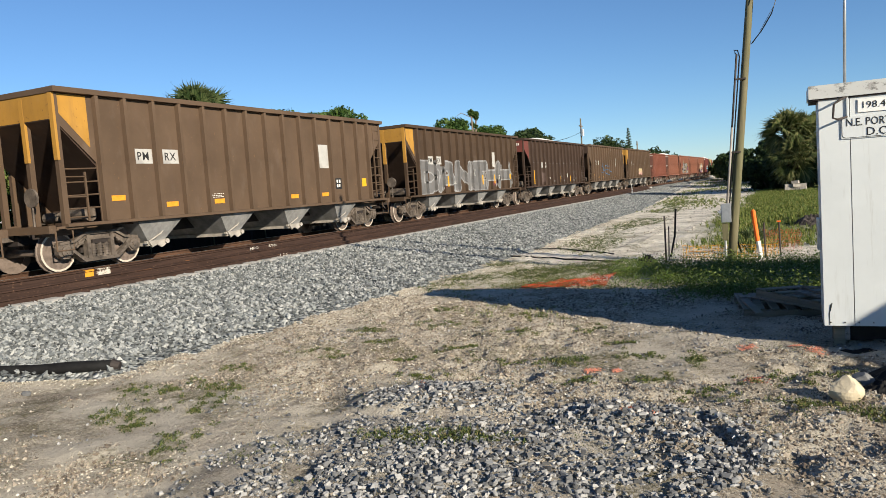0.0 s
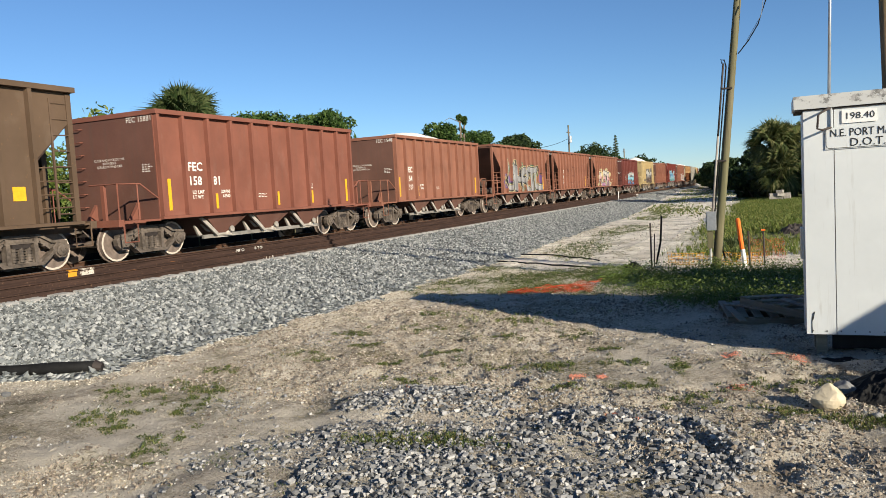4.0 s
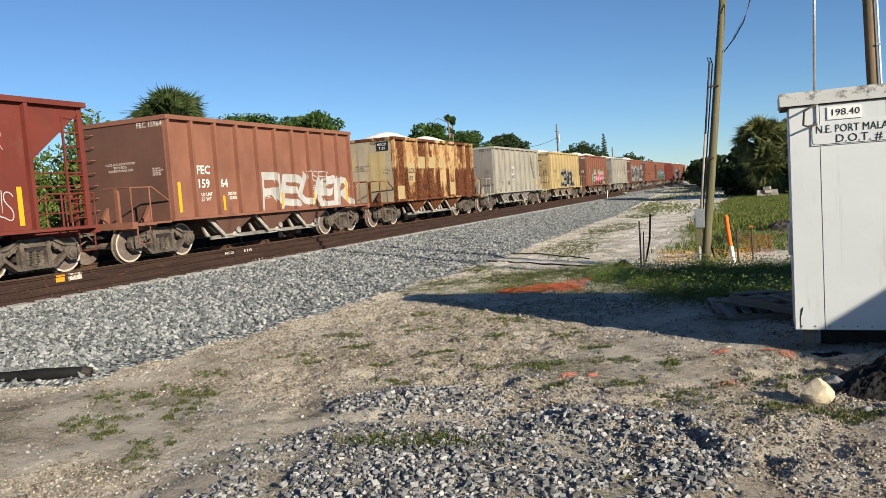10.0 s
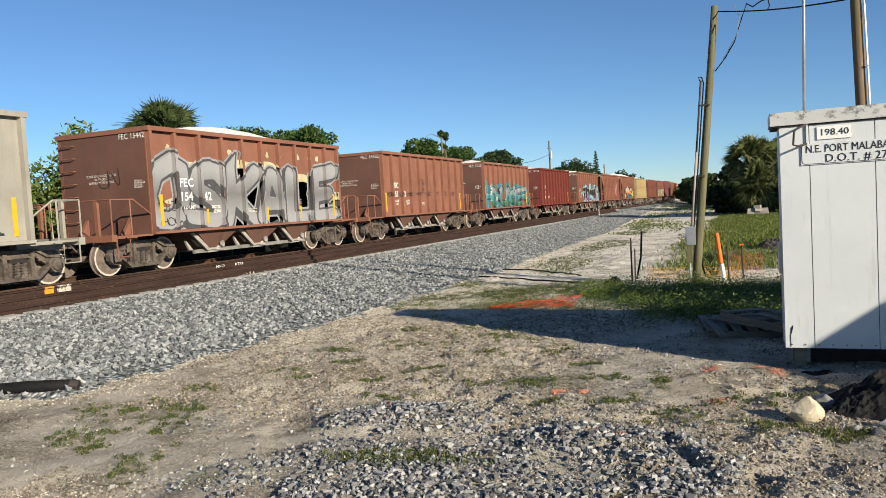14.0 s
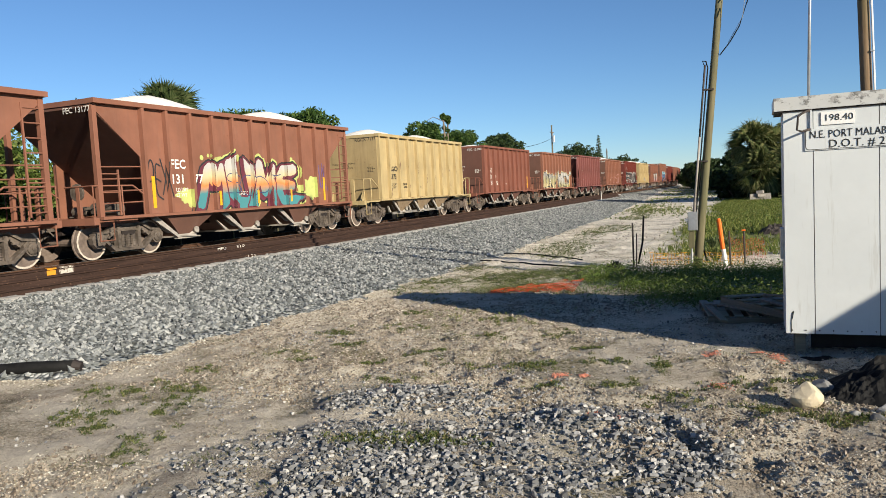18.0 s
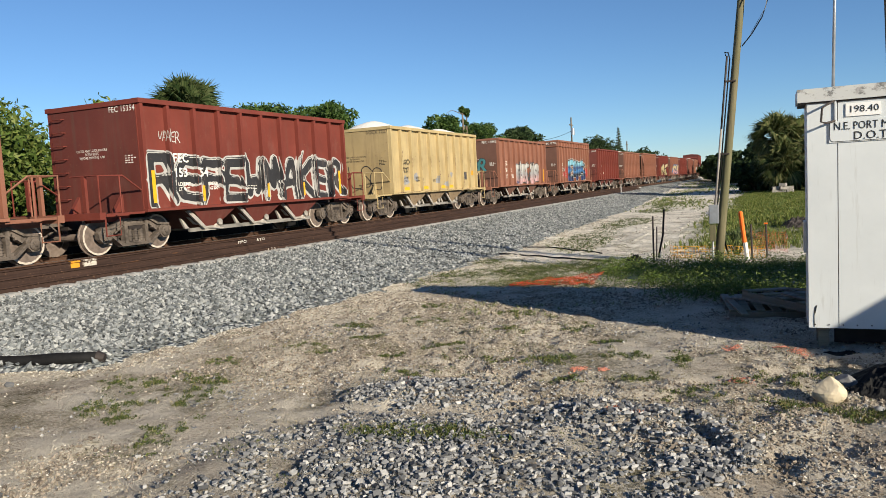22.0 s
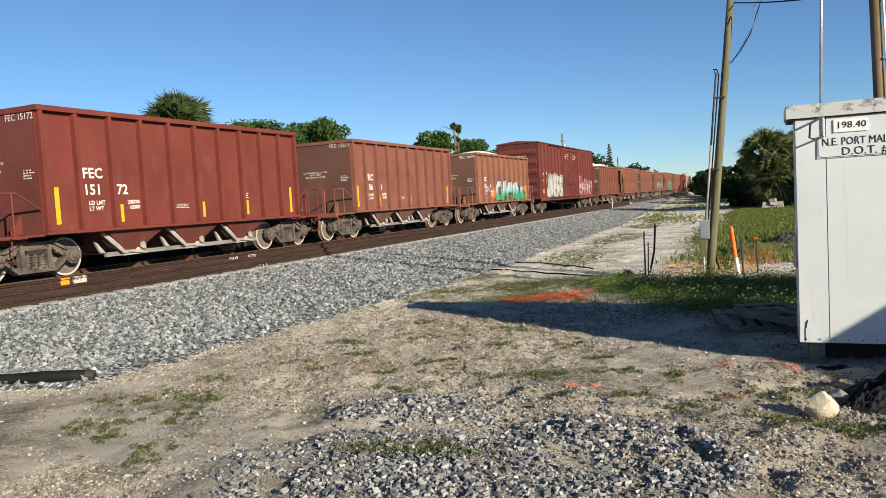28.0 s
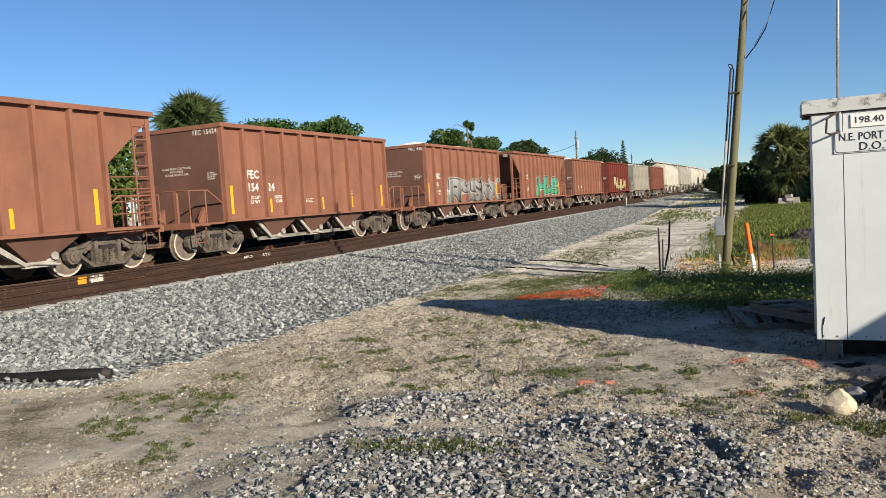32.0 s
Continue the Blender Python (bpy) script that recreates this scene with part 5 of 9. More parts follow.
def flat_hopper(label, s_rear, mat, mark="", number=("", ""), load=0.0, peaks=2, dark_end=None, letter=None, brace=False, L=9.05, length=12.45, top=3.55, bot=0.98, nribs=9, stripes=True, bays=3, seed=0, weights="200700\n62300"):
    """Open-topped aggregate hopper with upright ends, end platforms and three bays."""
    car = start_car(label, "hopper car", s_rear, length)
    s_mid = s_rear - length / 2
    W, deep, wide = 1.43, 0.12, 0.11
    end = dark_end or SHADED_GRIMY.get(mat, mat)
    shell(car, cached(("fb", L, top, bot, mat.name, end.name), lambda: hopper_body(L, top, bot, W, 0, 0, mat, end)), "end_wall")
    ribs = [-L / 2 + 0.07] + [-L / 2 + L * (k + 1) / (nribs + 1) for k in range(nribs)] + [L / 2 - 0.07]
    rib = cached(("rib", top, bot, mat.name), lambda: rib_mesh(top, bot, W, deep, wide, mat))
    for y in ribs:
        part("rib", rib, car, pose(0, y, 0))
    for y in ribs[::2]:
        part("rib", rib, car, pose(0, y, 0, 0, 0, 180))
    part("top_chord", cached(("chord", L, top, mat.name), lambda: chord_mesh(L, top, W, mat)), car)
    for m in (Matrix.Identity(4), MIRROR):
        part("side_sill", cached(("sill", L, bot, mat.name), lambda: sill_mesh(L, bot, W, mat)), car, m)
    bl = 2.02
    for k in range(bays):
        y = (k - (bays - 1) / 2) * bl
        bay = part("hopper_bay", cached(("bay", bl, bot, mat.name), lambda: bay_mesh(bl, bot - 0.02, 0.40, BAYCREAM if mat is CREAM else SHADED_GRIMY.get(mat, mat), 1.40, 0.455)), car, pose(0, y, 0))
        part("discharge_gate", cached(("gate", bl, bot), lambda: gate_mesh(bl, bot, 0.40, DUSTY)), bay, label="dusty discharge gate")
    part("gate_bar", cached("gatebar", lambda: bar_mesh(5.5, 0.38, BAYGREY)), car)
    for m in (Matrix.Identity(4), MIRROR):
        end_platform(car, m, "flat" + str(m is MIRROR), L / 2, length / 2 - 0.42, bot - 0.02, mat, gear=m is not MIRROR)
    part("ladder", cached(("lad", L, top, mat.name), lambda: ladder_mesh(L / 2, bot + 0.35, top - 0.25, 0.95, mat)), car, MIRROR)
    part("ladder", cached(("lad2", L, top, mat.name), lambda: ladder_mesh(L / 2, bot + 0.35, top - 0.25, 0.95, mat)), car)
    running_gear(car, s_mid, 4.46, length)
    lt = letter or LETTER
    if mark:
        k = 3 if brace else 1
        aside = 0.12 if brace else 0.0
        if lt is BLACKLET and brace:
            part("number_panel", cached("npanel", lambda: stripe_mesh(0.82, 0.74, SPRAY["white"])), car, pose(W + 0.0005, ribs[k] + 0.62, 1.67), label="white number panel")
        lettering(car, mark, number, ribs[k] + 0.14 + aside, 2.12, W, deep, lt, 0.315 if mark != "RGCX" else 0.28, ribs[k + 1] - ribs[k])
        end_lettering(car, mark + " " + "".join(number), L / 2, top - 0.22, lt)
    if stripes:
        tall, short = cached("st", lambda: stripe_mesh(0.78, 0.11, STRIPE)), cached("st2", lambda: stripe_mesh(0.40, 0.09, STRIPE))
        part("reflector_stripe", tall, car, pose(W + 0.0088, ribs[0] + 0.30, bot + 0.16))
        part("reflector_stripe", tall, car, pose(W + 0.0088, ribs[-1] - 0.28, bot + 0.12))
        for k in (2, 5, 7):
            part("reflector_stripe", short, car, pose(W + 0.0088, ribs[k] + 0.25, bot + 0.14))
    part("stencil", text_mesh("LD LMT\nLT WT", 0.13, lt, offset=0.002), car, Matrix.Translation((W + 0.004, ribs[1] + 0.26, bot + 0.55)) @ SIDE)
    if weights:
        part("stencil", text_mesh(weights, 0.12, lt, align="RIGHT", offset=0.002), car, Matrix.Translation((W + 0.0095, ribs[3] - 0.12, bot + 0.55)) @ SIDE)
        part("stencil", cached(("sten3", lt.name), lambda: bars_mesh((7, 6, 7), 0.05, 0.016, 0.042, lt)), car, pose(W + 0.003, ribs[4] + 0.15, bot + 0.5))
    part("stencil", cached(("sten4", lt.name), lambda: bars_mesh((2, 2, 2), 0.05, 0.022, 0.06, lt)), car, pose(W + 0.003, ribs[7] + 0.2, bot + 0.75))
    part("stencil", text_mesh("CLOSE AND LOCK DOORS\nBOTH SIDES\nBEFORE MOVING CAR", 0.085, lt, align="CENTER"), car, Matrix.Translation((-0.1, -L / 2 - 0.004, 2.45)) @ FRONT)
    part("stencil", cached(("sten5", lt.name), lambda: bars_mesh((3, 4, 3, 3), 0.07, 0.022, 0.055, lt)), car, Matrix.Translation((0.98, -L / 2 - 0.003, 2.3)) @ Matrix.Rotation(-math.pi / 2, 4, "Z"))
    if brace:
        for a, c in (((ribs[2] - 0.1, top - 0.1), (ribs[1] - 0.3, bot + 0.2)), ((ribs[-3] + 0.1, top - 0.1), (ribs[-2] + 0.3, bot + 0.2))):
            d = 0.05
            part("brace", Build().prism([(a[0] - d, a[1]), (a[0] + d, a[1]), (c[0] + d, c[1]), (c[0] - d, c[1])], W, W + deep).mesh("brace", mat), car, label="diagonal brace")
    if load:
        part("load", load_mesh(L, W, top, peaks, load, seed), car, label="heaped white aggregate")
    return car, W, ribs, deep, wide


def rust_flakes(c, n, seed):
    """Chipped, rusted spots along the ribs and low on the side of a pale car."""
    car, W, ribs, deep, wide = c
    r = random.Random(seed)
    b = Build()

    def flake(x, y, z, ry, rz):
        k = r.randint(5, 7)
        b.add([(x, y + ry * r.uniform(0.55, 1.2) * math.cos(6.283 * i / k), z + rz * r.uniform(0.55, 1.2) * math.sin(6.283 * i / k)) for i in range(k)], [tuple(range(k))])

    for y in ribs[1:-1]:
        for _ in range(max(2, n // 5)):
            z, side = 1.08 + 1.5 * r.random() ** 1.3, r.choice((-0.03, 0.0, 0.035))
            for _ in range(r.randint(3, 9)):
                flake(W + deep + 0.002, y + side + r.gauss(0, 0.008), z + r.gauss(0, 0.09), r.uniform(0.006, 0.019), r.uniform(0.012, 0.06))
                flake(W + 0.002, y + 0.075 + abs(r.gauss(0, 0.02)), z + r.gauss(0, 0.09), r.uniform(0.006, 0.016), r.uniform(0.015, 0.06))
        for _ in range(n):
            flake(W + 0.002, y + r.uniform(0.08, 0.7), 1.05 + 1.5 * r.random() ** 2.2, r.uniform(0.005, 0.022), r.uniform(0.004, 0.011))
    for _ in range(5 * n):
        y = r.uniform(ribs[0], ribs[-1])
        flake(W + 0.1275, y, 0.985 + r.uniform(-0.015, 0.012), r.uniform(0.03, 0.11), r.uniform(0.005, 0.014))
    part("rust_flakes", b.mesh("rust_flakes", SPRAY["rust"]), car, label="chipped rust spots along the ribs", kind="stuff")


def slope_hopper(label, s_rear, mat, mark="", number=("", ""), load=0.0, peaks=2, dark_end=None, letter=None, L=11.25, length=12.45, top=3.62, bot=0.98, nribs=9, cut=1.35, low=2.38, bays=3, seed=0, posts=1, pmrx=False, half=4.46, stripes=True):
    """Hopper whose ends slope inwards under the top edge, with open ends and corner posts."""
    car = start_car(label, "hopper car", s_rear, length)
    s_mid = s_rear - length / 2
    W, deep, wide = 1.43, 0.12, 0.10
    end = dark_end or SHADED_GRIMY.get(mat, mat)
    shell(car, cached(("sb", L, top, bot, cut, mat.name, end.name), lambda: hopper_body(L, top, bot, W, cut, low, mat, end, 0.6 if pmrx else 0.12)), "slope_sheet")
    h = L / 2
    ribs = [-h + cut + 0.07] + [-h + cut + (L - 2 * cut) * (k + 1) / (nribs + 1) for k in range(nribs)] + [h - cut - 0.07]
    rib = cached(("rib", top, bot, mat.name), lambda: rib_mesh(top, bot, W, deep, wide, mat))
    for y in ribs:
        part("rib", rib, car, pose(0, y, 0))
    for y in ribs[::2]:
        part("rib", rib, car, pose(0, y, 0, 0, 0, 180))
    part("top_chord", cached(("chord", L, top, mat.name), lambda: chord_mesh(L, top, W, mat)), car)
    for m in (Matrix.Identity(4), MIRROR):
        part("side_sill", cached(("sill", L, bot, mat.name), lambda: sill_mesh(L, bot, W, mat)), car, m)
    post = cached(("post", top, bot, mat.name), lambda: Build().box(-0.055, 0.055, -0.06, 0.06, bot - 0.02, top - 0.03).mesh("post", mat))
    for sx in (1, -1):
        for sy in (1, -1):
            part("corner_post", post, car, pose(sx * (W - 0.03), sy * (h - 0.07), 0))
    if posts > 1:
        for sy in (1, -1):
            for x in (-0.5, 0.5):
                part("end_post", post, car, pose(x, sy * (h - 0.07), 0))
    for sy in (1, -1):
        for k in range(4):
            part("grab_rail", cached(("grab", cut, mat.name), lambda: Build().tube([(W - 0.03, 0, 0), (W - 0.03, cut - 0.05, 0.02)], 0.016, 5).mesh("grab_rail", mat)), car, pose(0, sy * (h - 0.07) if sy < 0 else h - cut, bot + 0.32 + 0.28 * k))
    # bulkhead under the sloping sheet
    for sy in (1, -1):
        part("bulkhead", cached(("bulk", L, bot, cut, end.name), lambda: Build().box(-1.3, 1.3, h - 2.0 * cut, h - 2.0 * cut + 0.05, bot - 0.1, bot + 1.05).mesh("bulkhead", end)), car, Matrix.Identity(4) if sy > 0 else MIRROR)
    span = L - 2 * cut - 0.6
    bl = span / bays * 0.98
    baym = BAYPALE if pmrx or mat is DARK else BAYGREY if mat is RED else SHADED_GRIMY.get(mat, mat)
    for k in range(bays):
        y = (k - (bays - 1) / 2) * span / bays
        bay = part("hopper_bay", cached(("bay", bl, bot, baym.name, pmrx), lambda: bay_mesh(bl, bot - 0.02, 0.38, baym, 1.42, 0.27 if pmrx or mat is DARK else 0.36)), car, pose(0, y, 0))
        if pmrx or mat is DARK:
            part("discharge_gate", cached("plaingate", plain_gate_mesh), bay, label="dusty discharge gate")
        else:
            part("discharge_gate", cached(("gate", bl, bot), lambda: gate_mesh(bl, bot, 0.38, DUSTY)), bay, label="dusty discharge gate")
    inn, out = h - 1.6, length / 2 - 0.42
    for m in (Matrix.Identity(4), MIRROR):
        end_platform(car, m, "slope", inn, out, bot - 0.02, mat, 0.75, not pmrx)
    part("ladder", cached(("slad", L, top, mat.name), lambda: side_ladder_mesh(h - 0.52, bot + 0.2, top - 0.3, W - 0.02, mat)), car)
    part("ladder", cached(("slad2", L, top, mat.name), lambda: side_ladder_mesh(-h + 0.12, bot + 0.15, bot + 1.0, W - 0.02, mat, 3, 0.5)), car)
    running_gear(car, s_mid, half, length)
    lt = letter or LETTER
    if mark and not pmrx:
        lettering(car, mark, number, ribs[1] + 0.10, 2.12, W, deep, lt, 0.33, ribs[2] - ribs[1])
        end_lettering(car, mark + " " + "".join(number), h, top - 0.24, lt)
    if stripes:
        tall, short = cached("st", lambda: stripe_mesh(0.78, 0.11, STRIPE)), cached("st2", lambda: stripe_mesh(0.40, 0.09, STRIPE))
        part("reflector_stripe", tall, car, pose(W + 0.0088, ribs[0] + 0.28, bot + 0.16))
        part("reflector_stripe", tall, car, pose(W + 0.0088, ribs[-1] - 0.26, bot + 0.12))
        for k in (3, 5, 7):
            part("reflector_stripe", short, car, pose(W + 0.0088, ribs[k] + 0.25, bot + 0.14))
    if mark and not pmrx:
        part("stencil", text_mesh("LD LMT\nLT WT", 0.13, lt, offset=0.002), car, Matrix.Translation((W + 0.004, ribs[1] + 0.26, bot + 0.55)) @ SIDE)
    part("stencil", cached(("sten3", lt.name), lambda: bars_mesh((7, 6, 7), 0.05, 0.016, 0.042, lt)), car, pose(W + 0.003, ribs[4] + 0.15, bot + 0.5))
    if load:
        part("load", load_mesh(L - 0.6, W, top, peaks, load, seed), car, label="heaped white aggregate")
    return car, W, ribs, deep, wide


def long_hopper(label, s_rear, mat, end, patch=True, load=0.12, seed=0, plates=True, upright=False, far_end=False):
    """The long four-bay hopper with slotted ends and a yellow end panel."""
    car, W, ribs, deep, wide = slope_hopper(label, s_rear, mat, load=load, peaks=3, dark_end=DARK, L=13.5, length=15.1, top=3.80, bot=1.0, nribs=13, cut=0.95, low=2.3, bays=4, posts=2, pmrx=True, half=5.6, stripes=False, seed=seed)
    s5 = cached("or", lambda: stripe_mesh(0.12, 0.38, ORSTRIPE))
    for k in (3, 8, 10) if upright else ():
        part("reflector_stripe", cached("or3", lambda: stripe_mesh(0.46, 0.12, STRIPE)), car, pose(W + 0.0088, ribs[k] + 0.55, 1.3), label="upright yellow reflector")
    for k in () if upright else (0, 2, 4, 8, 10):
        part("reflector_stripe", s5, car, pose(W + 0.003, ribs[k] + 0.42, 1.24 if k else 1.45))
    part("reflector_stripe", cached("or2", lambda: stripe_mesh(0.28, 0.28, STRIPE)), car, pose(W + 0.0088, ribs[-1] - 0.35, 1.5))
    if plates:
        plate = cached("plate", lambda: stripe_mesh(0.34, 0.50, SPRAY["white"]))
        PL = {2: ribs[1] + 0.02, 3: ribs[2] + 0.02}
        for k, tx in ((2, "PM"), (3, "RX")):
            part("number_panel", plate, car, pose(W + 0.003, PL[k] + 0.48, 2.28), label="white panel")
            part("lettering", text_mesh(tx, 0.27, BLACKLET, 1.12, "LEFT", 0.003), car, Matrix.Translation((W + 0.009, PL[k] + 0.27, 2.36)) @ SIDE, label="black stencilled mark")
    if patch:
        part("patch", cached("patch", lambda: stripe_mesh(0.75, 0.62, SPRAY["white"])), car, pose(W + 0.003, ribs[10] + 0.42, 2.15), label="white painted patch")
    part("stencil_panel", cached("panel", lambda: stripe_mesh(0.36, 0.36, BLACKLET)), car, pose(W + 0.003, ribs[11] + 0.42, 1.45), label="black consolidated stencil panel")
    part("stencil", cached("pst", lambda: bars_mesh((2, 2), 0.1, 0.1, 0.15, LETTER)), car, pose(W + 0.008, ribs[11] + 0.30, 1.76))
    if end is YELLOW:
        flip, turn = Matrix.Diagonal((1, 1 if far_end else -1, 1, 1)), Matrix.Identity(4) if far_end else MIRROR
        part("end_panel", cached("yp", lambda: Build().prism([(6.74, 3.72), (5.92, 3.72), (5.92, 2.62), (6.74, 3.45)], W + 0.001, W + 0.006).mesh("end_panel", YELLOW)), car, flip, label="mustard-yellow end panel")
        part("end_panel", cached("yp2", lambda: Build().box(-1.40, 1.40, 6.752, 6.758, 3.2, 3.78).mesh("end_panel", YELLOW)), car, turn, label="mustard-yellow end panel")
        for x in (-1.41, -0.5, 0.5, 1.41):
            part("post_cover", cached("yp3", lambda: Build().box(-0.057, 0.057, 6.7, 6.762, 2.35, 3.75).mesh("post_cover", YELLOW)), car, turn @ pose(x, 0, 0), label="mustard-yellow post")
    return car, W, ribs, deep, wide


def box_car(label, s_rear, mat, length=19.2):
    car = start_car(label, "boxcar", s_rear, length, "boxcar")
    s_mid = s_rear - length / 2
    L, W, top, bot = 17.0, 1.46, 4.78, 1.02
    h = L / 2
    for m in (Matrix.Identity(4), MIRROR):
        part("side_wall", cached("bxw", lambda: Build().box(W - 0.04, W, -h, h, bot, top).mesh("side_wall", mat)), car, m)
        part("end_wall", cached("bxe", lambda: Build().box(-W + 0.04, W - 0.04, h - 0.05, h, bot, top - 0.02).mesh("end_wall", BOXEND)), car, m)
    part("floor", Build().box(-W, W, -h, h, bot - 0.06, bot).mesh("floor", mat), car)
    part("roof", Build().prism([(-W - 0.04, top - 0.06), (W + 0.04, top - 0.06), (W + 0.04, top), (0, top + 0.14), (-W - 0.04, top)], -h - 0.05, h + 0.05, axis="y").mesh("roof", mat), car)
    ribs = [-h + L * (k + 0.5) / 19 for k in range(19)]
    rib = Build().prism([(W, -0.035), (W + 0.08, -0.03), (W + 0.08, 0.03), (W, 0.035)], bot + 0.05, top - 0.1, axis="z").mesh("rib", mat)
    for y in ribs:
        if abs(y) > 2.6:
            part("rib", rib, car, pose(0, y, 0))
            part("rib", rib, car, pose(0, y, 0, 0, 0, 180))
    for k in range(5):
        z = bot + 0.45 + 0.66 * k
        for m in (Matrix.Identity(4), MIRROR):
            part("end_rib", cached(("er", k), lambda: Build().prism([(h, z - 0.22), (h + 0.09, z - 0.05), (h + 0.09, z + 0.05), (h, z + 0.22)], -1.3, 1.3).mesh("end_rib", mat)), car, m)
    for s in (-1, 1):
        y = 0.0 if s < 0 else 2.44
        d = Build()
        d.box(W, W + 0.06, -2.42 if s < 0 else 0.04, -0.02 if s < 0 else 2.42, bot + 0.04, top - 0.16)
        door = part("door", d.mesh("door", mat), car)
        p = Build()
        for k in range(5):
            z = bot + 0.4 + 0.75 * k
            p.box(W + 0.06, W + 0.11, -2.3 if s < 0 else 0.15, -0.14 if s < 0 else 2.3, z, z + 0.05)
        part("door_stiffener", p.mesh("door_stiffener", mat), door)
        q = Build()
        for k in (0.3, 1.0, 1.6, 2.15):
            yy = -2.4 + k if s < 0 else k + 0.1
            q.tube([(W + 0.135, yy, bot + 0.1), (W + 0.135, yy, top - 0.25)], 0.026, 6)
            q.box(W + 0.06, W + 0.16, yy - 0.06, yy + 0.06, bot + 0.9, bot + 1.0)
        part("lock_rod", q.mesh("lock_rod", mat), door)
    for y in (-2.5, 0.01, 2.5):
        part("door_post", cached("dpost", lambda: Build().box(W, W + 0.10, -0.05, 0.05, bot + 0.02, top - 0.12).mesh("door_post", mat)), car, pose(0, y, 0))
    for y in (-5.35, 5.1):
        part("vent_hatch", cached("vh", lambda: Build().box(W, W + 0.03, -0.22, 0.22, top - 0.62, top - 0.32).box(W + 0.03, W + 0.05, -0.18, 0.18, top - 0.58, top - 0.53).box(W + 0.03, W + 0.05, -0.18, 0.18, top - 0.49, top - 0.44).mesh("vent_hatch", mat)), car, pose(0, y, 0))
    for z in (bot - 0.06, top - 0.12):
        part("door_track", Build().box(W, W + 0.13, -6.0, 3.0, z, z + 0.07).mesh("door_track", DARKSTEEL), car)
    for s in (1, -1):
        part("side_sill", Build().box(s * (W - 0.02), s * (W + 0.03), -h + 0.1, h - 0.1, bot - 0.2, bot + 0.05).mesh("side_sill", mat), car)
    part("ladder", side_ladder_mesh(-h + 0.15, bot + 0.2, bot + 1.3, W, mat, 4, 0.45).copy(), car)
    part("ladder", side_ladder_mesh(h - 0.6, bot + 0.2, top - 0.4, W, mat, 10, 0.45).copy(), car)
    running_gear(car, s_mid, 6.9, length)
    part("reflector_stripe", stripe_mesh(0.9, 0.14, STRIPE), car, pose(W + 0.003, h - 0.75, bot + 0.3))
    part("reflector_stripe", stripe_mesh(0.3, 0.55, ORSTRIPE), car, pose(W + 0.003, -h + 0.75, bot + 0.3))
    for y, z, tx in ((-7.75, 2.55, "A"), (-7.1, 2.55, "OK"), (-7.85, 2.0, "11"), (-7.15, 2.0, "90"), (-6.35, 2.0, "80")):
        part("lettering", text_mesh(tx, 0.36, LETTER), car, Matrix.Translation((W + 0.012, y, z)) @ SIDE, label="stencilled car number")
    for y, tx in ((-1.2, "CLOSE THIS DOOR\nBEFORE CLOSING\nMAIN DOOR"), (1.25, "CLOSE AND LOCK\nBOTH DOORS BEFORE\nMOVING CAR")):
        part("stencil", text_mesh(tx, 0.14, LETTER, align="CENTER"), car, Matrix.Translation((W + 0.066, y, 4.1)) @ SIDE)
    part("stencil", cached("bst2", lambda: bars_mesh((5, 4, 5), 0.14, 0.04, 0.08, LETTER)), car, Matrix.Translation((-0.3, -h - 0.003, 3.9)) @ Matrix.Rotation(-math.pi / 2, 4, "Z"))
    return car, W, ribs, 0.08, 0.07


def covered_hopper(label, s_rear, mat, length=16.2):
    """Covered hopper with a barrel-shaped body, seen far down the line."""
    car = start_car(label, "covered hopper", s_rear, length, "covered_hopper_car")
    s_mid = s_rear - length / 2
    L = 14.6
    def ring(y, k):
        pts = []
        for i in range(13):
            a = math.pi * i / 12
            pts.append((1.54 * k * math.cos(a) ** 1 if abs(math.cos(a)) > 1e-6 else 0.0, y, 2.9 + 1.45 * k * math.sin(a)))
        return pts + [(-1.5 * k, y, 1.3 + 0.8 * (1 - k)), (1.5 * k, y, 1.3 + 0.8 * (1 - k))]
    def make():
        b = Build()
        b.loft([ring(-L / 2 + 0.9, 0.82), ring(-L / 2 + 1.0, 1.0), ring(L / 2 - 1.0, 1.0), ring(L / 2 - 0.9, 0.82)])
        return b.mesh("body", mat)
    part("body", cached(("cyl", mat.name), make), car)
    part("running_board", cached(("rb", mat.name), lambda: Build().box(-0.5, 0.5, -L / 2, L / 2, 4.42, 4.5).mesh("running_board", mat)), car)
    for k in range(3):
        bay = part("hopper_bay", cached(("cbay", mat.name), lambda: bay_mesh(3.6, 1.35, 0.45, mat)), car, pose(0, (k - 1) * 3.8, 0))
        part("discharge_gate", cached("cgate", lambda: gate_mesh(3.0, 1.3, 0.42, DUSTY)), bay)
    for m in (Matrix.Identity(4), MIRROR):
        end_platform(car, m, "covered", L / 2 - 1.8, length / 2 - 0.42, 1.0, mat, rails=False)
        part("corner_post", cached(("cpost", mat.name), lambda: Build().box(1.25, 1.35, L / 2 - 0.2, L / 2 - 0.1, 1.0, 4.4).box(-1.35, -1.25, L / 2 - 0.2, L / 2 - 0.1, 1.0, 4.4).mesh("post", mat)), car, m)
        part("ladder", cached(("clad", mat.name), lambda: side_ladder_mesh(L / 2 - 0.6, 1.2, 4.2, 1.3, mat, 10)), car, m)
    part("side_sill", cached(("csl", mat.name), lambda: sill_mesh(L, 1.15, 1.42, mat)), car)
    running_gear(car, s_mid, 6.1, length)
    return car


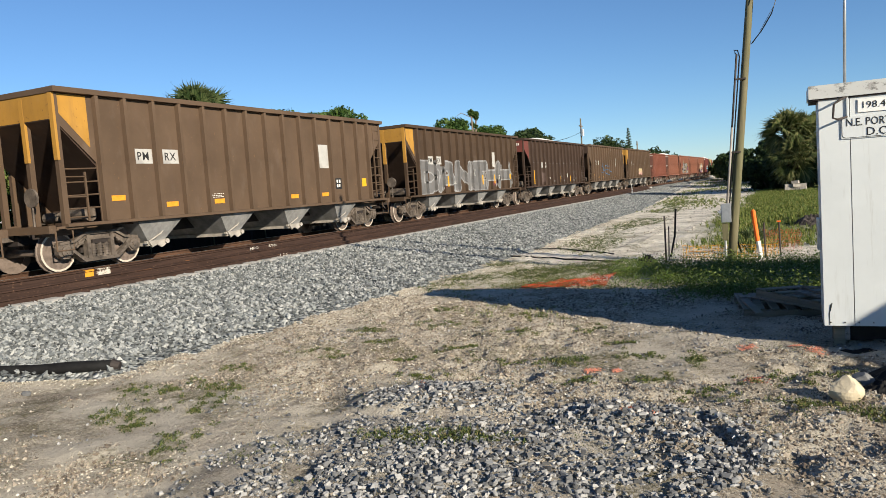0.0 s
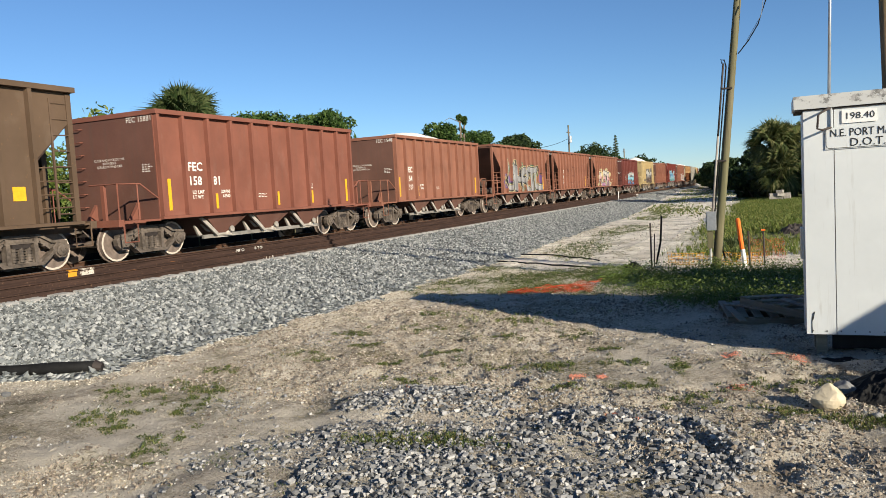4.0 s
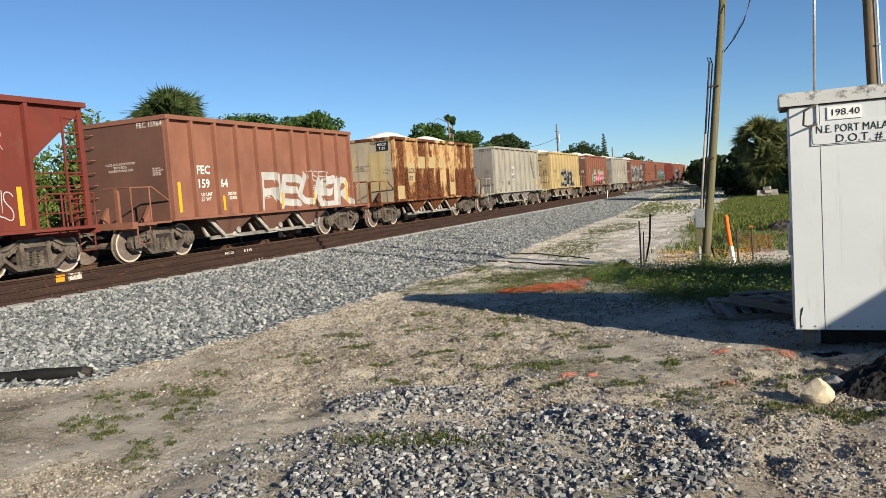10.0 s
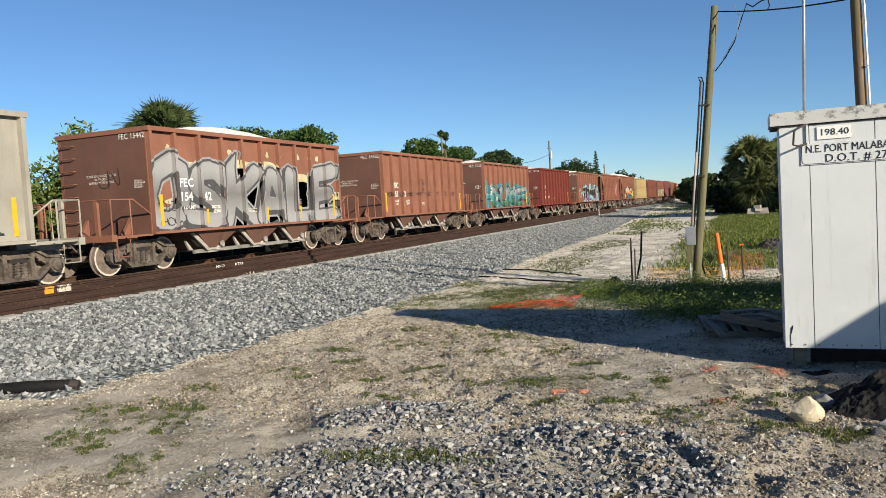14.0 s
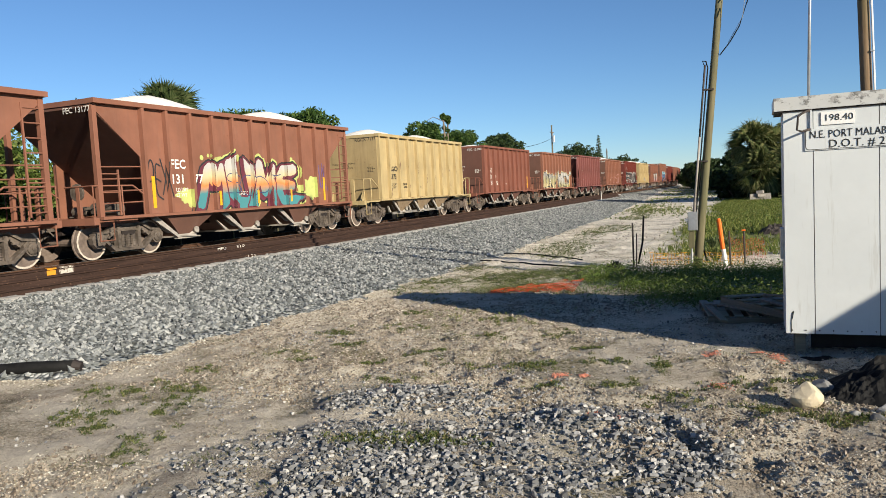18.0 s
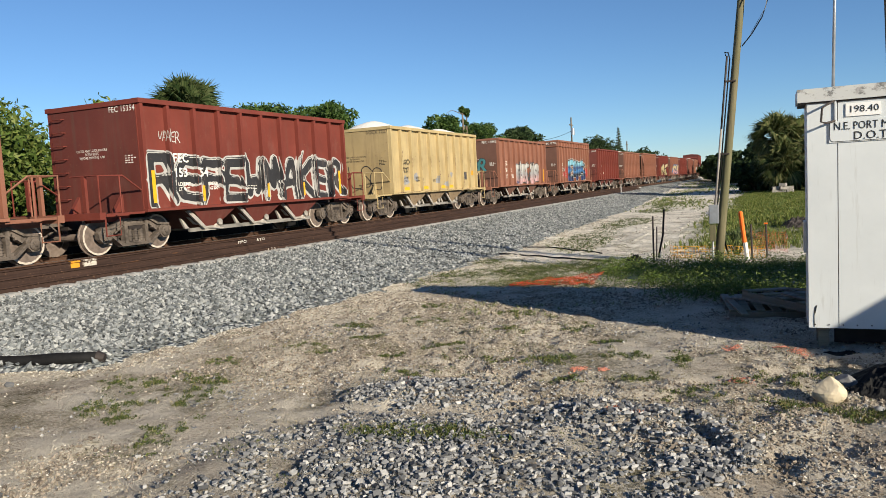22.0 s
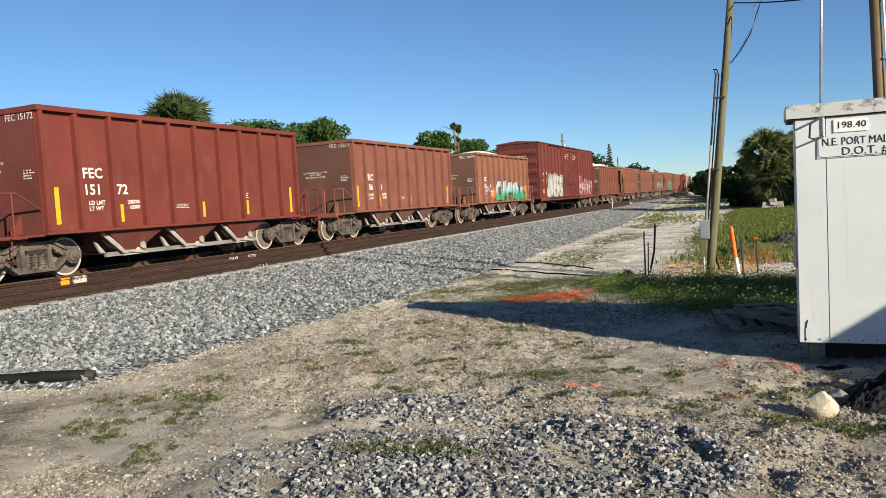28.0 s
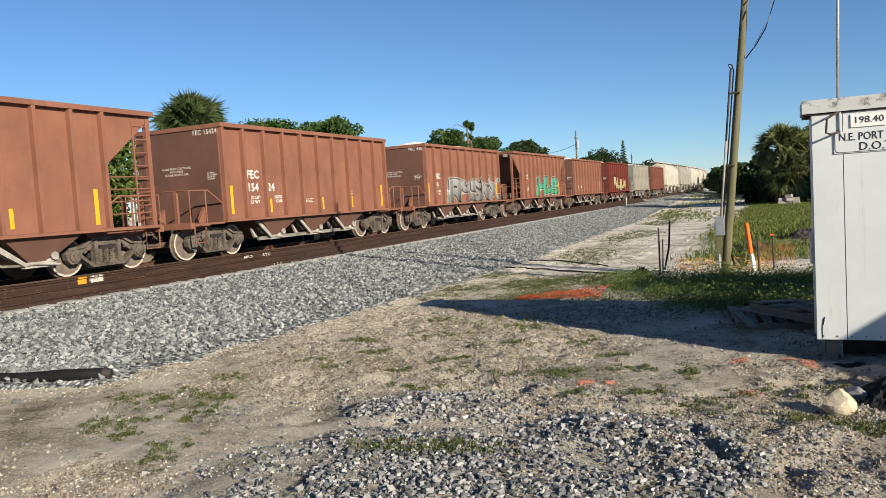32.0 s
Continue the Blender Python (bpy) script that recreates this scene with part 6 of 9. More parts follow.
def locomotive(label, s_rear, mat, length=21.0):
    car = start_car(label, "locomotive", s_rear, length, "locomotive")
    s_mid = s_rear - length / 2
    part("frame", cached("lf", lambda: Build().box(-1.5, 1.5, -10, 10, 1.1, 1.5).mesh("frame", DARKSTEEL)), car)
    part("long_hood", cached("lh", lambda: Build().prism([(-0.95, 1.5), (0.95, 1.5), (0.95, 4.1), (0.7, 4.35), (-0.7, 4.35), (-0.95, 4.1)], -6.5, 9.3, axis="y").mesh("long_hood", mat)), car)
    part("cab", cached("lc", lambda: Build().prism([(-1.5, 1.5), (1.5, 1.5), (1.5, 3.9), (0.9, 4.5), (-0.9, 4.5), (-1.5, 3.9)], -8.6, -6.4, axis="y").mesh("cab", mat)), car)
    part("short_hood", cached("ls", lambda: Build().prism([(-0.9, 1.5), (0.9, 1.5), (0.9, 2.9), (-0.9, 2.9)], -9.8, -8.6, axis="y").mesh("short_hood", mat)), car)
    part("fuel_tank", cached("lt", lambda: Build().prism([(-1.3, 1.1), (1.3, 1.1), (1.2, 0.4), (-1.2, 0.4)], -2.6, 2.6, axis="y").mesh("fuel_tank", DARKSTEEL)), car)
    running_gear(car, s_mid, 6.6, length)
    return car


def make_train():
    pale = "faded brown open hopper car"
    long_hopper("umber open hopper car with mustard ends and white plates", 9.80, UMBER, YELLOW, seed=1)
    long_hopper("umber open hopper car with mustard ends and white plates", 24.93, UMBER, YELLOW, seed=2)
    c = long_hopper("umber open hopper car with silver block graffiti", 40.35, DULLUMBER, YELLOW, seed=3, upright=True)
    soft_patch(c, -6.0, -2.4, 1.05, 2.6, "grey", 5)
    for y_ in (-3.6, 0.6, 2.6):
        soft_patch(c, y_, y_ + 0.8, 1.08, 1.9, "maroon", int(y_ * 3) + 40)
    graffiti(c, "DANEHH", -5.6, 5.4, 1.08, 2.40, ("grey",), "silver", drop=0.0, style="block", pen=0.26, wild=0.10, seed=31)
    tag(c, "PMC", 0.0, 1.75, 0.5, 0.35, "white", 4)
    c = slope_hopper("dark brown open hopper car with rust-red end panel", 55.3, DARK, "", ("", ""), 0.30, 1, DARK, L=14.1, length=15.1, top=3.76, nribs=13, cut=1.3, low=2.2, bays=4, half=5.83, seed=4, stripes=False)
    for k, tx in ((1, "CY"), (2, "XX")):
        part("number_panel", cached("cyplate", lambda: stripe_mesh(0.32, 0.5, SPRAY["white"])), c[0], pose(c[1] + 0.003, c[2][3] + (-0.36 if k == 1 else 0.36), 2.1), label="white panel")
        part("lettering", text_mesh(tx, 0.27, BLACKLET, 1.12, "CENTER", 0.006), c[0], Matrix.Translation((c[1] + 0.009, c[2][3] + (-0.36 if k == 1 else 0.36), 2.17)) @ SIDE, label="black stencilled mark")
    part("end_panel", Build().box(-1.40, 1.40, -7.062, -7.056, 3.02, 3.70).mesh("end_panel", MAROON), c[0], label="rust-red end panel")
    part("end_panel", Build().prism([(-7.04, 3.68), (-6.02, 3.68), (-6.02, 2.55), (-7.04, 3.30)], c[1] + 0.001, c[1] + 0.006).mesh("end_panel", MAROON), c[0], label="rust-red end panel")
    part("number_panel", Build().box(0.18, 0.62, -7.068, -7.063, 3.36, 3.54).mesh("number_panel", SPRAY["white"]), c[0], label="white panel")
    part("stencil", bars_mesh((5,), 0.085, 0.13, 0.2, LETTER), c[0], Matrix.Translation((0.68, -7.066, 3.53)) @ Matrix.Rotation(-math.pi / 2, 4, "Z"))
    for y_, hh in ((-5.2, 0.85), (-1.6, 0.42), (0.40, 0.42), (2.95, 0.42), (5.3, 0.85)):
        part("reflector_stripe", stripe_mesh(hh, 0.11, STRIPE), c[0], pose(c[1] + 0.0088, y_, 1.12))
    for k in range(1, 14):
        part("weld_line", cached("weldline", lambda: Build().box(0, 0.003, 0.10, 0.94, 0, 0.012).mesh("weld_line", SPRAY["silver"])), c[0], pose(c[1] + 0.001, c[2][k - 1], 2.38))
    rivet = Build().box(0, 0.012, -0.012, 0.012, -0.012, 0.012).mesh("rivet", SPRAY["silver"])
    for y_ in (0.45, 3.15):
        for k in range(-5, 6):
            part("rivet", rivet, c[0], pose(c[1], y_ + 0.1 * k, 1.72 - 0.075 * abs(k)))
    part("stencil_panel", stripe_mesh(0.28, 0.4, SPRAY["white"]), c[0], pose(c[1] + 0.003, 2.05, 1.42), label="white stencil panel")
    for y_ in (-0.9, 1.3, 3.9):
        part("stencil_field", cached("fieldplate", lambda: stripe_mesh(0.12, 0.26, SPRAY["grey"])), c[0], pose(c[1] + 0.003, y_, 1.16), label="dull lettering field")
    tag(c, "TESOR", 3.2, 1.3, 1.2, 0.6, "grey", 9, 0.009)
    soft_patch(c, -4.3, -2.7, 1.05, 2.0, "umber", 91)
    c = long_hopper("umber open hopper car with faint blue tags", 70.60, UMBER, YELLOW, seed=5, far_end=True)
    tag(c, "SWESN", -2.6, 1.5, 3.6, 0.8, "blue", 8, 0.022)
    c = long_hopper("umber open hopper car with mustard ends and tan patch", 85.69, UMBER, YELLOW, seed=6)
    graffiti(c, "UU", -0.9, 0.9, 1.2, 1.9, ("rose", "cream"), "", pen=0.18, seed=33)
    flat_hopper(pale, 97.9, BROWN, "FEC", ("158", "81"), 0.15, 2, seed=7)
    flat_hopper(pale, 110.35, TAN, "FEC", ("154", "8"), 0.35, 1, seed=8)
    c = slope_hopper("faded brown hopper car with green and silver graffiti", 122.8, TAN, seed=9)
    soft_patch(c, -4.0, -2.4, 1.08, 2.3, "violet", 12)
    soft_patch(c, -3.9, -2.9, 1.4, 2.0, "orange", 13)
    soft_patch(c, 2.9, 4.1, 1.1, 2.2, "violet", 14)
    graffiti(c, "UHRTL", -3.3, 3.5, 1.08, 2.5, ("silver",), "black", "cream", "dkgreen", 0.05, "white", pen=0.19, wild=1.5, cloud=0.13, seed=12)
    tag(c, "MUL", 2.5, 2.1, 0.9, 0.35, "black", 13, 0.03)
    c = slope_hopper("faded brown hopper car with thin black scrawls", 135.0, TAN, "FEC", ("160", "55"), 0.05, 2, seed=10)
    tag(c, "AUSIC", -2.4, 1.5, 4.2, 1.1, "rust", 3, 0.014)
    c = slope_hopper("faded brown hopper car with pink and cream graffiti", 147.35, TAN, "FEC", ("161", "51"), 0.0, 2, seed=11)
    graffiti(c, "MUSTR", -3.3, 1.5, 1.06, 2.3, ("lilac", "rose", "white"), "black", "white", "cream", 0.03, "white", pen=0.16, cloud=0.17, dots=14, seed=13)
    tag(c, "HESTR", 2.0, 1.25, 0.8, 0.35, "cream", 75)
    soft_patch(c, 3.3, 3.95, 1.3, 2.2, "violet", 76)
    c = flat_hopper("maroon open hopper car with pale blue graffiti", 160.0, MAROON, "FEC", ("180", "60"), 0.0, 2, seed=12)
    for y_ in (-1.75, 1.75):
        soft_patch(c, y_, y_ + 0.85, 1.06, 2.0, "orange", int(y_ * 4) + 50)
    graffiti(c, "MERZ", -1.35, 2.15, 1.06, 2.2, ("blue", "sky", "sky", "white"), "black", "rose", "", 0.05, "white", pen=0.19, wild=1.2, seed=14)
    tag(c, "DMB", -3.5, 1.5, 0.75, 0.5, "white", 77)
    tag(c, "VELY", -2.5, 1.6, 0.8, 0.5, "teal", 78)
    tag(c, "AI", 3.05, 1.75, 0.4, 0.5, "white", 79)
    tag(c, "RS", 3.75, 1.7, 0.45, 0.55, "white", 80)
    c = flat_hopper("cream open hopper car heaped with white aggregate", 172.5, CREAM, "RGCX", ("7128", ""), 0.55, 1, letter=BLACKLET, brace=True, stripes=False, seed=13)
    rust_flakes(c, 9, 137)
    soft_patch(c, -3.0, -2.2, 1.06, 1.6, "grey", 15)
    graffiti(c, "CAPS", -1.5, 2.7, 1.06, 2.45, ("umber", "umber", "silver", "white"), "black", "", "grey", 0.06, "white", "bubble", 0.24, 0.8, 0.22, 10, 15)
    tag(c, "JAHB", -2.2, 1.25, 0.6, 0.28, "black", 16)
    flat_hopper(pale, 184.85, TAN, "FEC", ("159", "46"), 0.15, 2, seed=14)
    c = slope_hopper("dark red hopper car with blue and white graffiti", 197.25, RED, "FEC", ("5", ""), dark_end=MAROON, seed=15)
    graffiti(c, "JELOUS", -3.0, 2.9, 1.06, 2.5, ("teal", "sky", "blue", "sky"), "white", "", "charcoal", 0.0, "", pen=0.20, wild=0.9, cloud=0.10, dots=5, seed=16, marks="navy")
    tag(c, "HRYX", -4.0, 1.35, 0.6, 1.1, "white", 72)
    tag(c, "RUS", 3.1, 1.25, 0.7, 0.6, "white", 73)
    tag(c, "UR", 3.2, 2.6, 0.5, 0.4, "rose", 74)
    c = flat_hopper("faded brown hopper car with white spray letters", 209.8, TAN, "FEC", ("159", "64"), 0.0, 2, seed=16)
    graffiti(c, "REUER", -0.8, 4.4, 1.03, 2.05, ("white",), "", pen=0.15, wild=1.5, seed=17)
    tag(c, "TEEF", 1.7, 1.85, 1.3, 0.35, "white", 18, 0.02)
    c = flat_hopper("badly rusted cream open hopper car", 222.3, RUSTY, "RGCX", ("7157", ""), 0.36, 2, letter=BLACKLET, dark_end=WHITE_END, stripes=False, nribs=7, seed=17)
    for k, z, hh, w_ in ((2, 2.32, 0.52, 0.8), (3, 2.34, 0.5, 0.8), (4, 2.36, 0.46, 0.7), (0, 1.05, 0.55, 0.7), (5, 1.08, 0.60, 0.8)):
        part("primer_patch", stripe_mesh(hh, w_, CREAM), c[0], pose(c[1] - 0.0005, c[2][k] + 0.56, z), label="cream primer patch")
    part("number_panel", Build().box(0.75, 1.30, -4.537, -4.528, 3.05, 3.42).mesh("number_panel", BLACKLET), c[0], label="black number plate")
    for tx, z_ in (("RGCX", 3.26), ("7157", 3.10)):
        part("lettering", text_mesh(tx, 0.15, LETTER, align="CENTER"), c[0], Matrix.Translation((1.02, -4.541, z_)) @ FRONT, label="stencilled car number")
    part("number_panel", stripe_mesh(0.85, 0.78, CREAM), c[0], pose(c[1] - 0.0005, c[2][1] + 0.56, 1.72), label="cream number panel")
    part("primer_patch", Build().box(-0.85, -0.3, -4.532, -4.526, 2.3, 2.85).mesh("primer_patch", CREAM), c[0], label="cream primer patch")
    part("primer_patch", cached("ep", lambda: Build().box(0.35, 1.1, -4.532, -4.526, 1.4, 3.0).mesh("primer_patch", CREAM)), c[0], label="cream primer patch")
    flat_hopper("light grey open hopper car with diagonal braces", 234.75, GREY, "FEC", ("1412", ""), 0.05, 2, letter=BLACKLET, brace=True, nribs=8, seed=18)
    c = flat_hopper("cream open hopper car with black graffiti", 247.05, CREAM, "RGCX", ("7229", ""), 0.25, 2, letter=BLACKLET, stripes=False, seed=19)
    rust_flakes(c, 9, 138)
    graffiti(c, "DENER", -1.4, 2.5, 1.05, 2.15, ("black",), "silver", "", "grey", 0.0, "white", pen=0.16, wild=1.2, cloud=0.07, seed=18)
    tag(c, "NOS", -3.4, 1.6, 0.5, 0.3, "silver", 62, 0.012)
    tag(c, "HEA", 2.9, 1.6, 0.6, 0.7, "silver", 63, 0.014)
    end_tag(c[0], "EAUAR", -0.55, 1.95, 1.75, 0.8, 4.527, 60, "", 0.10)
    end_tag(c[0], "MFB", -0.25, 2.85, 0.5, 0.26, 4.527, 61, "", 0.022)
    end_tag(c[0], "SM", 0.45, 2.9, 0.4, 0.22, 4.527, 62, "", 0.022)
    c = flat_hopper("faded brown hopper car with pink and green graffiti", 259.4, TAN, "FEC", ("180", "81"), 0.34, 2, seed=20, weights="")
    soft_patch(c, -2.7, -1.0, 1.05, 2.1, "mint", 19)
    soft_patch(c, 3.0, 4.2, 1.05, 1.7, "mint", 20)
    graffiti(c, "ENTER", -1.6, 3.3, 1.04, 2.1, ("maroon", "pink", "rose", "pink", "rose"), "black", "yellow", "mint", 0.06, "white", pen=0.17, wild=1.5, cloud=0.16, seed=19)
    tag(c, "OLY", 3.95, 1.15, 0.4, 0.8, "black", 71, 0.02)
    tag(c, "COE", 2.5, 2.15, 0.7, 0.32, "white", 72, 0.03)
    tag(c, "DUP", -2.2, 1.5, 0.6, 0.5, "white", 73)
    flat_hopper("light grey open hopper car with diagonal braces", 271.85, GREY, "FEC", ("380", ""), 0.28, 2, letter=BLACKLET, brace=True, nribs=8, seed=21)
    c = flat_hopper("faded brown hopper car with grey and cream graffiti", 284.2, TAN, "FEC", ("154", "42"), 0.36, 1, seed=22)
    soft_patch(c, -5.6, 5.5, 0.6, 3.22, "cream", 3)
    soft_patch(c, -5.6, 5.5, 0.3, 2.98, "charcoal", 3)
    graffiti(c, "OSKALE", -4.6, 4.3, 1.03, 2.80, ("silver", "grey", "silver"), "charcoal", "silver", "", 0.16, "silver", pen=0.26, wild=1.0, seed=20)
    for k, y_ in enumerate((-3.9, -1.5, -1.0, 0.3, 0.9, 1.9, 2.6, 3.1)):
        soft_patch(c, y_, y_ + 0.22 + 0.05 * (k % 3), 2.98 - 0.02 * (k % 2), 3.22, "cream", 30 + k)
    soft_patch(c, -3.55, -2.65, 1.95, 2.68, "maroon", 44)
    tag(c, "NDIZM", -4.3, 1.5, 0.8, 0.25, "black", 84)
    tag(c, "HOW", -4.2, 1.12, 0.7, 0.2, "black", 85)
    end_tag(c[0], "UN", -0.2, 2.1, 0.7, 0.5, 4.53, 85, "", 0.016)
    c = flat_hopper("faded brown hopper car with row of black tags", 296.65, TAN, "FEC", ("153", "22"), 0.05, 2, seed=23)
    for k in range(8):
        tag(c, ("NOX", "BUS", "MET")[k % 3], -4.1 + k * 1.0, 1.75, 0.5, 0.2, "black", 40 + k, 0.02)
    tag(c, "EX", -0.7, 1.9, 0.45, 0.6, "black", 50, 0.02)
    c = flat_hopper("faded brown hopper car with dripping teal graffiti", 309.0, TAN, "FEC", ("153", "0"), 0.2, 2, seed=24)
    graffiti(c, "HWUKER", -4.2, 4.2, 1.05, 2.2, ("dkgreen", "teal", "silver"), "black", "", "teal", 0.05, "white", pen=0.18, wild=1.5, seed=21)
    flat_hopper("bright red-brown open hopper car", 321.3, RED, "FEC", ("151", "58"), 0.12, 2, dark_end=MAROON, seed=25)
    c = flat_hopper("faded brown hopper car with black, white and blue graffiti", 333.9, TAN, "FEC", ("180", "2"), 0.22, 3, seed=26)
    soft_patch(c, -3.0, -1.6, 1.05, 2.2, "sky", 22)
    graffiti(c, "JELOUSMAGIC", -2.3, 4.3, 1.04, 2.2, ("violet", "black", "black"), "white", "", "sky", 0.0, "", pen=0.145, wild=0.9, cloud=0.2, seed=22)
    for k, y_ in enumerate((-1.0, 0.1, 1.3, 2.2, 3.2)):
        soft_patch(c, y_, y_ + 0.55, 2.2, 2.42, "blue", 60 + k)
    tag(c, "XWAY", -3.9, 1.3, 0.75, 0.8, "white", 23, 0.02)
    c = slope_hopper("faded brown hopper car with sloping ends", 346.45, TAN, "FEC", ("13", "239"), 0.0, 2, seed=27)
    tag(c, "YMK", 2.2, 1.5, 1.6, 1.3, "rose", 5, 0.03)
    c = slope_hopper("faded brown hopper car with rainbow graffiti", 358.9, TAN, "FEC", ("131", "77"), 0.42, 2, seed=28)
    soft_patch(c, -3.3, -1.9, 1.05, 1.75, "lime", 23)
    soft_patch(c, 2.2, 3.9, 1.05, 2.0, "lime", 24)
    graffiti(c, "MUME", -2.2, 2.3, 1.06, 2.35, ("teal", "teal", "orange", "cream", "white"), "maroon", "black", "lime", 0.12, "", pen=0.21, wild=1.2, cloud=0.12, dots=16, seed=23)
    tag(c, "SCOT", -1.2, 1.4, 2.6, 0.55, "navy", 25)
    tag(c, "PEX", -4.1, 1.4, 0.7, 0.9, "black", 78, 0.025)
    tag(c, "HUX", 3.5, 1.5, 0.55, 0.8, "violet", 79, 0.025)
    c = flat_hopper("clean cream open hopper car", 371.45, CREAM, "RGCX", ("7173", ""), 0.3, 2, letter=BLACKLET, stripes=False, seed=29)
    rust_flakes(c, 7, 136)
    flat_hopper(pale, 383.9, BROWN, "FEC", ("151", "04"), 0.12, 2, seed=30)
    c = flat_hopper("faded brown hopper car with cream and olive graffiti", 396.3, TAN, "FEC", ("15", "521"), 0.05, 2, seed=31)
    graffiti(c, "MOSON", -4.4, -0.4, 1.04, 2.1, ("cream", "olive", "silver"), "charcoal", "cream", "cream", 0.05, "", pen=0.165, wild=1.2, cloud=0.07, seed=24)
    graffiti(c, "REBOOT", 0.05, 4.4, 1.04, 2.15, ("olive", "white", "white"), "charcoal", "cream", "cream", 0.05, "white", pen=0.15, wild=1.5, cloud=0.08, seed=25)
    slope_hopper("purple-brown hopper car with open braced ends", 408.8, PURPLE, "FEC", ("17", "013"), 0.12, 3, L=10.3, cut=0.8, low=1.9, seed=32, posts=2)
    c = flat_hopper("faded brown hopper car with lilac scrawl", 421.7, TAN, "FEC", ("180", "88"), 0.3, 1, seed=33)
    tag(c, "HUMET", -1.4, 1.2, 4.6, 0.85, "rose", 6, 0.02)
    c = flat_hopper("red hopper car with black and white graffiti", 434.2, RED, "FEC", ("153", "54"), 0.15, 2, seed=34)
    graffiti(c, "REFEWMAKER", -4.3, 4.35, 1.05, 2.25, ("black",), "white", "", "", 0.05, "white", pen=0.165, wild=1.3, seed=25)
    tag(c, "VAKER", -3.9, 2.6, 0.7, 0.28, "white", 26)
    c = flat_hopper("stained cream open hopper car", 446.6, CREAM, "RGCX", ("7227", ""), 0.3, 3, letter=BLACKLET, stripes=False, seed=35)
    rust_flakes(c, 16, 135)
    low_mark, high_mark = cached("lowmark", lambda: stripe_mesh(0.13, 0.46, STRIPE)), cached("highmark", lambda: stripe_mesh(0.22, 0.38, ORSTRIPE))
    for k in (1, 3, 5, 6):
        part("reflector_stripe", low_mark, c[0], pose(c[1] + 0.0005, c[2][k] + 0.5, 1.07), label="wide yellow reflector low on the side")
    part("reflector_stripe", high_mark, c[0], pose(c[1] + 0.0005, c[2][-1] - 0.42, 1.62), label="orange reflector patch")
    part("consolidated_stencil", Build().box(0, 0.004, 0, 0.42, 0, 0.36).mesh("consolidated_stencil", BLACKLET), c[0], pose(c[1], c[2][-3] + 0.22, 1.42), label="black stencil panel")
    for k, (z, h_) in enumerate(((0.115, 0.22), (0.115, 0.22), (0.025, 0.07))):
        part("stencil_field", Build().box(0, 0.003, 0.02 if k != 1 else 0.22, 0.2 if k == 0 else 0.4, z, z + h_).mesh("stencil_field", SPRAY["charcoal"]), c[0], pose(c[1] + 0.0045, c[2][-3] + 0.22, 1.42), label="dull lettering field")
    for k, (y, z, a, h_) in enumerate(((-2.55, 1.35, 0.6, 0.5), (-0.35, 1.2, 0.7, 0.5), (0.55, 1.08, 0.6, 0.35), (1.3, 1.5, 0.4, 0.35), (-3.6, 1.2, 0.8, 0.5))):
        soft_patch(c, y, y + a, z, z + h_, "silver", 140 + k)
    end_tag(c[0], "LSC", -0.4, 1.2, 1.5, 0.9, 4.53, 82, "", 0.02)
    c = flat_hopper("faded brown hopper car with pale grey graffiti", 459.0, TAN, "FEC", ("158", "92"), 0.0, 2, seed=36)
    graffiti(c, "TRETEKS", -1.6, 2.8, 1.05, 2.2, ("rose", "silver", "white"), "charcoal", "", "", 0.045, "", pen=0.175, wild=1.7, seed=26)
    tag(c, "NAB", -1.3, 1.08, 0.4, 0.16, "navy", 27)
    end_tag(c[0], "SOAR", -0.95, 1.85, 1.7, 0.72, 4.53, 80, "teal", 0.085)
    end_tag(c[0], "SON", -0.3, 1.35, 0.9, 0.35, 4.53, 81, "", 0.02)
    c = flat_hopper("tall brown hopper car with electric blue graffiti", 471.4, TAN, "FEC", ("177", "96"), 0.0, 2, top=3.85, L=9.3, nribs=11, seed=37)
    part("side_flange", Build().box(c[1], c[1] + 0.14, -4.66, 4.66, 3.46, 3.51).mesh("side_flange", TAN), c[0])
    part("end_flange", Build().box(-1.45, 1.45, -4.72, -4.652, 3.46, 3.51).mesh("end_flange", TAN), c[0])
    soft_patch(c, -3.7, -1.2, 1.04, 2.1, "red", 27)
    soft_patch(c, 2.6, 4.5, 1.04, 2.2, "red", 28)
    graffiti(c, "EAPS", -1.9, 3.0, 1.04, 2.45, ("navy", "black", "blue", "navy", "sky"), "black", "white", "", 0.05, "sky", "block", 0.235, 1.2, seed=27, marks="sky")
    tag(c, "HOME", -3.6, 1.75, 0.8, 0.22, "white", 29)
    tag(c, "SUMS", 3.2, 1.85, 0.8, 0.35, "cream", 30)
    flat_hopper("bright red-brown open hopper car", 483.95, RED, "FEC", ("151", "45"), 0.1, 1, dark_end=MAROON, seed=38)
    flat_hopper(pale, 496.5, TAN, "FEC", ("156", "62"), 0.15, 1, seed=39)
    slope_hopper("faded brown hopper car with sloping ends", 508.95, TAN, "FEC", ("131", "81"), 0.0, 2, seed=40)
    c = flat_hopper("red hopper car with cream bubble graffiti", 521.4, RED, "FEC", ("151", "3"), 0.05, 2, seed=41)
    graffiti(c, "MAST", -2.0, 3.6, 1.05, 2.5, ("olive", "cream"), "black", "", "", 0.06, "white", "bubble", 0.26, 1.2, seed=28)
    c = flat_hopper("faded brown hopper car with blue and yellow graffiti", 533.85, TAN, "FEC", ("156", "9"), 0.0, 2, seed=42)
    soft_patch(c, -3.9, -1.9, 1.04, 2.1, "blue", 29)
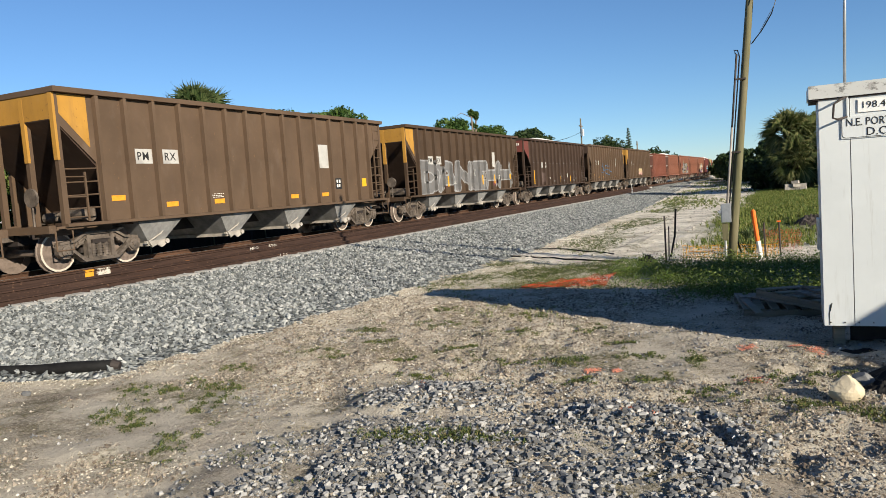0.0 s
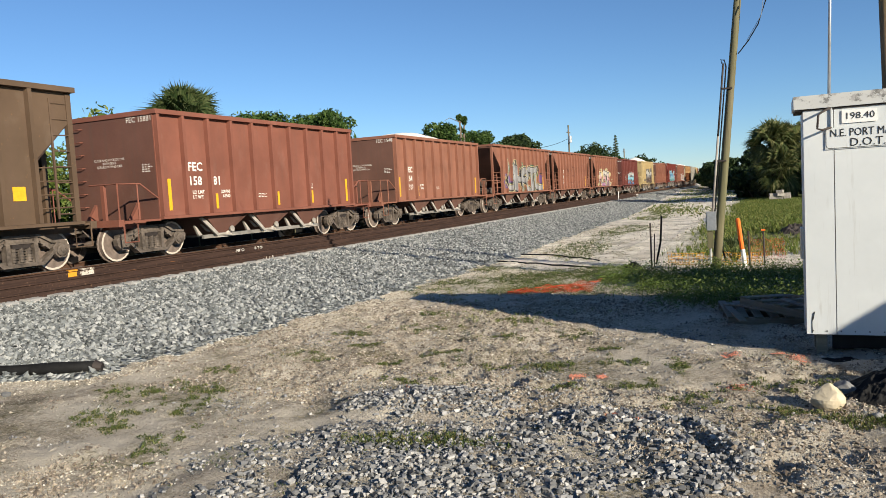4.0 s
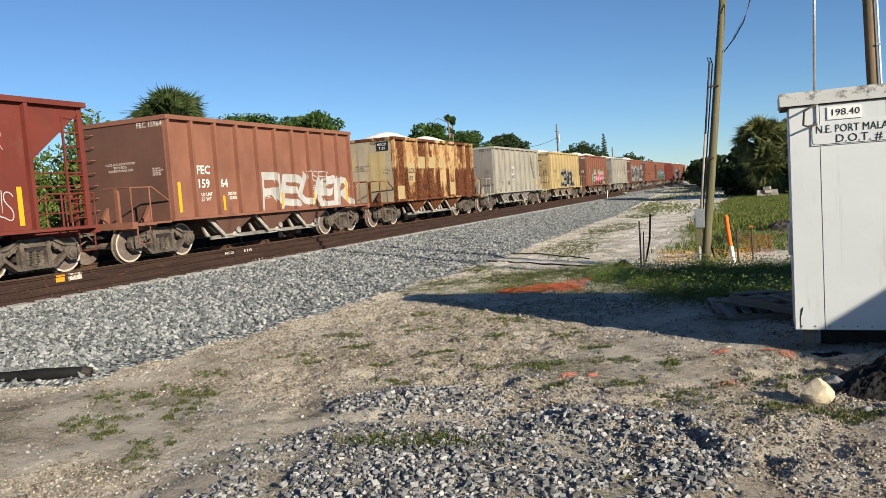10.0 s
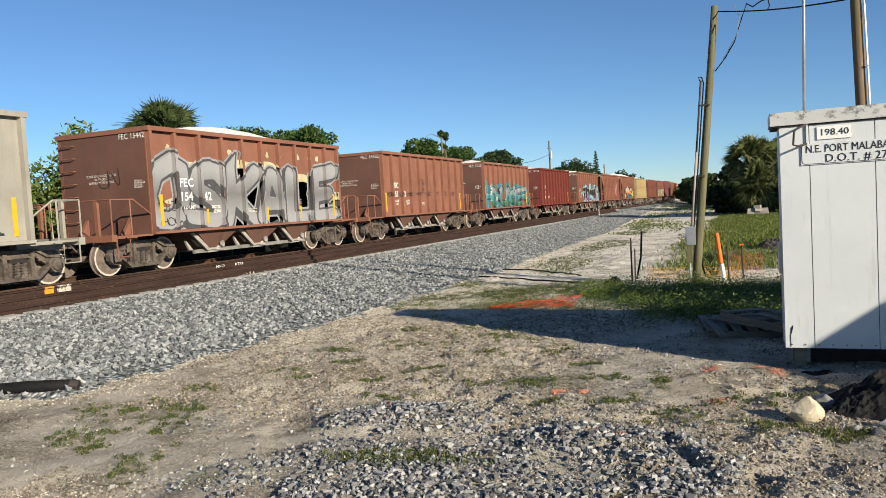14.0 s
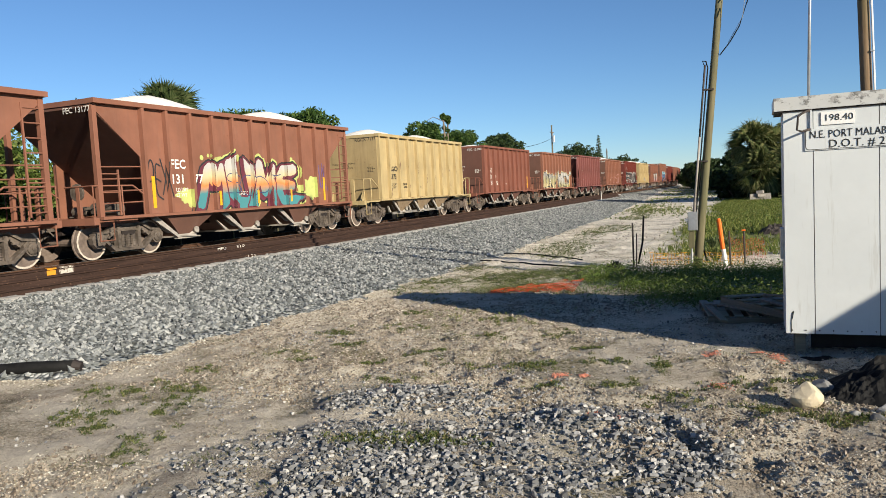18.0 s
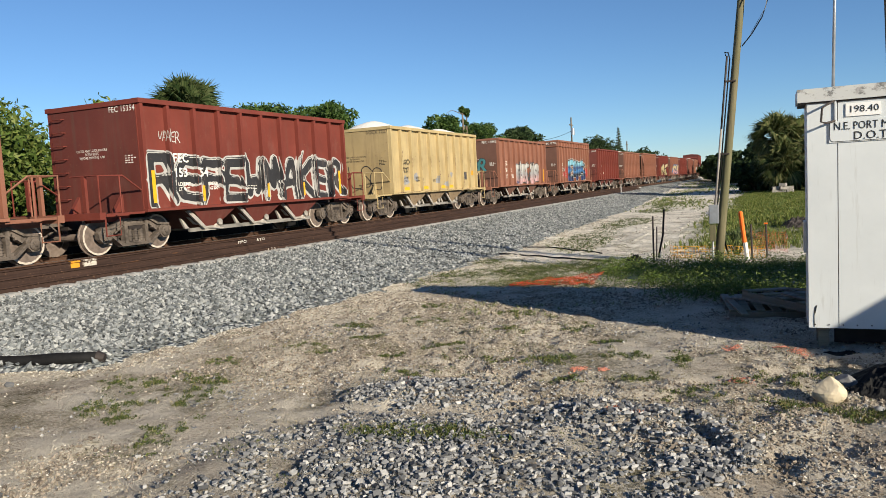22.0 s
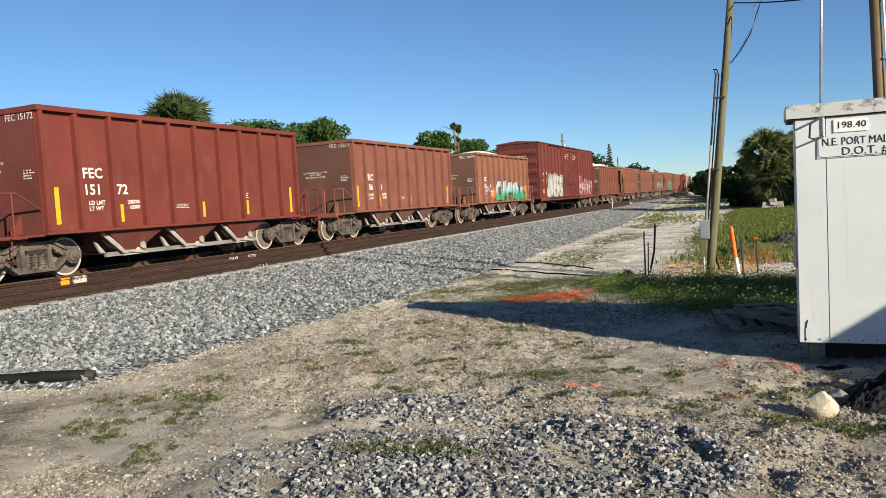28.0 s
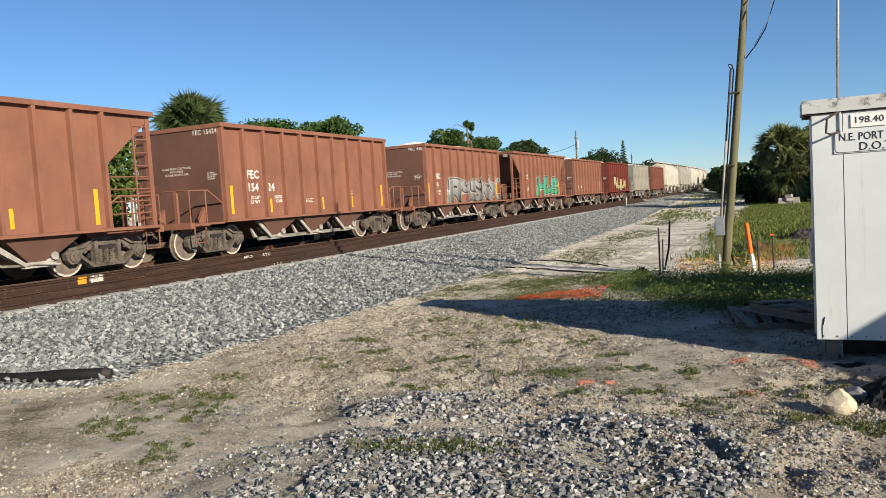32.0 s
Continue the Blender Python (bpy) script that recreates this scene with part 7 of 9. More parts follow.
    graffiti(c, "RAGUE", -2.0, 4.2, 1.04, 2.3, ("rose", "rose", "cream", "cream"), "navy", "", "blue", 0.09, "", pen=0.22, wild=1.0, cloud=0.12, seed=29, marks="rose")
    flat_hopper("bright red-brown open hopper car", 546.4, RED, "FEC", ("151", "72"), 0.1, 1, dark_end=MAROON, seed=43)
    flat_hopper("brown open hopper car", 558.95, BROWN, "FEC", ("156", "11"), 0.12, 1, seed=44)
    c = flat_hopper("orange-brown hopper car with green and white graffiti", 571.55, TAN, "FEC", ("180", "94"), 0.30, 1, seed=45)
    soft_patch(c, -2.4, -1.0, 1.04, 1.9, "orange", 30)
    soft_patch(c, 3.1, 4.4, 1.04, 2.0, "orange", 31)
    graffiti(c, "DAPOA", -1.4, 3.5, 1.04, 2.15, ("green", "green", "sky", "white", "white"), "black", "", "red", 0.05, "", "bubble", 0.20, 1.0, 0.03, seed=30)
    tag(c, "AOL", -3.3, 1.55, 0.7, 0.3, "white", 83, 0.025)
    c = box_car("tall maroon boxcar with white and pink graffiti", 590.8, BOXRED)
    soft_patch(c, -7.3, -5.9, 1.02, 1.75, "white", 35)
    graffiti(c, "AKERS", -6.5, -2.5, 1.03, 2.5, ("white",), "grey", "", "white", 0.08, "", pen=0.23, wild=1.6, cloud=0.10, seed=35)
    graffiti(c, "EMERZ", 2.9, 7.2, 1.03, 2.3, ("red", "rose", "red"), "maroon", "white", "navy", 0.05, "white", pen=0.17, wild=1.7, cloud=0.13, seed=36)
    flat_hopper("brown open hopper car heaped with white aggregate", 603.3, BROWN, "FEC", ("156", "75"), 0.38, 2, seed=46)
    slope_hopper("faded brown hopper car with sloping ends", 615.9, TAN, "FEC", ("131", "41"), 0.0, 2, seed=47)
    flat_hopper(pale, 628.4, TAN, "FEC", ("154", "24"), 0.15, 1, seed=48)
    c = flat_hopper("faded brown hopper car with grey and white graffiti", 640.9, TAN, "FEC", ("44", "5"), 0.22, 2, seed=49)
    graffiti(c, "RMSWX", -2.0, 4.3, 1.05, 2.1, ("grey", "silver"), "black", "white", "", 0.05, "white", pen=0.18, wild=1.5, seed=37)
    c = slope_hopper("faded brown hopper car with green graffiti", 653.35, TAN, "FEC", ("1", ""), 0.0, 2, seed=50)
    graffiti(c, "HUS", -1.0, 3.4, 1.1, 2.2, ("green", "mint"), "black", "white", "", pen=0.2, wild=1.3, seed=38)
    flat_hopper(pale, 665.8, TAN, load=0.2, peaks=2, seed=51)
    c = flat_hopper("red hopper car with olive graffiti", 678.2, RED, load=0.12, peaks=2, seed=52)
    graffiti(c, "WUNK", -2.0, 3.4, 1.1, 2.3, ("olive", "cream"), "black", "", "", pen=0.2, wild=1.3, seed=39)
    flat_hopper("light grey open hopper car", 690.7, GREY, load=0.2, peaks=2, letter=BLACKLET, seed=53)
    c = flat_hopper(pale, 703.1, BROWN, load=0.1, peaks=2, seed=54)
    s = 703.1
    for k in range(5):
        s += 16.2
        covered_hopper("off-white covered hopper car with rounded sides", s, WHITE_CAR if k != 1 else GREY)
    for k in range(2):
        s += 21.0
        locomotive("orange locomotive at the far end of the train", s, ORANGE_CAR)


make_train()


# ---- plants ----
def leaf_cloud(name, blobs, n, size, mat, seed, droop=0.0):
    """Many small leaves spread through the outer part of uneven clumps: blobs of (x, y, z, rx, ry, rz)."""
    r = np.random.default_rng(seed)
    blobs = np.array(blobs, float)
    vol = blobs[:, 3] * blobs[:, 4] + blobs[:, 4] * blobs[:, 5]
    pick = r.choice(len(blobs), n, p=vol / vol.sum())
    d = r.normal(size=(n, 3))
    d /= np.linalg.norm(d, axis=1)[:, None]
    rad = r.uniform(0.35, 1.0, n) ** 0.45
    c = blobs[pick, :3] + d * blobs[pick, 3:] * (rad * r.uniform(0.85, 1.15, n))[:, None]
    a = r.normal(size=(n, 3)) + d * 0.5
    a /= np.linalg.norm(a, axis=1)[:, None]
    t = np.cross(a, r.normal(size=(n, 3)))
    t /= np.linalg.norm(t, axis=1)[:, None]
    t[:, 2] -= droop
    b = np.cross(a, t)
    s = size * r.uniform(0.6, 1.3, n)[:, None]
    v = np.stack([c - t * s, c + b * s * 0.42, c + t * s, c - b * s * 0.42], 1).reshape(-1, 3)
    return bulk(name, v, np.arange(4 * n).reshape(-1, 4), mat)


def tree(x, y, height, spread, seed, mat, label, n=7000, size=0.2, clumps=30, low=0.25, name="tree", full=(0.18, 0.40)):
    r = random.Random(seed)
    height += 0.07 * height + 0.55
    z0 = float(level(x, y)) - 0.05
    t = tagged(new(name), label, "tree", group="trees behind the railway")
    t.matrix_basis = pose(x, y, z0)
    b = Build()
    lean = r.uniform(-0.05, 0.05)
    stem = [(lean * height * k / 4, 0.03 * height * math.sin(k + seed) * k / 4, height * 0.75 * k / 4) for k in range(5)]
    b.tube(stem, [0.035 * height * (1 - 0.17 * k) * 0.6 for k in range(5)], 8)
    blobs = []
    for k in range(clumps):
        a, q = r.uniform(0, 6.28), r.uniform(0.15, 1.0)
        zz = height * (low + (0.93 - low) * r.random() ** 0.8)
        fall = math.sqrt(max(0.12, 1 - ((zz / height - 0.58) / 0.48) ** 2))
        p = (spread * q * fall * math.cos(a), spread * q * fall * math.sin(a), zz)
        e = spread * r.uniform(*full)
        blobs.append((*p, e, e, e * r.uniform(0.5, 0.9)))
        if k < 8:
            s = stem[r.randint(1, 3)]
            b.tube([s, ((s[0] + p[0]) / 2, (s[1] + p[1]) / 2, (s[2] + p[2]) / 2 + 0.1 * height * r.random()), p], [0.012 * height, 0.009 * height, 0.004 * height], 5)
    part("trunk", b.mesh("trunk", BARK, smooth=True), t)
    part("crown", leaf_cloud("crown", blobs, n, size, mat, seed), t)
    return t


def bush(x, y, height, spread, seed, mat, label="dense green bush", n=3000, size=0.2, long=1.0):
    r = random.Random(seed)
    blobs = []
    for k in range(12):
        a, q = r.uniform(0, 6.28), math.sqrt(r.random())
        e = spread * r.uniform(0.25, 0.45)
        blobs.append((spread * q * math.cos(a), spread * long * q * math.sin(a), height * r.uniform(0.2, 0.75), e, e, height * r.uniform(0.2, 0.3)))
    t = tagged(new("bush"), label, "bush", group="bushes")
    t.matrix_basis = pose(x, y, float(level(x, y)))
    b = Build()
    for k in range(6):
        p = blobs[k]
        b.tube([(p[0] * 0.2, p[1] * 0.2, -0.05), (p[0] * 0.6, p[1] * 0.6, p[2] * 0.6), p[:3]], [0.05, 0.035, 0.015], 5)
    part("stem", b.mesh("stem", BARK), t)
    part("foliage", leaf_cloud("foliage", blobs, n, size, mat, seed), t)
    return t


def frond_fan(b, base, ahead, up, reach, n=26, spread=2.7):
    """One fan frond: a stalk and narrow blades that radiate from its tip and droop."""
    ahead, up = Vector(ahead).normalized(), Vector(up)
    side = ahead.cross(up).normalized()
    hub = Vector(base) + ahead * reach * 0.5
    b.tube([base, hub], [0.02, 0.012], 4)
    for k in range(n):
        a = spread * (k / (n - 1) - 0.5)
        d = (ahead * math.cos(a) + side * math.sin(a)).normalized()
        w = d.cross(up).normalized() * 0.019 * reach
        m = hub + d * reach * 0.3 + up * 0.03
        tip = hub + d * reach * (0.62 - 0.12 * abs(a)) * (1 + 0.16 * math.sin(k * 2.3 + 9 * hub.x)) - Vector((0, 0, (0.14 + 0.06 * math.sin(k * 1.7 + 5 * hub.y)) * reach))
        b.add([hub, m + w, tip, m - w], [(0, 1, 2, 3)])


def palm(x, y, height, reach, seed, label="sabal palm with a round crown of fan fronds", fronds=34, leaf=None):
    r = random.Random(seed)
    t = tagged(new("palm_tree"), label, "palm tree", group="palms")
    t.matrix_basis = pose(x, y, float(level(x, y)) - 0.05)
    b = Build()
    rings = []
    for k in range(12):
        z = height * k / 11
        q = 0.17 * (1.25 if k == 0 else 1.0 + 0.12 * (k % 2))
        rings.append([(0.06 * math.sin(z * 0.5) + q * math.cos(i * math.pi / 4), q * math.sin(i * math.pi / 4), z) for i in range(8)])
    b.loft(rings)
    part("trunk", b.mesh("trunk", BARK), t)
    b = Build()
    for k in range(fronds):
        a, e = r.uniform(0, 6.28), math.radians(r.uniform(-65, 85))
        d = Vector((math.cos(a) * math.cos(e), math.sin(a) * math.cos(e), math.sin(e)))
        u = Vector((0, 0, 1)) if abs(d.z) < 0.9 else Vector((1, 0, 0))
        u = Matrix.Rotation(r.uniform(-1.2, 1.2), 3, d) @ (u - d * u.dot(d)).normalized()
        frond_fan(b, (0, 0, height - 0.1), d, u, reach * r.uniform(0.8, 1.15))
    part("crown", b.mesh("crown", leaf or PALMLEAF), t)
    return t


def blades(name, centres, hmin, hmax, width, per, mat, seed, spread=0.06):
    """Grass tufts: thin bent blades around each centre."""
    r = np.random.default_rng(seed)
    c = np.repeat(np.asarray(centres, float), per, 0)
    n = len(c)
    a, h = r.uniform(0, 2 * np.pi, n), r.uniform(hmin, hmax, n)
    out = np.stack([np.cos(a), np.sin(a), 0 * a], -1)
    base = c + out * (r.uniform(0, spread, n))[:, None]
    lean = r.uniform(0.15, 0.8, n)[:, None]
    mid = base + out * lean * h[:, None] * 0.35 + np.stack([0 * a, 0 * a, h * 0.6], -1)
    tip = base + out * lean * h[:, None] + np.stack([0 * a, 0 * a, h * r.uniform(0.7, 1.0, n)], -1)
    side = np.stack([-np.sin(a), np.cos(a), 0 * a], -1) * width * r.uniform(0.6, 1.2, n)[:, None]
    v = np.stack([base - side * 0.6, base + side * 0.6, mid + side, mid - side, tip], 1).reshape(-1, 3)
    k = np.arange(n)[:, None] * 5
    f = np.concatenate([k + np.array([[0, 1, 2]]), k + np.array([[0, 2, 3]]), k + np.array([[3, 2, 4]])], 1).reshape(-1, 3)
    return bulk(name, v, f, mat)


palm(-26.3, 28.4, 6.35, 2.0, 1, fronds=110)
tree(-28.3, 38.0, 6.6, 2.7, 2, LEAF, "leafy green tree behind the railway", 16000, size=0.15, clumps=34, low=0.2, full=(0.25, 0.48))
tree(-28.8, 42.4, 7.0, 2.8, 3, LEAF, "leafy green tree behind the railway", 15000, size=0.15, clumps=34, low=0.2, full=(0.25, 0.48))
tree(-29.5, 46.6, 7.6, 2.5, 33, LEAF, "leafy green tree behind the railway", 12000, size=0.15, clumps=34, low=0.2, full=(0.25, 0.48))
tree(-30, 68.5, 8.0, 2.2, 4, LEAF, "leafy green tree behind the railway", 7000, full=(0.25, 0.48))
tree(-30, 73.8, 9.9, 0.75, 5, LEAF, "tall narrow snag wrapped in vines", 4200, 0.2, 16, 0.2)
b = Build()
b.tube([(-30, 73.8, 8.6), (-30.4, 71.6, 9.0), (-30.6, 70.6, 8.6)], [0.05, 0.03, 0.015], 5)
b.tube([(-30, 73.8, 7.4), (-30.3, 71.3, 7.0)], [0.05, 0.015], 5)
tagged(new("bare_branch", b.mesh("bare_branch", BARK)), "bare dead branches reaching from a vine-wrapped snag", "branch")
tree(-32, 83, 8.3, 2.4, 6, LEAF, "leafy green tree behind the railway", 7000, full=(0.25, 0.48))
tree(-32.5, 88.5, 8.9, 2.8, 7, LEAF, "leafy green tree behind the railway", 7000, full=(0.25, 0.48))
tree(-34, 101, 8.9, 3.4, 8, DARKLEAF, "rounded dark green tree", 4500, 0.26)
tree(-34, 108, 9.4, 3.8, 9, DARKLEAF, "rounded dark green tree", 5000, 0.26)
tree(-36, 160, 9.8, 5.0, 10, DARKLEAF, "pale olive-green tree far behind the railway", 4500, 0.34)
tree(-36, 170, 9.4, 4.2, 11, DARKLEAF, "pale olive-green tree far behind the railway", 4000, 0.34)


def conifer(x, y, height, seed):
    t = tagged(new("conifer"), "tall narrow tiered pine above the railway", "pine tree")
    t.matrix_basis = pose(x, y, G - 0.1)
    part("trunk", Build().tube([(0, 0, 0), (0, 0, height)], [0.2, 0.04], 7).mesh("trunk", BARK), t)
    r = random.Random(seed)
    blobs = []
    for k in range(16):
        z = height * (0.22 + 0.76 * k / 15)
        q = 1.9 * (1 - 0.86 * k / 15)
        for j in range(5):
            a = j * 1.257 + k * 0.7
            blobs.append((q * 0.6 * math.cos(a), q * 0.6 * math.sin(a), z + 0.1 * j, q * 0.45, q * 0.45, 0.14))
    part("crown", leaf_cloud("crown", blobs, 5000, 0.2, DARKLEAF, seed), t)


conifer(-34.2, 184, 13.6, 12)
for k, (x, y, hh, sp) in enumerate(((-37, 196, 8.2, 4.5), (-36, 212, 7.6, 4.2), (-38, 228, 8.6, 4.6), (-36, 246, 8.6, 4.4), (-40, 262, 8.9, 5.2), (-44, 286, 8.2, 5.0))):
    tree(x, y, hh, sp, 60 + k, DARKLEAF, "dark green tree far behind the railway", 2600, 0.42)
# scrub that shows between and under the cars
for k in range(24):
    y = 6 + 3.1 * k
    bush(-23.2 - 1.2 * math.sin(k * 1.9), y, (5.2 if y < 22 else 4.3) + 0.6 * math.sin(k * 2.7), 2.2, 100 + k, HEDGE, "dense green scrub behind the railway", 9500, 0.12)
for k in range(12):
    bush(-25 - 2 * (k % 3), 84 + 7 * k, 4.2 + (k % 2), 3.4, 140 + k, DARKLEAF, "dark green scrub behind the railway", 1800, 0.32)

# right-hand side: palm clump, dark woods
palm(0.3, 62, 4.35, 2.0, 21, "shaggy sabal palm in front of dark scrub", 120, SUNPALM)
palm(1.8, 62.5, 4.0, 2.0, 22, "shaggy sabal palm in front of dark scrub", 110, SUNPALM)
palm(0.8, 60.8, 2.3, 1.9, 23, "low shaggy sabal palm in front of dark scrub", 90, SUNPALM)
palm(2.6, 61.5, 2.6, 1.9, 24, "low shaggy sabal palm in front of dark scrub", 80, SUNPALM)
for k, (x, y, hh, sp) in enumerate(((-0.9, 67, 2.8, 2.0), (2.0, 64.5, 3.0, 2.0), (4.5, 62, 4.0, 2.6), (7.5, 60, 4.5, 3.0), (1.2, 64, 4.0, 2.2), (-1.6, 70, 2.6, 2.0))):
    bush(x, y, hh, sp, 160 + k, DARKLEAF, "dark shaggy scrub around the palms", 3200, 0.26)
bush(0.9, 65.5, 4.6, 1.9, 170, DARKLEAF, "dark shaggy scrub around the palms", 5000, 0.26)
bush(2.6, 64.5, 4.4, 1.9, 171, DARKLEAF, "dark shaggy scrub around the palms", 4500, 0.26)
for k in range(14):
    q = k / 13
    x, y = -12.2 + 15.5 * q + 0.8 * math.sin(k * 3), 168 - 78 * q
    tree(x, y, 3.7 + 0.6 * math.sin(k * 2.2) + 0.5 * q, 3.0, 200 + k, DARKLEAF, "low dark tree at the edge of the woods", 2600, 0.32, 12, 0.12)
for k in range(10):
    bush(-9.0 + 1.1 * k, 150 - 7.6 * k, 2.6, 2.6, 230 + k, DARKLEAF, "dark undergrowth at the edge of the woods", 1800, 0.3)
for k in range(9):
    tree(6 + 6 * k, 84 + 9 * math.sin(k), 7 + math.sin(k * 2), 4.0, 250 + k, DARKLEAF, "dark tree of the woods", 2000, 0.42)


def weeds(name, label, x0, x1, y0, y1, n, hmin, hmax, width, per, mat, seed, keep=None):
    r = np.random.default_rng(seed)
    x, y = r.uniform(x0, x1, n), r.uniform(y0, y1, n)
    ok = waves(x, y, 0.8) + r.normal(0, 0.5, n) > -0.15 if keep is None else keep(x, y, r)
    x, y = x[ok], y[ok]
    return tagged(new(name, blades(name, np.stack([x, y, level(x, y) - 0.01], -1), hmin, hmax, width, per, mat, seed)), label, "grass", kind="stuff")


def leafy(name, label, x, y, per, radius, hmin, hmax, size, mat, seed):
    """Low broad-leaved weeds: small leaves spread round each stem."""
    r = np.random.default_rng(seed)
    n = len(x) * per
    hh = np.repeat(r.uniform(hmin, hmax, len(x)), per)
    q = r.uniform(0, 1, n)
    cx, cy = np.repeat(x, per) + r.normal(0, radius, n), np.repeat(y, per) + r.normal(0, radius, n)
    c = np.stack([cx, cy, level(cx, cy) + hh * q], -1)
    a = r.normal(size=(n, 3)) * (1, 1, 0.5)
    a /= np.linalg.norm(a, axis=1)[:, None]
    b = np.cross(a, r.normal(size=(n, 3)) * (0.5, 0.5, 1))
    b /= np.linalg.norm(b, axis=1)[:, None] + 1e-9
    s = size * r.uniform(0.5, 1.3, n)[:, None]
    v = np.stack([c - a * s, c + b * s * 0.4, c + a * s, c - b * s * 0.4], 1).reshape(-1, 3)
    return tagged(new(name, bulk(name, v, np.arange(4 * n).reshape(-1, 4), mat)), label, "weeds", kind="stuff")


def field(x, y, r):
    edge = -2.1 + 0.012 * (y - 18) + 0.35 * np.sin(y * 0.35)
    return x + r.normal(0, 0.35, len(x)) > edge


def spots(x0, x1, y0, y1, n, seed, keep):
    r = np.random.default_rng(seed)
    x, y = r.uniform(x0, x1, n), r.uniform(y0, y1, n)
    ok = keep(x, y, r)
    return x[ok], y[ok]


weeds("field_grass", "short bright green grass on the verge", -3.0, 8, 18.5, 64, 21000, 0.05, 0.20, 0.012, 6, TURF, 307, field)
fx, fy = spots(-1.6, 7, 21, 62, 1900, 301, lambda x, y, r: waves(x * 0.7, y * 0.5, 0.9) + r.normal(0, 0.4, len(x)) > 0.75)
leafy("field_weeds", "taller green weeds on the verge", fx, fy, 16, 0.16, 0.1, 0.35, 0.05, GRASS, 306)


def near_patch(x, y, r):
    d = np.minimum(((x + 0.9) / 2.5) ** 2 + ((y - 14.0) / 1.7) ** 2, ((x - 0.9) / 2.4) ** 2 + ((y - 13.9) / 2.0) ** 2)
    d = np.minimum(d, ((x + 0.5) / 1.7) ** 2 + ((y - 12.2) / 1.25) ** 2)
    return d + 0.45 * waves(x, y, 1.9) + r.normal(0, 0.25, len(x)) < 0.72


fx, fy = spots(-4.2, 3.2, 10.6, 17.0, 3900, 302, near_patch)
leafy("weed_patch", "thick green leafy weeds around the pole", fx, fy, 42, 0.10, 0.05, 0.34, 0.022, LUSH, 308)
weeds("weed_stalks", "green weed stalks around the pole", -4.2, 3.0, 11.2, 17.0, 700, 0.08, 0.26, 0.005, 6, GRASS, 309, near_patch)
weeds("lane_grass", "low patchy grass on the dirt lane", -6.6, -2.0, 14.5, 60, 15000, 0.02, 0.07, 0.006, 6, SPRIG, 311, lambda x, y, r: np.exp(-(((x + 5.0 + 0.03 * (y - 18)) / 0.9) ** 2)) * (0.5 + waves(x * 0.6, y * 0.35, 1.0)) + r.normal(0, 0.12, len(x)) > 0.42)
weeds("far_verge_grass", "rough green grass along the far track side", -13, -1, 38, 150, 9000, 0.04, 0.16, 0.02, 6, TURF, 315, lambda x, y, r: (x > toe(y) + 0.5) & (waves(x * 0.6, y * 0.2, 0.7) + r.normal(0, 0.4, len(x)) > 0.5 - 0.006 * y))
fx, fy = spots(-6.3, -2.6, 12.3, 16.5, 3600, 312, lambda x, y, r: waves(x + 1, y, 1.1) + r.normal(0, 0.4, len(x)) > 0.0)
leafy("verge_weeds", "low patchy weeds beside the ballast", fx, fy, 14, 0.07, 0.02, 0.08, 0.018, SPRIG, 313)
weeds("thin_grass", "thin patchy grass on sandy ground", -6.6, -1.5, 9.5, 17, 1800, 0.02, 0.08, 0.004, 8, TURF, 303, lambda x, y, r: waves(x + 5, y, 0.7) + r.normal(0, 0.25, len(x)) > 0.45)
weeds("dry_grass", "sparse dry grass on sandy ground", -6.5, 1.6, 3.2, 11.5, 16000, 0.005, 0.024, 0.003, 6, DRYGRASS, 304, lambda x, y, r: waves(x - 2, y + 3, 1.1) + r.normal(0, 0.35, len(x)) > 0.45)
weeds("green_sprigs", "small green sprigs on sandy ground", -6.5, 1.2, 3.2, 11, 26000, 0.005, 0.026, 0.0035, 6, SPRIG, 305, lambda x, y, r: waves(x + 1, y - 3, 1.3) + 0.5 * waves(x, y, 4.0) + 0.5 * np.exp(-(((x + 1.5) / 2.2) ** 2) - ((y - 6.6) / 1.2) ** 2) + r.normal(0, 0.2, len(x)) > 0.72)
K = 1.045
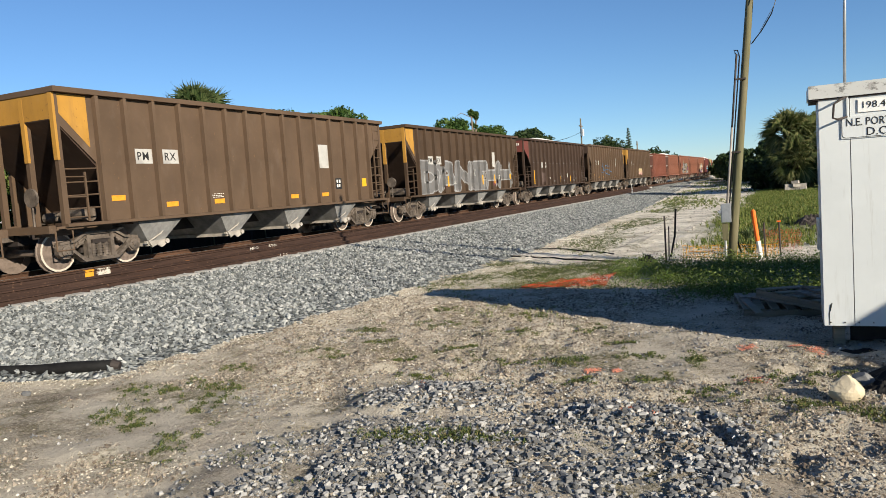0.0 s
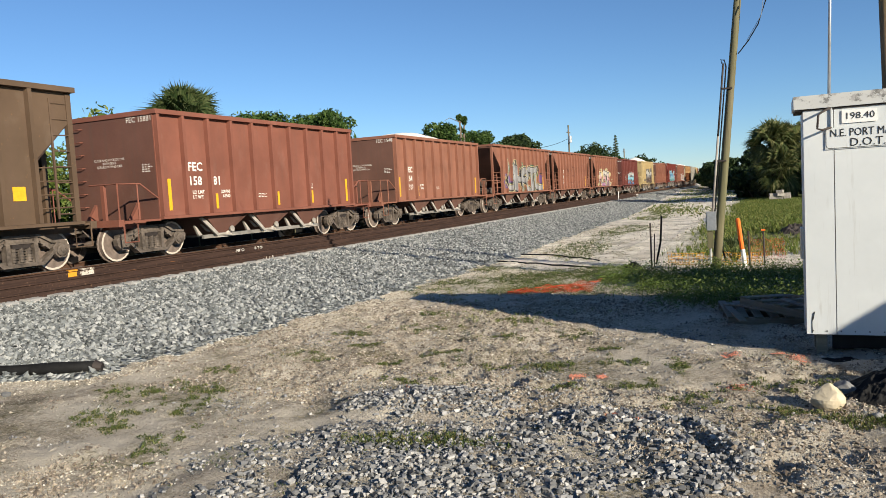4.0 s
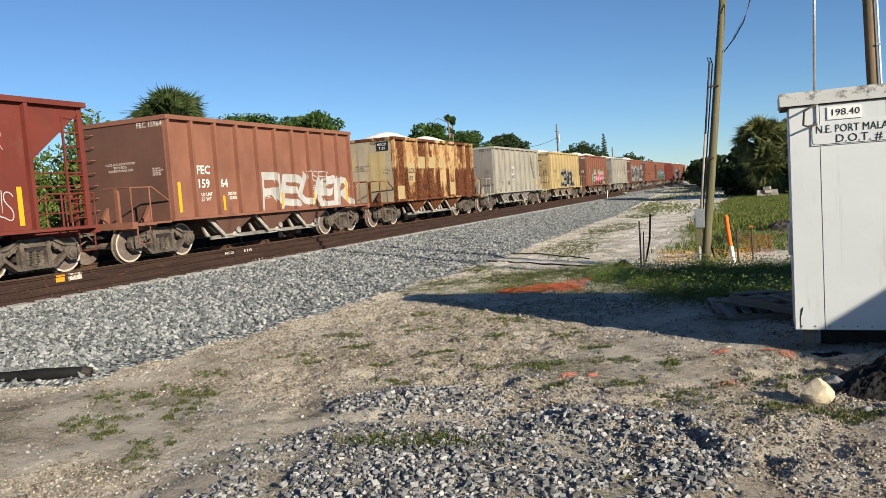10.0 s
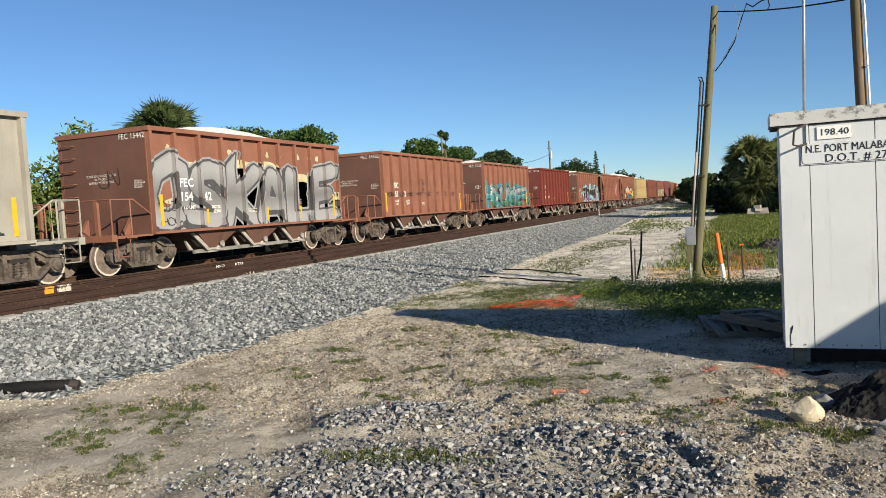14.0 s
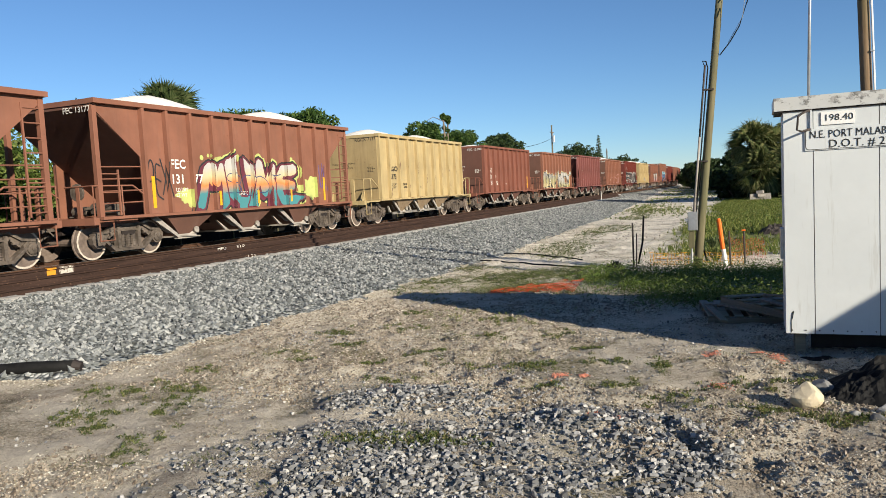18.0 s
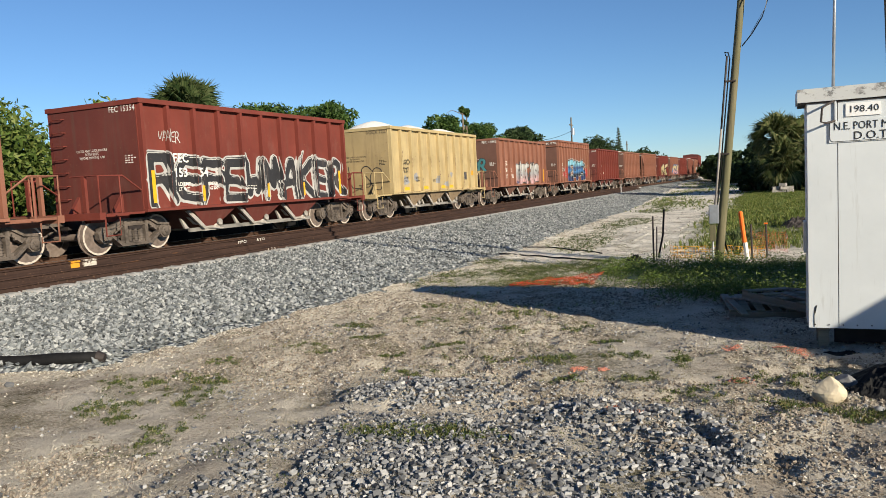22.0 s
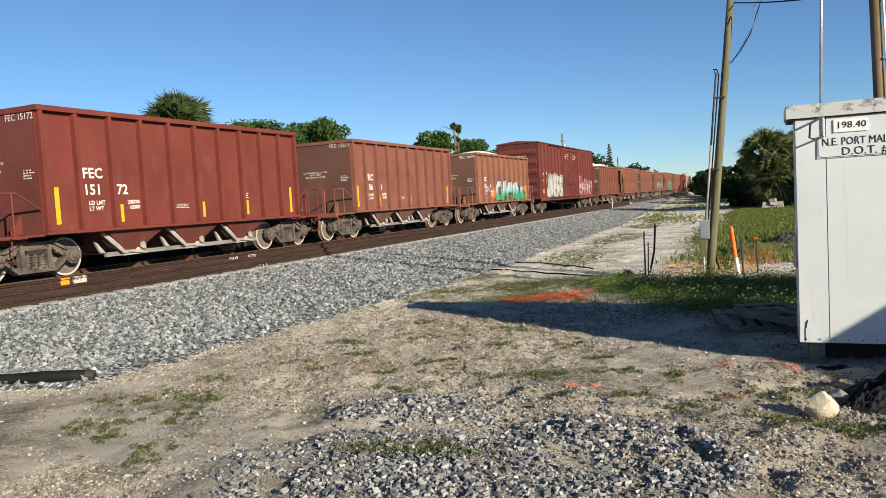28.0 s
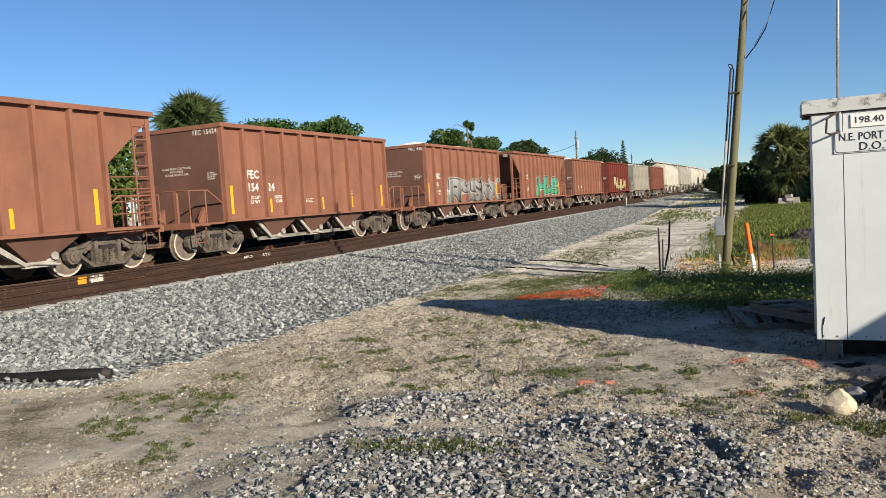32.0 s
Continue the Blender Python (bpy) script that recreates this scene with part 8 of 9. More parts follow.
for k, (x, y, q) in enumerate(((-5.38, 4.55, 1.0), (-5.21, 5.55, 0.8), (-4.9, 5.05, 0.9), (-4.3, 4.05, 0.7), (-5.09, 8.26, 0.9), (-2.59, 6.9, 1.0), (-2.01, 7.05, 0.8), (-5.6, 5.3, 0.5), (-4.95, 7.0, 0.8), (-4.5, 7.6, 0.6),
                               (-2.3, 4.42, 1.2), (-2.05, 4.5, 1.1), (-2.5, 4.4, 0.8), (-5.0, 4.3, 0.4), (-3.4, 7.4, 0.6), (-1.3, 7.3, 0.6), (0.12, 6.0, 0.9), (0.45, 5.85, 0.9), (0.7, 5.9, 0.7), (-0.15, 6.6, 0.7), (-6.0, 5.2, 0.4),
                               (-1.7, 6.25, 0.6), (-1.1, 6.45, 0.5), (-0.6, 6.1, 0.6), (-3.3, 6.2, 0.5), (-3.8, 6.9, 0.5), (-2.9, 8.2, 0.7), (-2.2, 8.6, 0.6), (-4.2, 8.6, 0.7), (-1.6, 7.9, 0.4), (0.35, 6.75, 0.5), (-0.8, 7.2, 0.5), (-3.1, 9.4, 0.8), (-4.6, 9.8, 0.8), (-5.5, 6.2, 0.5))):
    r = np.random.default_rng(400 + k)
    long = k in (10, 11, 12, 16, 17, 18)
    sx, sy = r.uniform(0.7, 1.9), r.uniform(0.7, 1.5)
    n = int((46 if long else 30) * q)
    px, py = x * K + r.normal(0, (0.17 if long else 0.19 * sx) * q, n), y * K + r.normal(0, (0.08 if long else 0.15 * sy) * q, n)
    pz = level(px, py)
    bl = [(px[i], py[i], float(pz[i]) + 0.012, 0.045, 0.045, 0.008 + 0.016 * q * r.uniform(0.2, 1.4)) for i in range(n)]
    clump = tagged(new("weed_clump"), "tuft of green and dry grass among gravel" if long else "small ragged green weed clump on sandy ground", "weed", group="weed clumps")
    part("foliage", leaf_cloud("foliage", bl, int((420 if long else 640) * q), 0.0135, SPRIG, 400 + k), clump)
    part("grass", blades("grass", np.stack([px, py, pz - 0.005], -1), 0.012, 0.025 + 0.035 * q, 0.0026, 7, WEED, 430 + k, 0.07), clump, kind="stuff")
    m = n // 2
    part("dry_grass", blades("dry_grass", np.stack([px[:m], py[:m], pz[:m] - 0.005], -1), 0.012, 0.025 + 0.03 * q, 0.0022, 8, DRYGRASS, 460 + k, 0.09), clump, label="dry straw-coloured grass", kind="stuff")


# ---- signal shed ----
def shed():
    s = tagged(new("signal_shed"), "white panelled railway equipment shed on short legs", "shed")
    x0, x1, y0, y1, z0, z1 = 0.325, 5.19, 8.25, 8.80, -0.45, 1.80
    part("wall", Build().box(x0, x1, y0 + 0.004, y0 + 0.06, z0, z1).mesh("wall", WHITEMETAL), s)
    part("wall", Build().box(x0, x1, y1 - 0.06, y1, z0, z1).mesh("wall", WHITEMETAL), s)
    for a in (x0, x1 - 0.06):
        part("wall", Build().box(a, a + 0.06, y0 + 0.06, y1 - 0.06, z0, z1).mesh("wall", WHITEMETAL), s)
    part("floor_frame", Build().box(x0 + 0.03, x1 - 0.03, y0 + 0.03, y1 - 0.03, z0 + 0.002, z0 + 0.09).mesh("floor_frame", DARKSTEEL), s)
    xs = [x0, 0.598, 1.172, 1.745, 2.32, 2.893, 3.467, 4.04, 4.614, x1]
    for a, b in zip(xs, xs[1:]):
        part("panel", Build().box(a + 0.003, b - 0.003, y0 - 0.004, y0 + 0.003, z0, z1).mesh("panel", WHITEMETAL), s)
        part("seam", Build().box(b - 0.0018, b + 0.0022, y0 - 0.006, y0 + 0.001, z0, z1).mesh("seam", DARKSTAKE), s)
    bolt = Build().tube([(0, 0, 0), (0, -0.008, 0)], 0.007, 6).mesh("bolt", DARKSTEEL)
    for k in range(38):
        part("bolt", bolt, s, pose(x0 + 0.06 + 0.125 * k, y0 - 0.005, z0 + 0.035))
    part("roof", Build().box(x0 - 0.085, x1 + 0.1, y0 - 0.02, y1 + 0.04, z1 + 0.03, z1 + 0.144).mesh("roof", WHITEMETAL), s)
    part("fascia", Build().box(x0 - 0.082, x1 + 0.1, y0 - 0.034, y0 - 0.021, z1 + 0.016, z1 + 0.147).mesh("fascia", FLAKED), s, label="flaking white fascia board")
    part("soffit", Build().box(x0 - 0.07, x1 + 0.08, y0 - 0.019, y1 + 0.03, z1 + 0.002, z1 + 0.028).mesh("soffit", DARKSTEEL), s)
    for x in (x0 + 0.14, x1 - 0.2):
        for y in (y0 + 0.12, y1 - 0.12):
            part("leg", Build().box(x - 0.05, x + 0.05, y - 0.05, y + 0.05, G - 0.06, z0 + 0.03).mesh("leg", PALLET), s)
    part("handle", Build().tube([(0.578, y0 - 0.008, 1.815), (0.50, y0 - 0.11, 1.775), (0.456, y0 - 0.15, 1.74), (0.445, y0 - 0.15, 1.61), (0.49, y0 - 0.12, 1.595), (0.578, y0 - 0.008, 1.62)], 0.011, 7).mesh("handle", DARKSTAKE), s, label="dark looped grab handle")
    part("handle_plate", Build().box(0.571, 0.586, y0 - 0.022, y0 - 0.006, 1.605, 1.83).mesh("handle_plate", WHITEMETAL), s)
    # added dark board: stands in for the shade beneath the shed
    part("skirt", Build().box(x0 + 0.26, x1 - 0.1, y1 - 0.12, y1 - 0.08, G - 0.05, z0).mesh("skirt", DARKSTEEL), s, label="dark board added for the shade under the floor")
    part("vent_flap", Build().box(x0 - 0.03, x0 - 0.002, y0 + 0.15, y0 + 0.42, 0.30, 0.62).mesh("vent_flap", GALV), s)
    part("drip_stain", Build().tube([(0.385, y0 - 0.006, -0.30), (0.40, y0 - 0.006, -0.22), (0.385, y0 - 0.006, -0.24), (0.375, y0 - 0.006, -0.33), (0.377, y0 - 0.006, -0.44)], 0.004, 4).mesh("drip_stain", BLACKPLASTIC), s, label="thin black drip")

    def sign(x0s, x1s, z0s, z1s, lines, label, face=SIGNWHITE):
        sg = tagged(new("sign", Build().box(x0s, x1s, y0 - 0.016, y0 - 0.009, z0s, z1s).mesh("sign", face)), label, "sign")
        if lines[0][4]:
            e, r = 0.008, 0.03
            path = [(x0s + e, z1s - e), (x0s + e, z0s + e + r), (x0s + e + 0.3 * r, z0s + e + 0.3 * r), (x0s + e + r, z0s + e), (x1s - e, z0s + e)]
            part("border", Build().tube([(px, y0 - 0.0165, pz) for px, pz in path], 0.0028, 5).mesh("border", SIGNBLACK), sg)
        for tx, px, pz, hgt, _, wide in lines:
            me = text_mesh(tx, hgt / 0.70, SIGNBLACK, 1.0, "LEFT", 0.0)
            w = max(v.co.x for v in me.vertices)
            part("lettering", me, sg, Matrix.Translation((px, y0 - 0.02, pz)) @ Matrix.Diagonal((wide / w, 1, 1, 1)) @ FRONT)

    sign(0.52, 1.72, 1.405, 1.615, [("N.E. PORT MALABAR", 0.56, 1.525, 0.075, True, 0.78), ("D.O.T. # 27", 0.73, 1.425, 0.078, True, 0.545)], "off-white sign with black lettering on a shed wall", WHITEMETAL)
    sign(0.667, 0.965, 1.650, 1.775, [("198.40", 0.688, 1.688, 0.064, False, 0.26)], "small white number sign on a shed wall")
    m = tagged(new("antenna_mast"), "slim galvanised mast on a shed roof", "mast")
    part("tube", Build().tube([(0.584, 8.6, 1.94), (0.606, 8.6, 2.9), (0.70, 8.6, 7.2)], 0.015, 10).mesh("tube", GALV, smooth=True), m)
    part("base_flange", Build().tube([(0.584, 8.6, 1.94), (0.584, 8.6, 1.955)], 0.04, 8).mesh("base_flange", GALV), m)


shed()
# unseen blocks, added to cast the shadows on the shed and the verge
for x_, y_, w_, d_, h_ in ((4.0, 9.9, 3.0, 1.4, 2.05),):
    rear = tagged(new("shadow_caster"), "plain white unseen block that casts a shadow", "shed")
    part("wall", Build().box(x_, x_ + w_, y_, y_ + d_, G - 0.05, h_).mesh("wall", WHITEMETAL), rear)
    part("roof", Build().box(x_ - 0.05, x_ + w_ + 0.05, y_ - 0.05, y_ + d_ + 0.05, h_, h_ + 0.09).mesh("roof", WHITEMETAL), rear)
caster = tagged(new("shadow_caster"), "plain white unseen block that casts a shadow", "shed")
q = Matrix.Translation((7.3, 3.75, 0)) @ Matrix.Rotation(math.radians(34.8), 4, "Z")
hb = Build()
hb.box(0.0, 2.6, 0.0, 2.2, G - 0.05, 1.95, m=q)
part("wall", hb.mesh("wall", WHITEMETAL), caster)
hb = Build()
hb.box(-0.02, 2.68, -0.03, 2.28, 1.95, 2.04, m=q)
part("roof", hb.mesh("roof", WHITEMETAL), caster)

# ---- poles and wires ----
pole = tagged(new("utility_pole"), "leaning weathered wooden utility pole with conduit", "utility pole")
pb, pt = Vector((-1.03, 15.69, G - 0.3)), Vector((-0.455, 15.69, 4.83))
part("shaft", Build().tube([pb.lerp(pt, k / 6) for k in range(7)], [0.088 - 0.0035 * k for k in range(7)], 14).mesh("shaft", POLEWOOD, smooth=True), pole)
part("conduit", Build().tube([(-1.035, 15.56, 0.5), (-0.955, 15.56, 1.3), (-0.89, 15.56, 2.0)], 0.022, 8).mesh("conduit", DUSTY, smooth=True), pole, label="galvanised conduit")
part("conduit", Build().tube([(-0.89, 15.56, 2.0), (-0.76, 15.58, 3.40)], 0.019, 8).mesh("conduit", DARKSTAKE, smooth=True), pole, label="dark upper conduit")
part("cable", Build().tube([(-0.99, 15.57, 0.5), (-0.90, 15.57, 1.4), (-0.71, 15.58, 3.34), (-0.74, 15.56, 3.46), (-0.80, 15.55, 3.47), (-0.78, 15.55, 3.40)], 0.014, 6).mesh("cable", BLACKPLASTIC), pole, label="black service cable")
part("meter_box", Build().box(-1.145, -0.965, 15.43, 15.56, 0.155, 0.52).box(-1.13, -0.98, 15.415, 15.429, 0.17, 0.505).mesh("meter_box", GALV), pole, label="pale grey meter box")
part("junction_box", Build().box(-1.135, -1.03, 15.45, 15.56, -0.20, 0.13).mesh("junction_box", POLEWOOD), pole, label="brown junction box")
part("knob", Build().tube([(-1.145, 15.47, 0.36), (-1.19, 15.47, 0.34)], [0.05, 0.035], 8).mesh("knob", WHITEPL), pole)
part("riser", Build().tube([(-1.085, 15.5, -0.20), (-1.09, 15.5, G - 0.05)], 0.022, 7).mesh("riser", GALV), pole)
for z in (1.5, 2.9):
    part("strap", Build().box(-0.99 + (z - 1) * 0.1, -0.80 + (z - 1) * 0.1, 15.55, 15.62, z, z + 0.03).mesh("strap", DARKSTAKE), pole)
pole2 = tagged(new("utility_pole"), "upright brown wooden utility pole with white conduit", "utility pole")
part("shaft", Build().tube([(1.72, 12.6, G - 0.3), (1.627, 12.6, 2.37), (1.593, 12.6, 3.6), (1.49, 12.6, 7.5)], [0.092, 0.079, 0.078, 0.07], 14).mesh("shaft", BROWNWOOD, smooth=True), pole2)
part("conduit", Build().tube([(1.81, 12.52, G), (1.722, 12.52, 2.36), (1.688, 12.52, 3.58), (1.60, 12.52, 6.5)], 0.016, 7).mesh("conduit", WHITEPL), pole2, label="white conduit")
for z in (2.9, 4.1):
    part("strap", Build().box(1.68 - (z - 2.4) * 0.028, 1.735 - (z - 2.4) * 0.028, 12.50, 12.56, z, z + 0.02).mesh("strap", GALV), pole2)


def sagging(a, b, sag, n=14):
    a, b = Vector(a), Vector(b)
    return [a.lerp(b, k / n) - Vector((0, 0, sag * 4 * (k / n) * (1 - k / n))) for k in range(n + 1)]


w = tagged(new("overhead_cable"), "black overhead cables between wooden poles", "cable")
part("wire", Build().tube(sagging((-0.40, 15.69, 4.72), (1.55, 12.6, 3.93), 0.06), 0.013, 6).mesh("wire", BLACKPLASTIC), w)
part("wire", Build().tube(sagging((1.60, 12.55, 3.93), (9.0, 9.0, 4.3), 0.1), 0.013, 6).mesh("wire", BLACKPLASTIC), w)
part("wire", Build().tube([(0.12, 15.3, 4.70), (0.02, 15.4, 4.45), (-0.12, 15.5, 4.05), (-0.30, 15.6, 3.78), (-0.49, 15.64, 3.56)], 0.011, 6).mesh("wire", BLACKPLASTIC), w)
part("wire", Build().tube([(-0.1, 15.45, 4.74), (-0.02, 15.4, 4.5), (-0.06, 15.45, 4.2), (-0.22, 15.55, 3.95), (-0.33, 15.62, 3.78)], 0.006, 5).mesh("wire", GALV), w)
part("wire", Build().tube([(0.12, 15.3, 4.70), (0.22, 15.2, 4.60), (0.36, 15.1, 4.66), (0.48, 15.0, 4.66), (0.50, 14.95, 4.52), (0.46, 14.95, 4.44)], 0.011, 6).mesh("wire", BLACKPLASTIC), w)

far = tagged(new("utility_pole"), "distant wooden utility pole with a grey transformer", "utility pole")
part("shaft", Build().tube([(-30, 120.5, G), (-30, 120.5, 11.2)], [0.17, 0.12], 8).mesh("shaft", BARK), far)
part("transformer", Build().tube([(-29.7, 120.2, 8.3), (-29.7, 120.2, 9.4)], 0.28, 10).mesh("transformer", GALV), far)
part("crossarm", Build().box(-30.1, -29.9, 119.6, 121.4, 9.9, 10.05).mesh("crossarm", BARK), far)
part("wire", Build().tube(sagging((-30, 120.5, 9.0), (-33, 108, 7.2), 0.4), 0.03, 4).mesh("wire", BLACKPLASTIC), far)
far2 = tagged(new("utility_pole"), "distant slim wooden utility pole", "utility pole")
part("shaft", Build().tube([(-35, 200, G), (-35, 200, 10.3)], [0.2, 0.14], 8).mesh("shaft", BARK), far2)
part("crossarm", Build().box(-35.1, -34.9, 198.9, 201.1, 9.3, 9.5).mesh("crossarm", BARK), far2)

# ---- site clutter ----
marker = tagged(new("marker_post"), "leaning orange and white plastic marker post", "marker post")
part("sleeve", Build().tube([(-0.53, 16.4, G + 0.36), (-0.60, 16.4, G + 0.98)], 0.045, 10).mesh("sleeve", ORANGEPL), marker, label="orange upper sleeve")
part("tube", Build().tube([(-0.47, 16.4, G - 0.05), (-0.52, 16.4, G + 0.36)], 0.043, 10).mesh("tube", WHITEPL), marker, label="white lower tube")
part("cap", Build().tube([(-0.60, 16.4, G + 0.98), (-0.603, 16.4, G + 1.01)], [0.045, 0.02], 10).mesh("cap", ORANGEPL), marker)


def stake(pts, r, mat, label):
    return tagged(new("stake", Build().tube(pts, r, 6).mesh("stake", mat)), label, "stake", group="stakes on the verge")


stake([(-0.39, 16.6, G - 0.05), (-0.41, 16.6, G + 0.72)], 0.02, DARKSTAKE, "dark metal stake in weeds")
st = stake([(-0.11, 17.06, G - 0.05), (-0.125, 17.06, G + 0.70)], 0.018, DARKSTAKE, "dark stake with an orange top")
part("cap", Build().box(-0.165, -0.085, 17.03, 17.09, G + 0.69, G + 0.715).mesh("cap", ORANGEPL), st, label="orange cap")
stake([(-2.34, 16.2, G - 0.05), (-2.34, 16.2, G + 0.98)], 0.02, DARKSTAKE, "dark metal stake in weeds")
stake([(-2.28, 16.2, G - 0.05), (-2.26, 16.2, G + 0.75)], 0.014, DARKSTAKE, "dark metal stake in weeds")
stake([(-2.24, 16.2, G + 0.1), (-2.14, 16.2, G + 0.55), (-2.10, 16.2, G + 1.12)], 0.022, BLACKPLASTIC, "bent black rod in weeds")
stake([(-0.86, 16.6, G + 0.1), (-0.98, 16.6, G + 0.55), (-1.08, 16.6, G + 0.86)], 0.02, BLACKPLASTIC, "bent black rod in weeds")


def net(name, label, corner, along_v, up_v, nu, nv, mat, rumple, seed, strip=0.018, taper=0.0):
    """A plastic safety net as a grid of strips, crumpled and settled on the ground."""
    r = np.random.default_rng(seed)
    ph = r.uniform(0, 6.28, 4)
    def at(u, v):
        p = np.array(corner) + u * np.array(along_v) + v * (1 - taper * (1 - u)) * np.array(up_v)
        w = rumple * (np.sin(u * 19 + ph[0] + 3 * v) + np.sin(u * 31 + v * 9 + ph[1]) + np.sin(v * 13 + ph[2]))
        p = p + np.array([0.3 * w, w, abs(w) * 0.7])
        p[2] = max(p[2], float(level(p[0], p[1])) + 0.012)
        return Vector(p)
    b = Build()
    q = Vector((0, 0, strip / 2))
    for i in range(nu + 1):
        for j in range(nv):
            a, c = at(i / nu, j / nv), at(i / nu, (j + 1) / nv)
            s = Vector(along_v).normalized() * strip / 2
            b.add([a - s, a + s, c + s, c - s], [(0, 1, 2, 3)])
    for j in range(nv + 1):
        for i in range(nu):
            a, c = at(i / nu, j / nv), at((i + 1) / nu, j / nv)
            b.add([a - q, a + q, c + q, c - q], [(0, 1, 2, 3)])
    return tagged(new(name, b.mesh(name, mat)), label, "safety net")


net("safety_net", "crumpled red-orange safety net on the ground", (-4.3, 12.30, G + 0.01), (1.48, 0.10, 0.03), (0.05, 0.62, 0.12), 48, 16, NETRED, 0.022, 1, 0.0045, 0.75)
net("safety_net", "sagging yellow-orange safety net in weeds", (-2.05, 16.7, G + 0.0), (1.9, 0.1, -0.02), (0.0, 0.05, 0.25), 26, 4, YELLOWNET, 0.02, 2, 0.010)
net("safety_net", "torn orange safety net behind a marker post", (-0.42, 17.3, G + 0.05), (0.7, 0.3, -0.05), (0.0, 0.1, 0.42), 14, 8, NETRED, 0.05, 3, 0.004)


def pallet(m, label, n=7):
    p = tagged(new("pallet"), label, "pallet", group="broken pallets")
    p.matrix_basis = m
    board = cached("pboard", lambda: Build().box(-0.05, 0.05, -0.5, 0.5, -0.01, 0.01).mesh("board", PALLET))
    rail = cached("prail", lambda: Build().box(-0.55, 0.55, -0.02, 0.02, -0.1, -0.011).mesh("stringer", PALLET))
    for k in range(n):
        part("board", board, p, pose(-0.5 + k / (n - 1), 0, 0, 0, 0, 2 * math.sin(k * 5)))
    for y in (-0.46, 0.0, 0.46):
        part("stringer", rail, p, pose(0, y, 0))
    return p


pallet(pose(-0.05, 10.42, G + 0.115, 3, 1, 10), "weathered grey wooden pallet on the ground")
pallet(pose(0.35, 10.35, G + 0.20, -5, 6, -34), "broken wooden pallet tilted on another", 5)
pallet(pose(1.15, 10.6, G + 0.14, 4, -5, -8), "weathered grey wooden pallet on the ground", 7)
tagged(new("pipe", Build().tube([(-0.5, 11.55, G + 0.05), (0.1, 11.6, G + 0.10), (1.2, 11.5, G + 0.06)], 0.04, 8).mesh("pipe", BLACKPLASTIC, smooth=True)), "black plastic pipe lying behind pallets", "pipe")
plank = Build().box(-0.045, 0.045, -0.45, 0.45, -0.011, 0.011).mesh("plank", PALLET)
for x, y, z, rx, ry, rz in ((0.0, 10.0, 0.16, 5, 9, 62), (0.25, 10.15, 0.25, -4, 6, 82), (-0.42, 9.95, 0.13, 2, 3, 14), (0.45, 9.95, 0.22, 7, -5, 48), (-0.15, 10.5, 0.15, 3, -4, 100), (0.35, 10.4, 0.29, -6, 4, 20)):
    tagged(new("plank", plank), "loose grey board on a broken pallet", "plank", group="loose boards").matrix_basis = pose(x, y, G + z, rx, ry, rz)


def boulder(name, label, x, y, size, seed, mat, cat="rock"):
    bm = bmesh.new()
    bmesh.ops.create_icosphere(bm, subdivisions=3, radius=1)
    r = random.Random(seed)
    cuts = [Vector((r.uniform(-1, 1), r.uniform(-1, 1), r.uniform(-0.3, 1))).normalized() for _ in range(9)]
    for v in bm.verts:
        p = v.co.copy()
        for c in cuts:
            d = p.dot(c)
            if d > 0.72:
                p -= c * (d - 0.72) * 0.9
        p += p * 0.06 * noise.noise(p * 2.3 + Vector((seed, 0, 0)))
        v.co = Vector((p.x * size[0], p.y * size[1], p.z * size[2]))
    me = bpy.data.meshes.new(name)
    bm.to_mesh(me)
    bm.free()
    me.materials.append(mat)
    ob = tagged(new(name, me), label, cat)
    ob.matrix_basis = pose(x, y, float(level(x, y)) + size[2] * 0.55)
    return ob


boulder("boulder", "pale cream limestone boulder on sandy ground", 0.39, 6.42, (0.135, 0.11, 0.12), 3, LIMESTONE)
for k, (x, y, s) in enumerate(((0.55, 6.9, 0.10), (0.95, 6.3, 0.09), (1.1, 6.2, 0.07), (0.85, 6.15, 0.06), (0.72, 6.25, 0.045), (1.05, 6.5, 0.08), (-7.6, 5.2, 0.06))):
    boulder("rock", "grey broken rock on sandy ground", x, y, (s, s * 0.8, s * 0.6), 20 + k, STONE_PIECE)


def cloth(name, label, cx, cy, rx, ry, hgt, seed, mat=BLACKPLASTIC, cat="fabric"):
    n = 40
    g = np.linspace(-1, 1, n)
    X, Y = np.meshgrid(g, g)
    rr = np.hypot(X, Y)
    x, y = cx + X * rx, cy + Y * ry
    r = np.random.default_rng(seed)
    fold = 0 * X
    for k in range(9):
        a, f = r.uniform(0, 6.28), r.uniform(3, 16)
        fold += (1 - np.abs(np.sin(f * (X * np.cos(a) + Y * np.sin(a)) + 1.5 * np.sin(3 * Y + k)))) ** 2 * 7 / (f + 4)
    z = level(x, y) + hgt * np.clip(1 - rr**2, -0.05, 1) * (0.45 + 0.3 * fold) - 0.01
    v = np.stack([x, y, z], -1).reshape(-1, 3)
    i = (np.arange(n - 1)[:, None] * n + np.arange(n - 1)[None]).ravel()
    return tagged(new(name, bulk(name, v, np.stack([i, i + 1, i + n + 1, i + n], 1), mat)), label, cat)


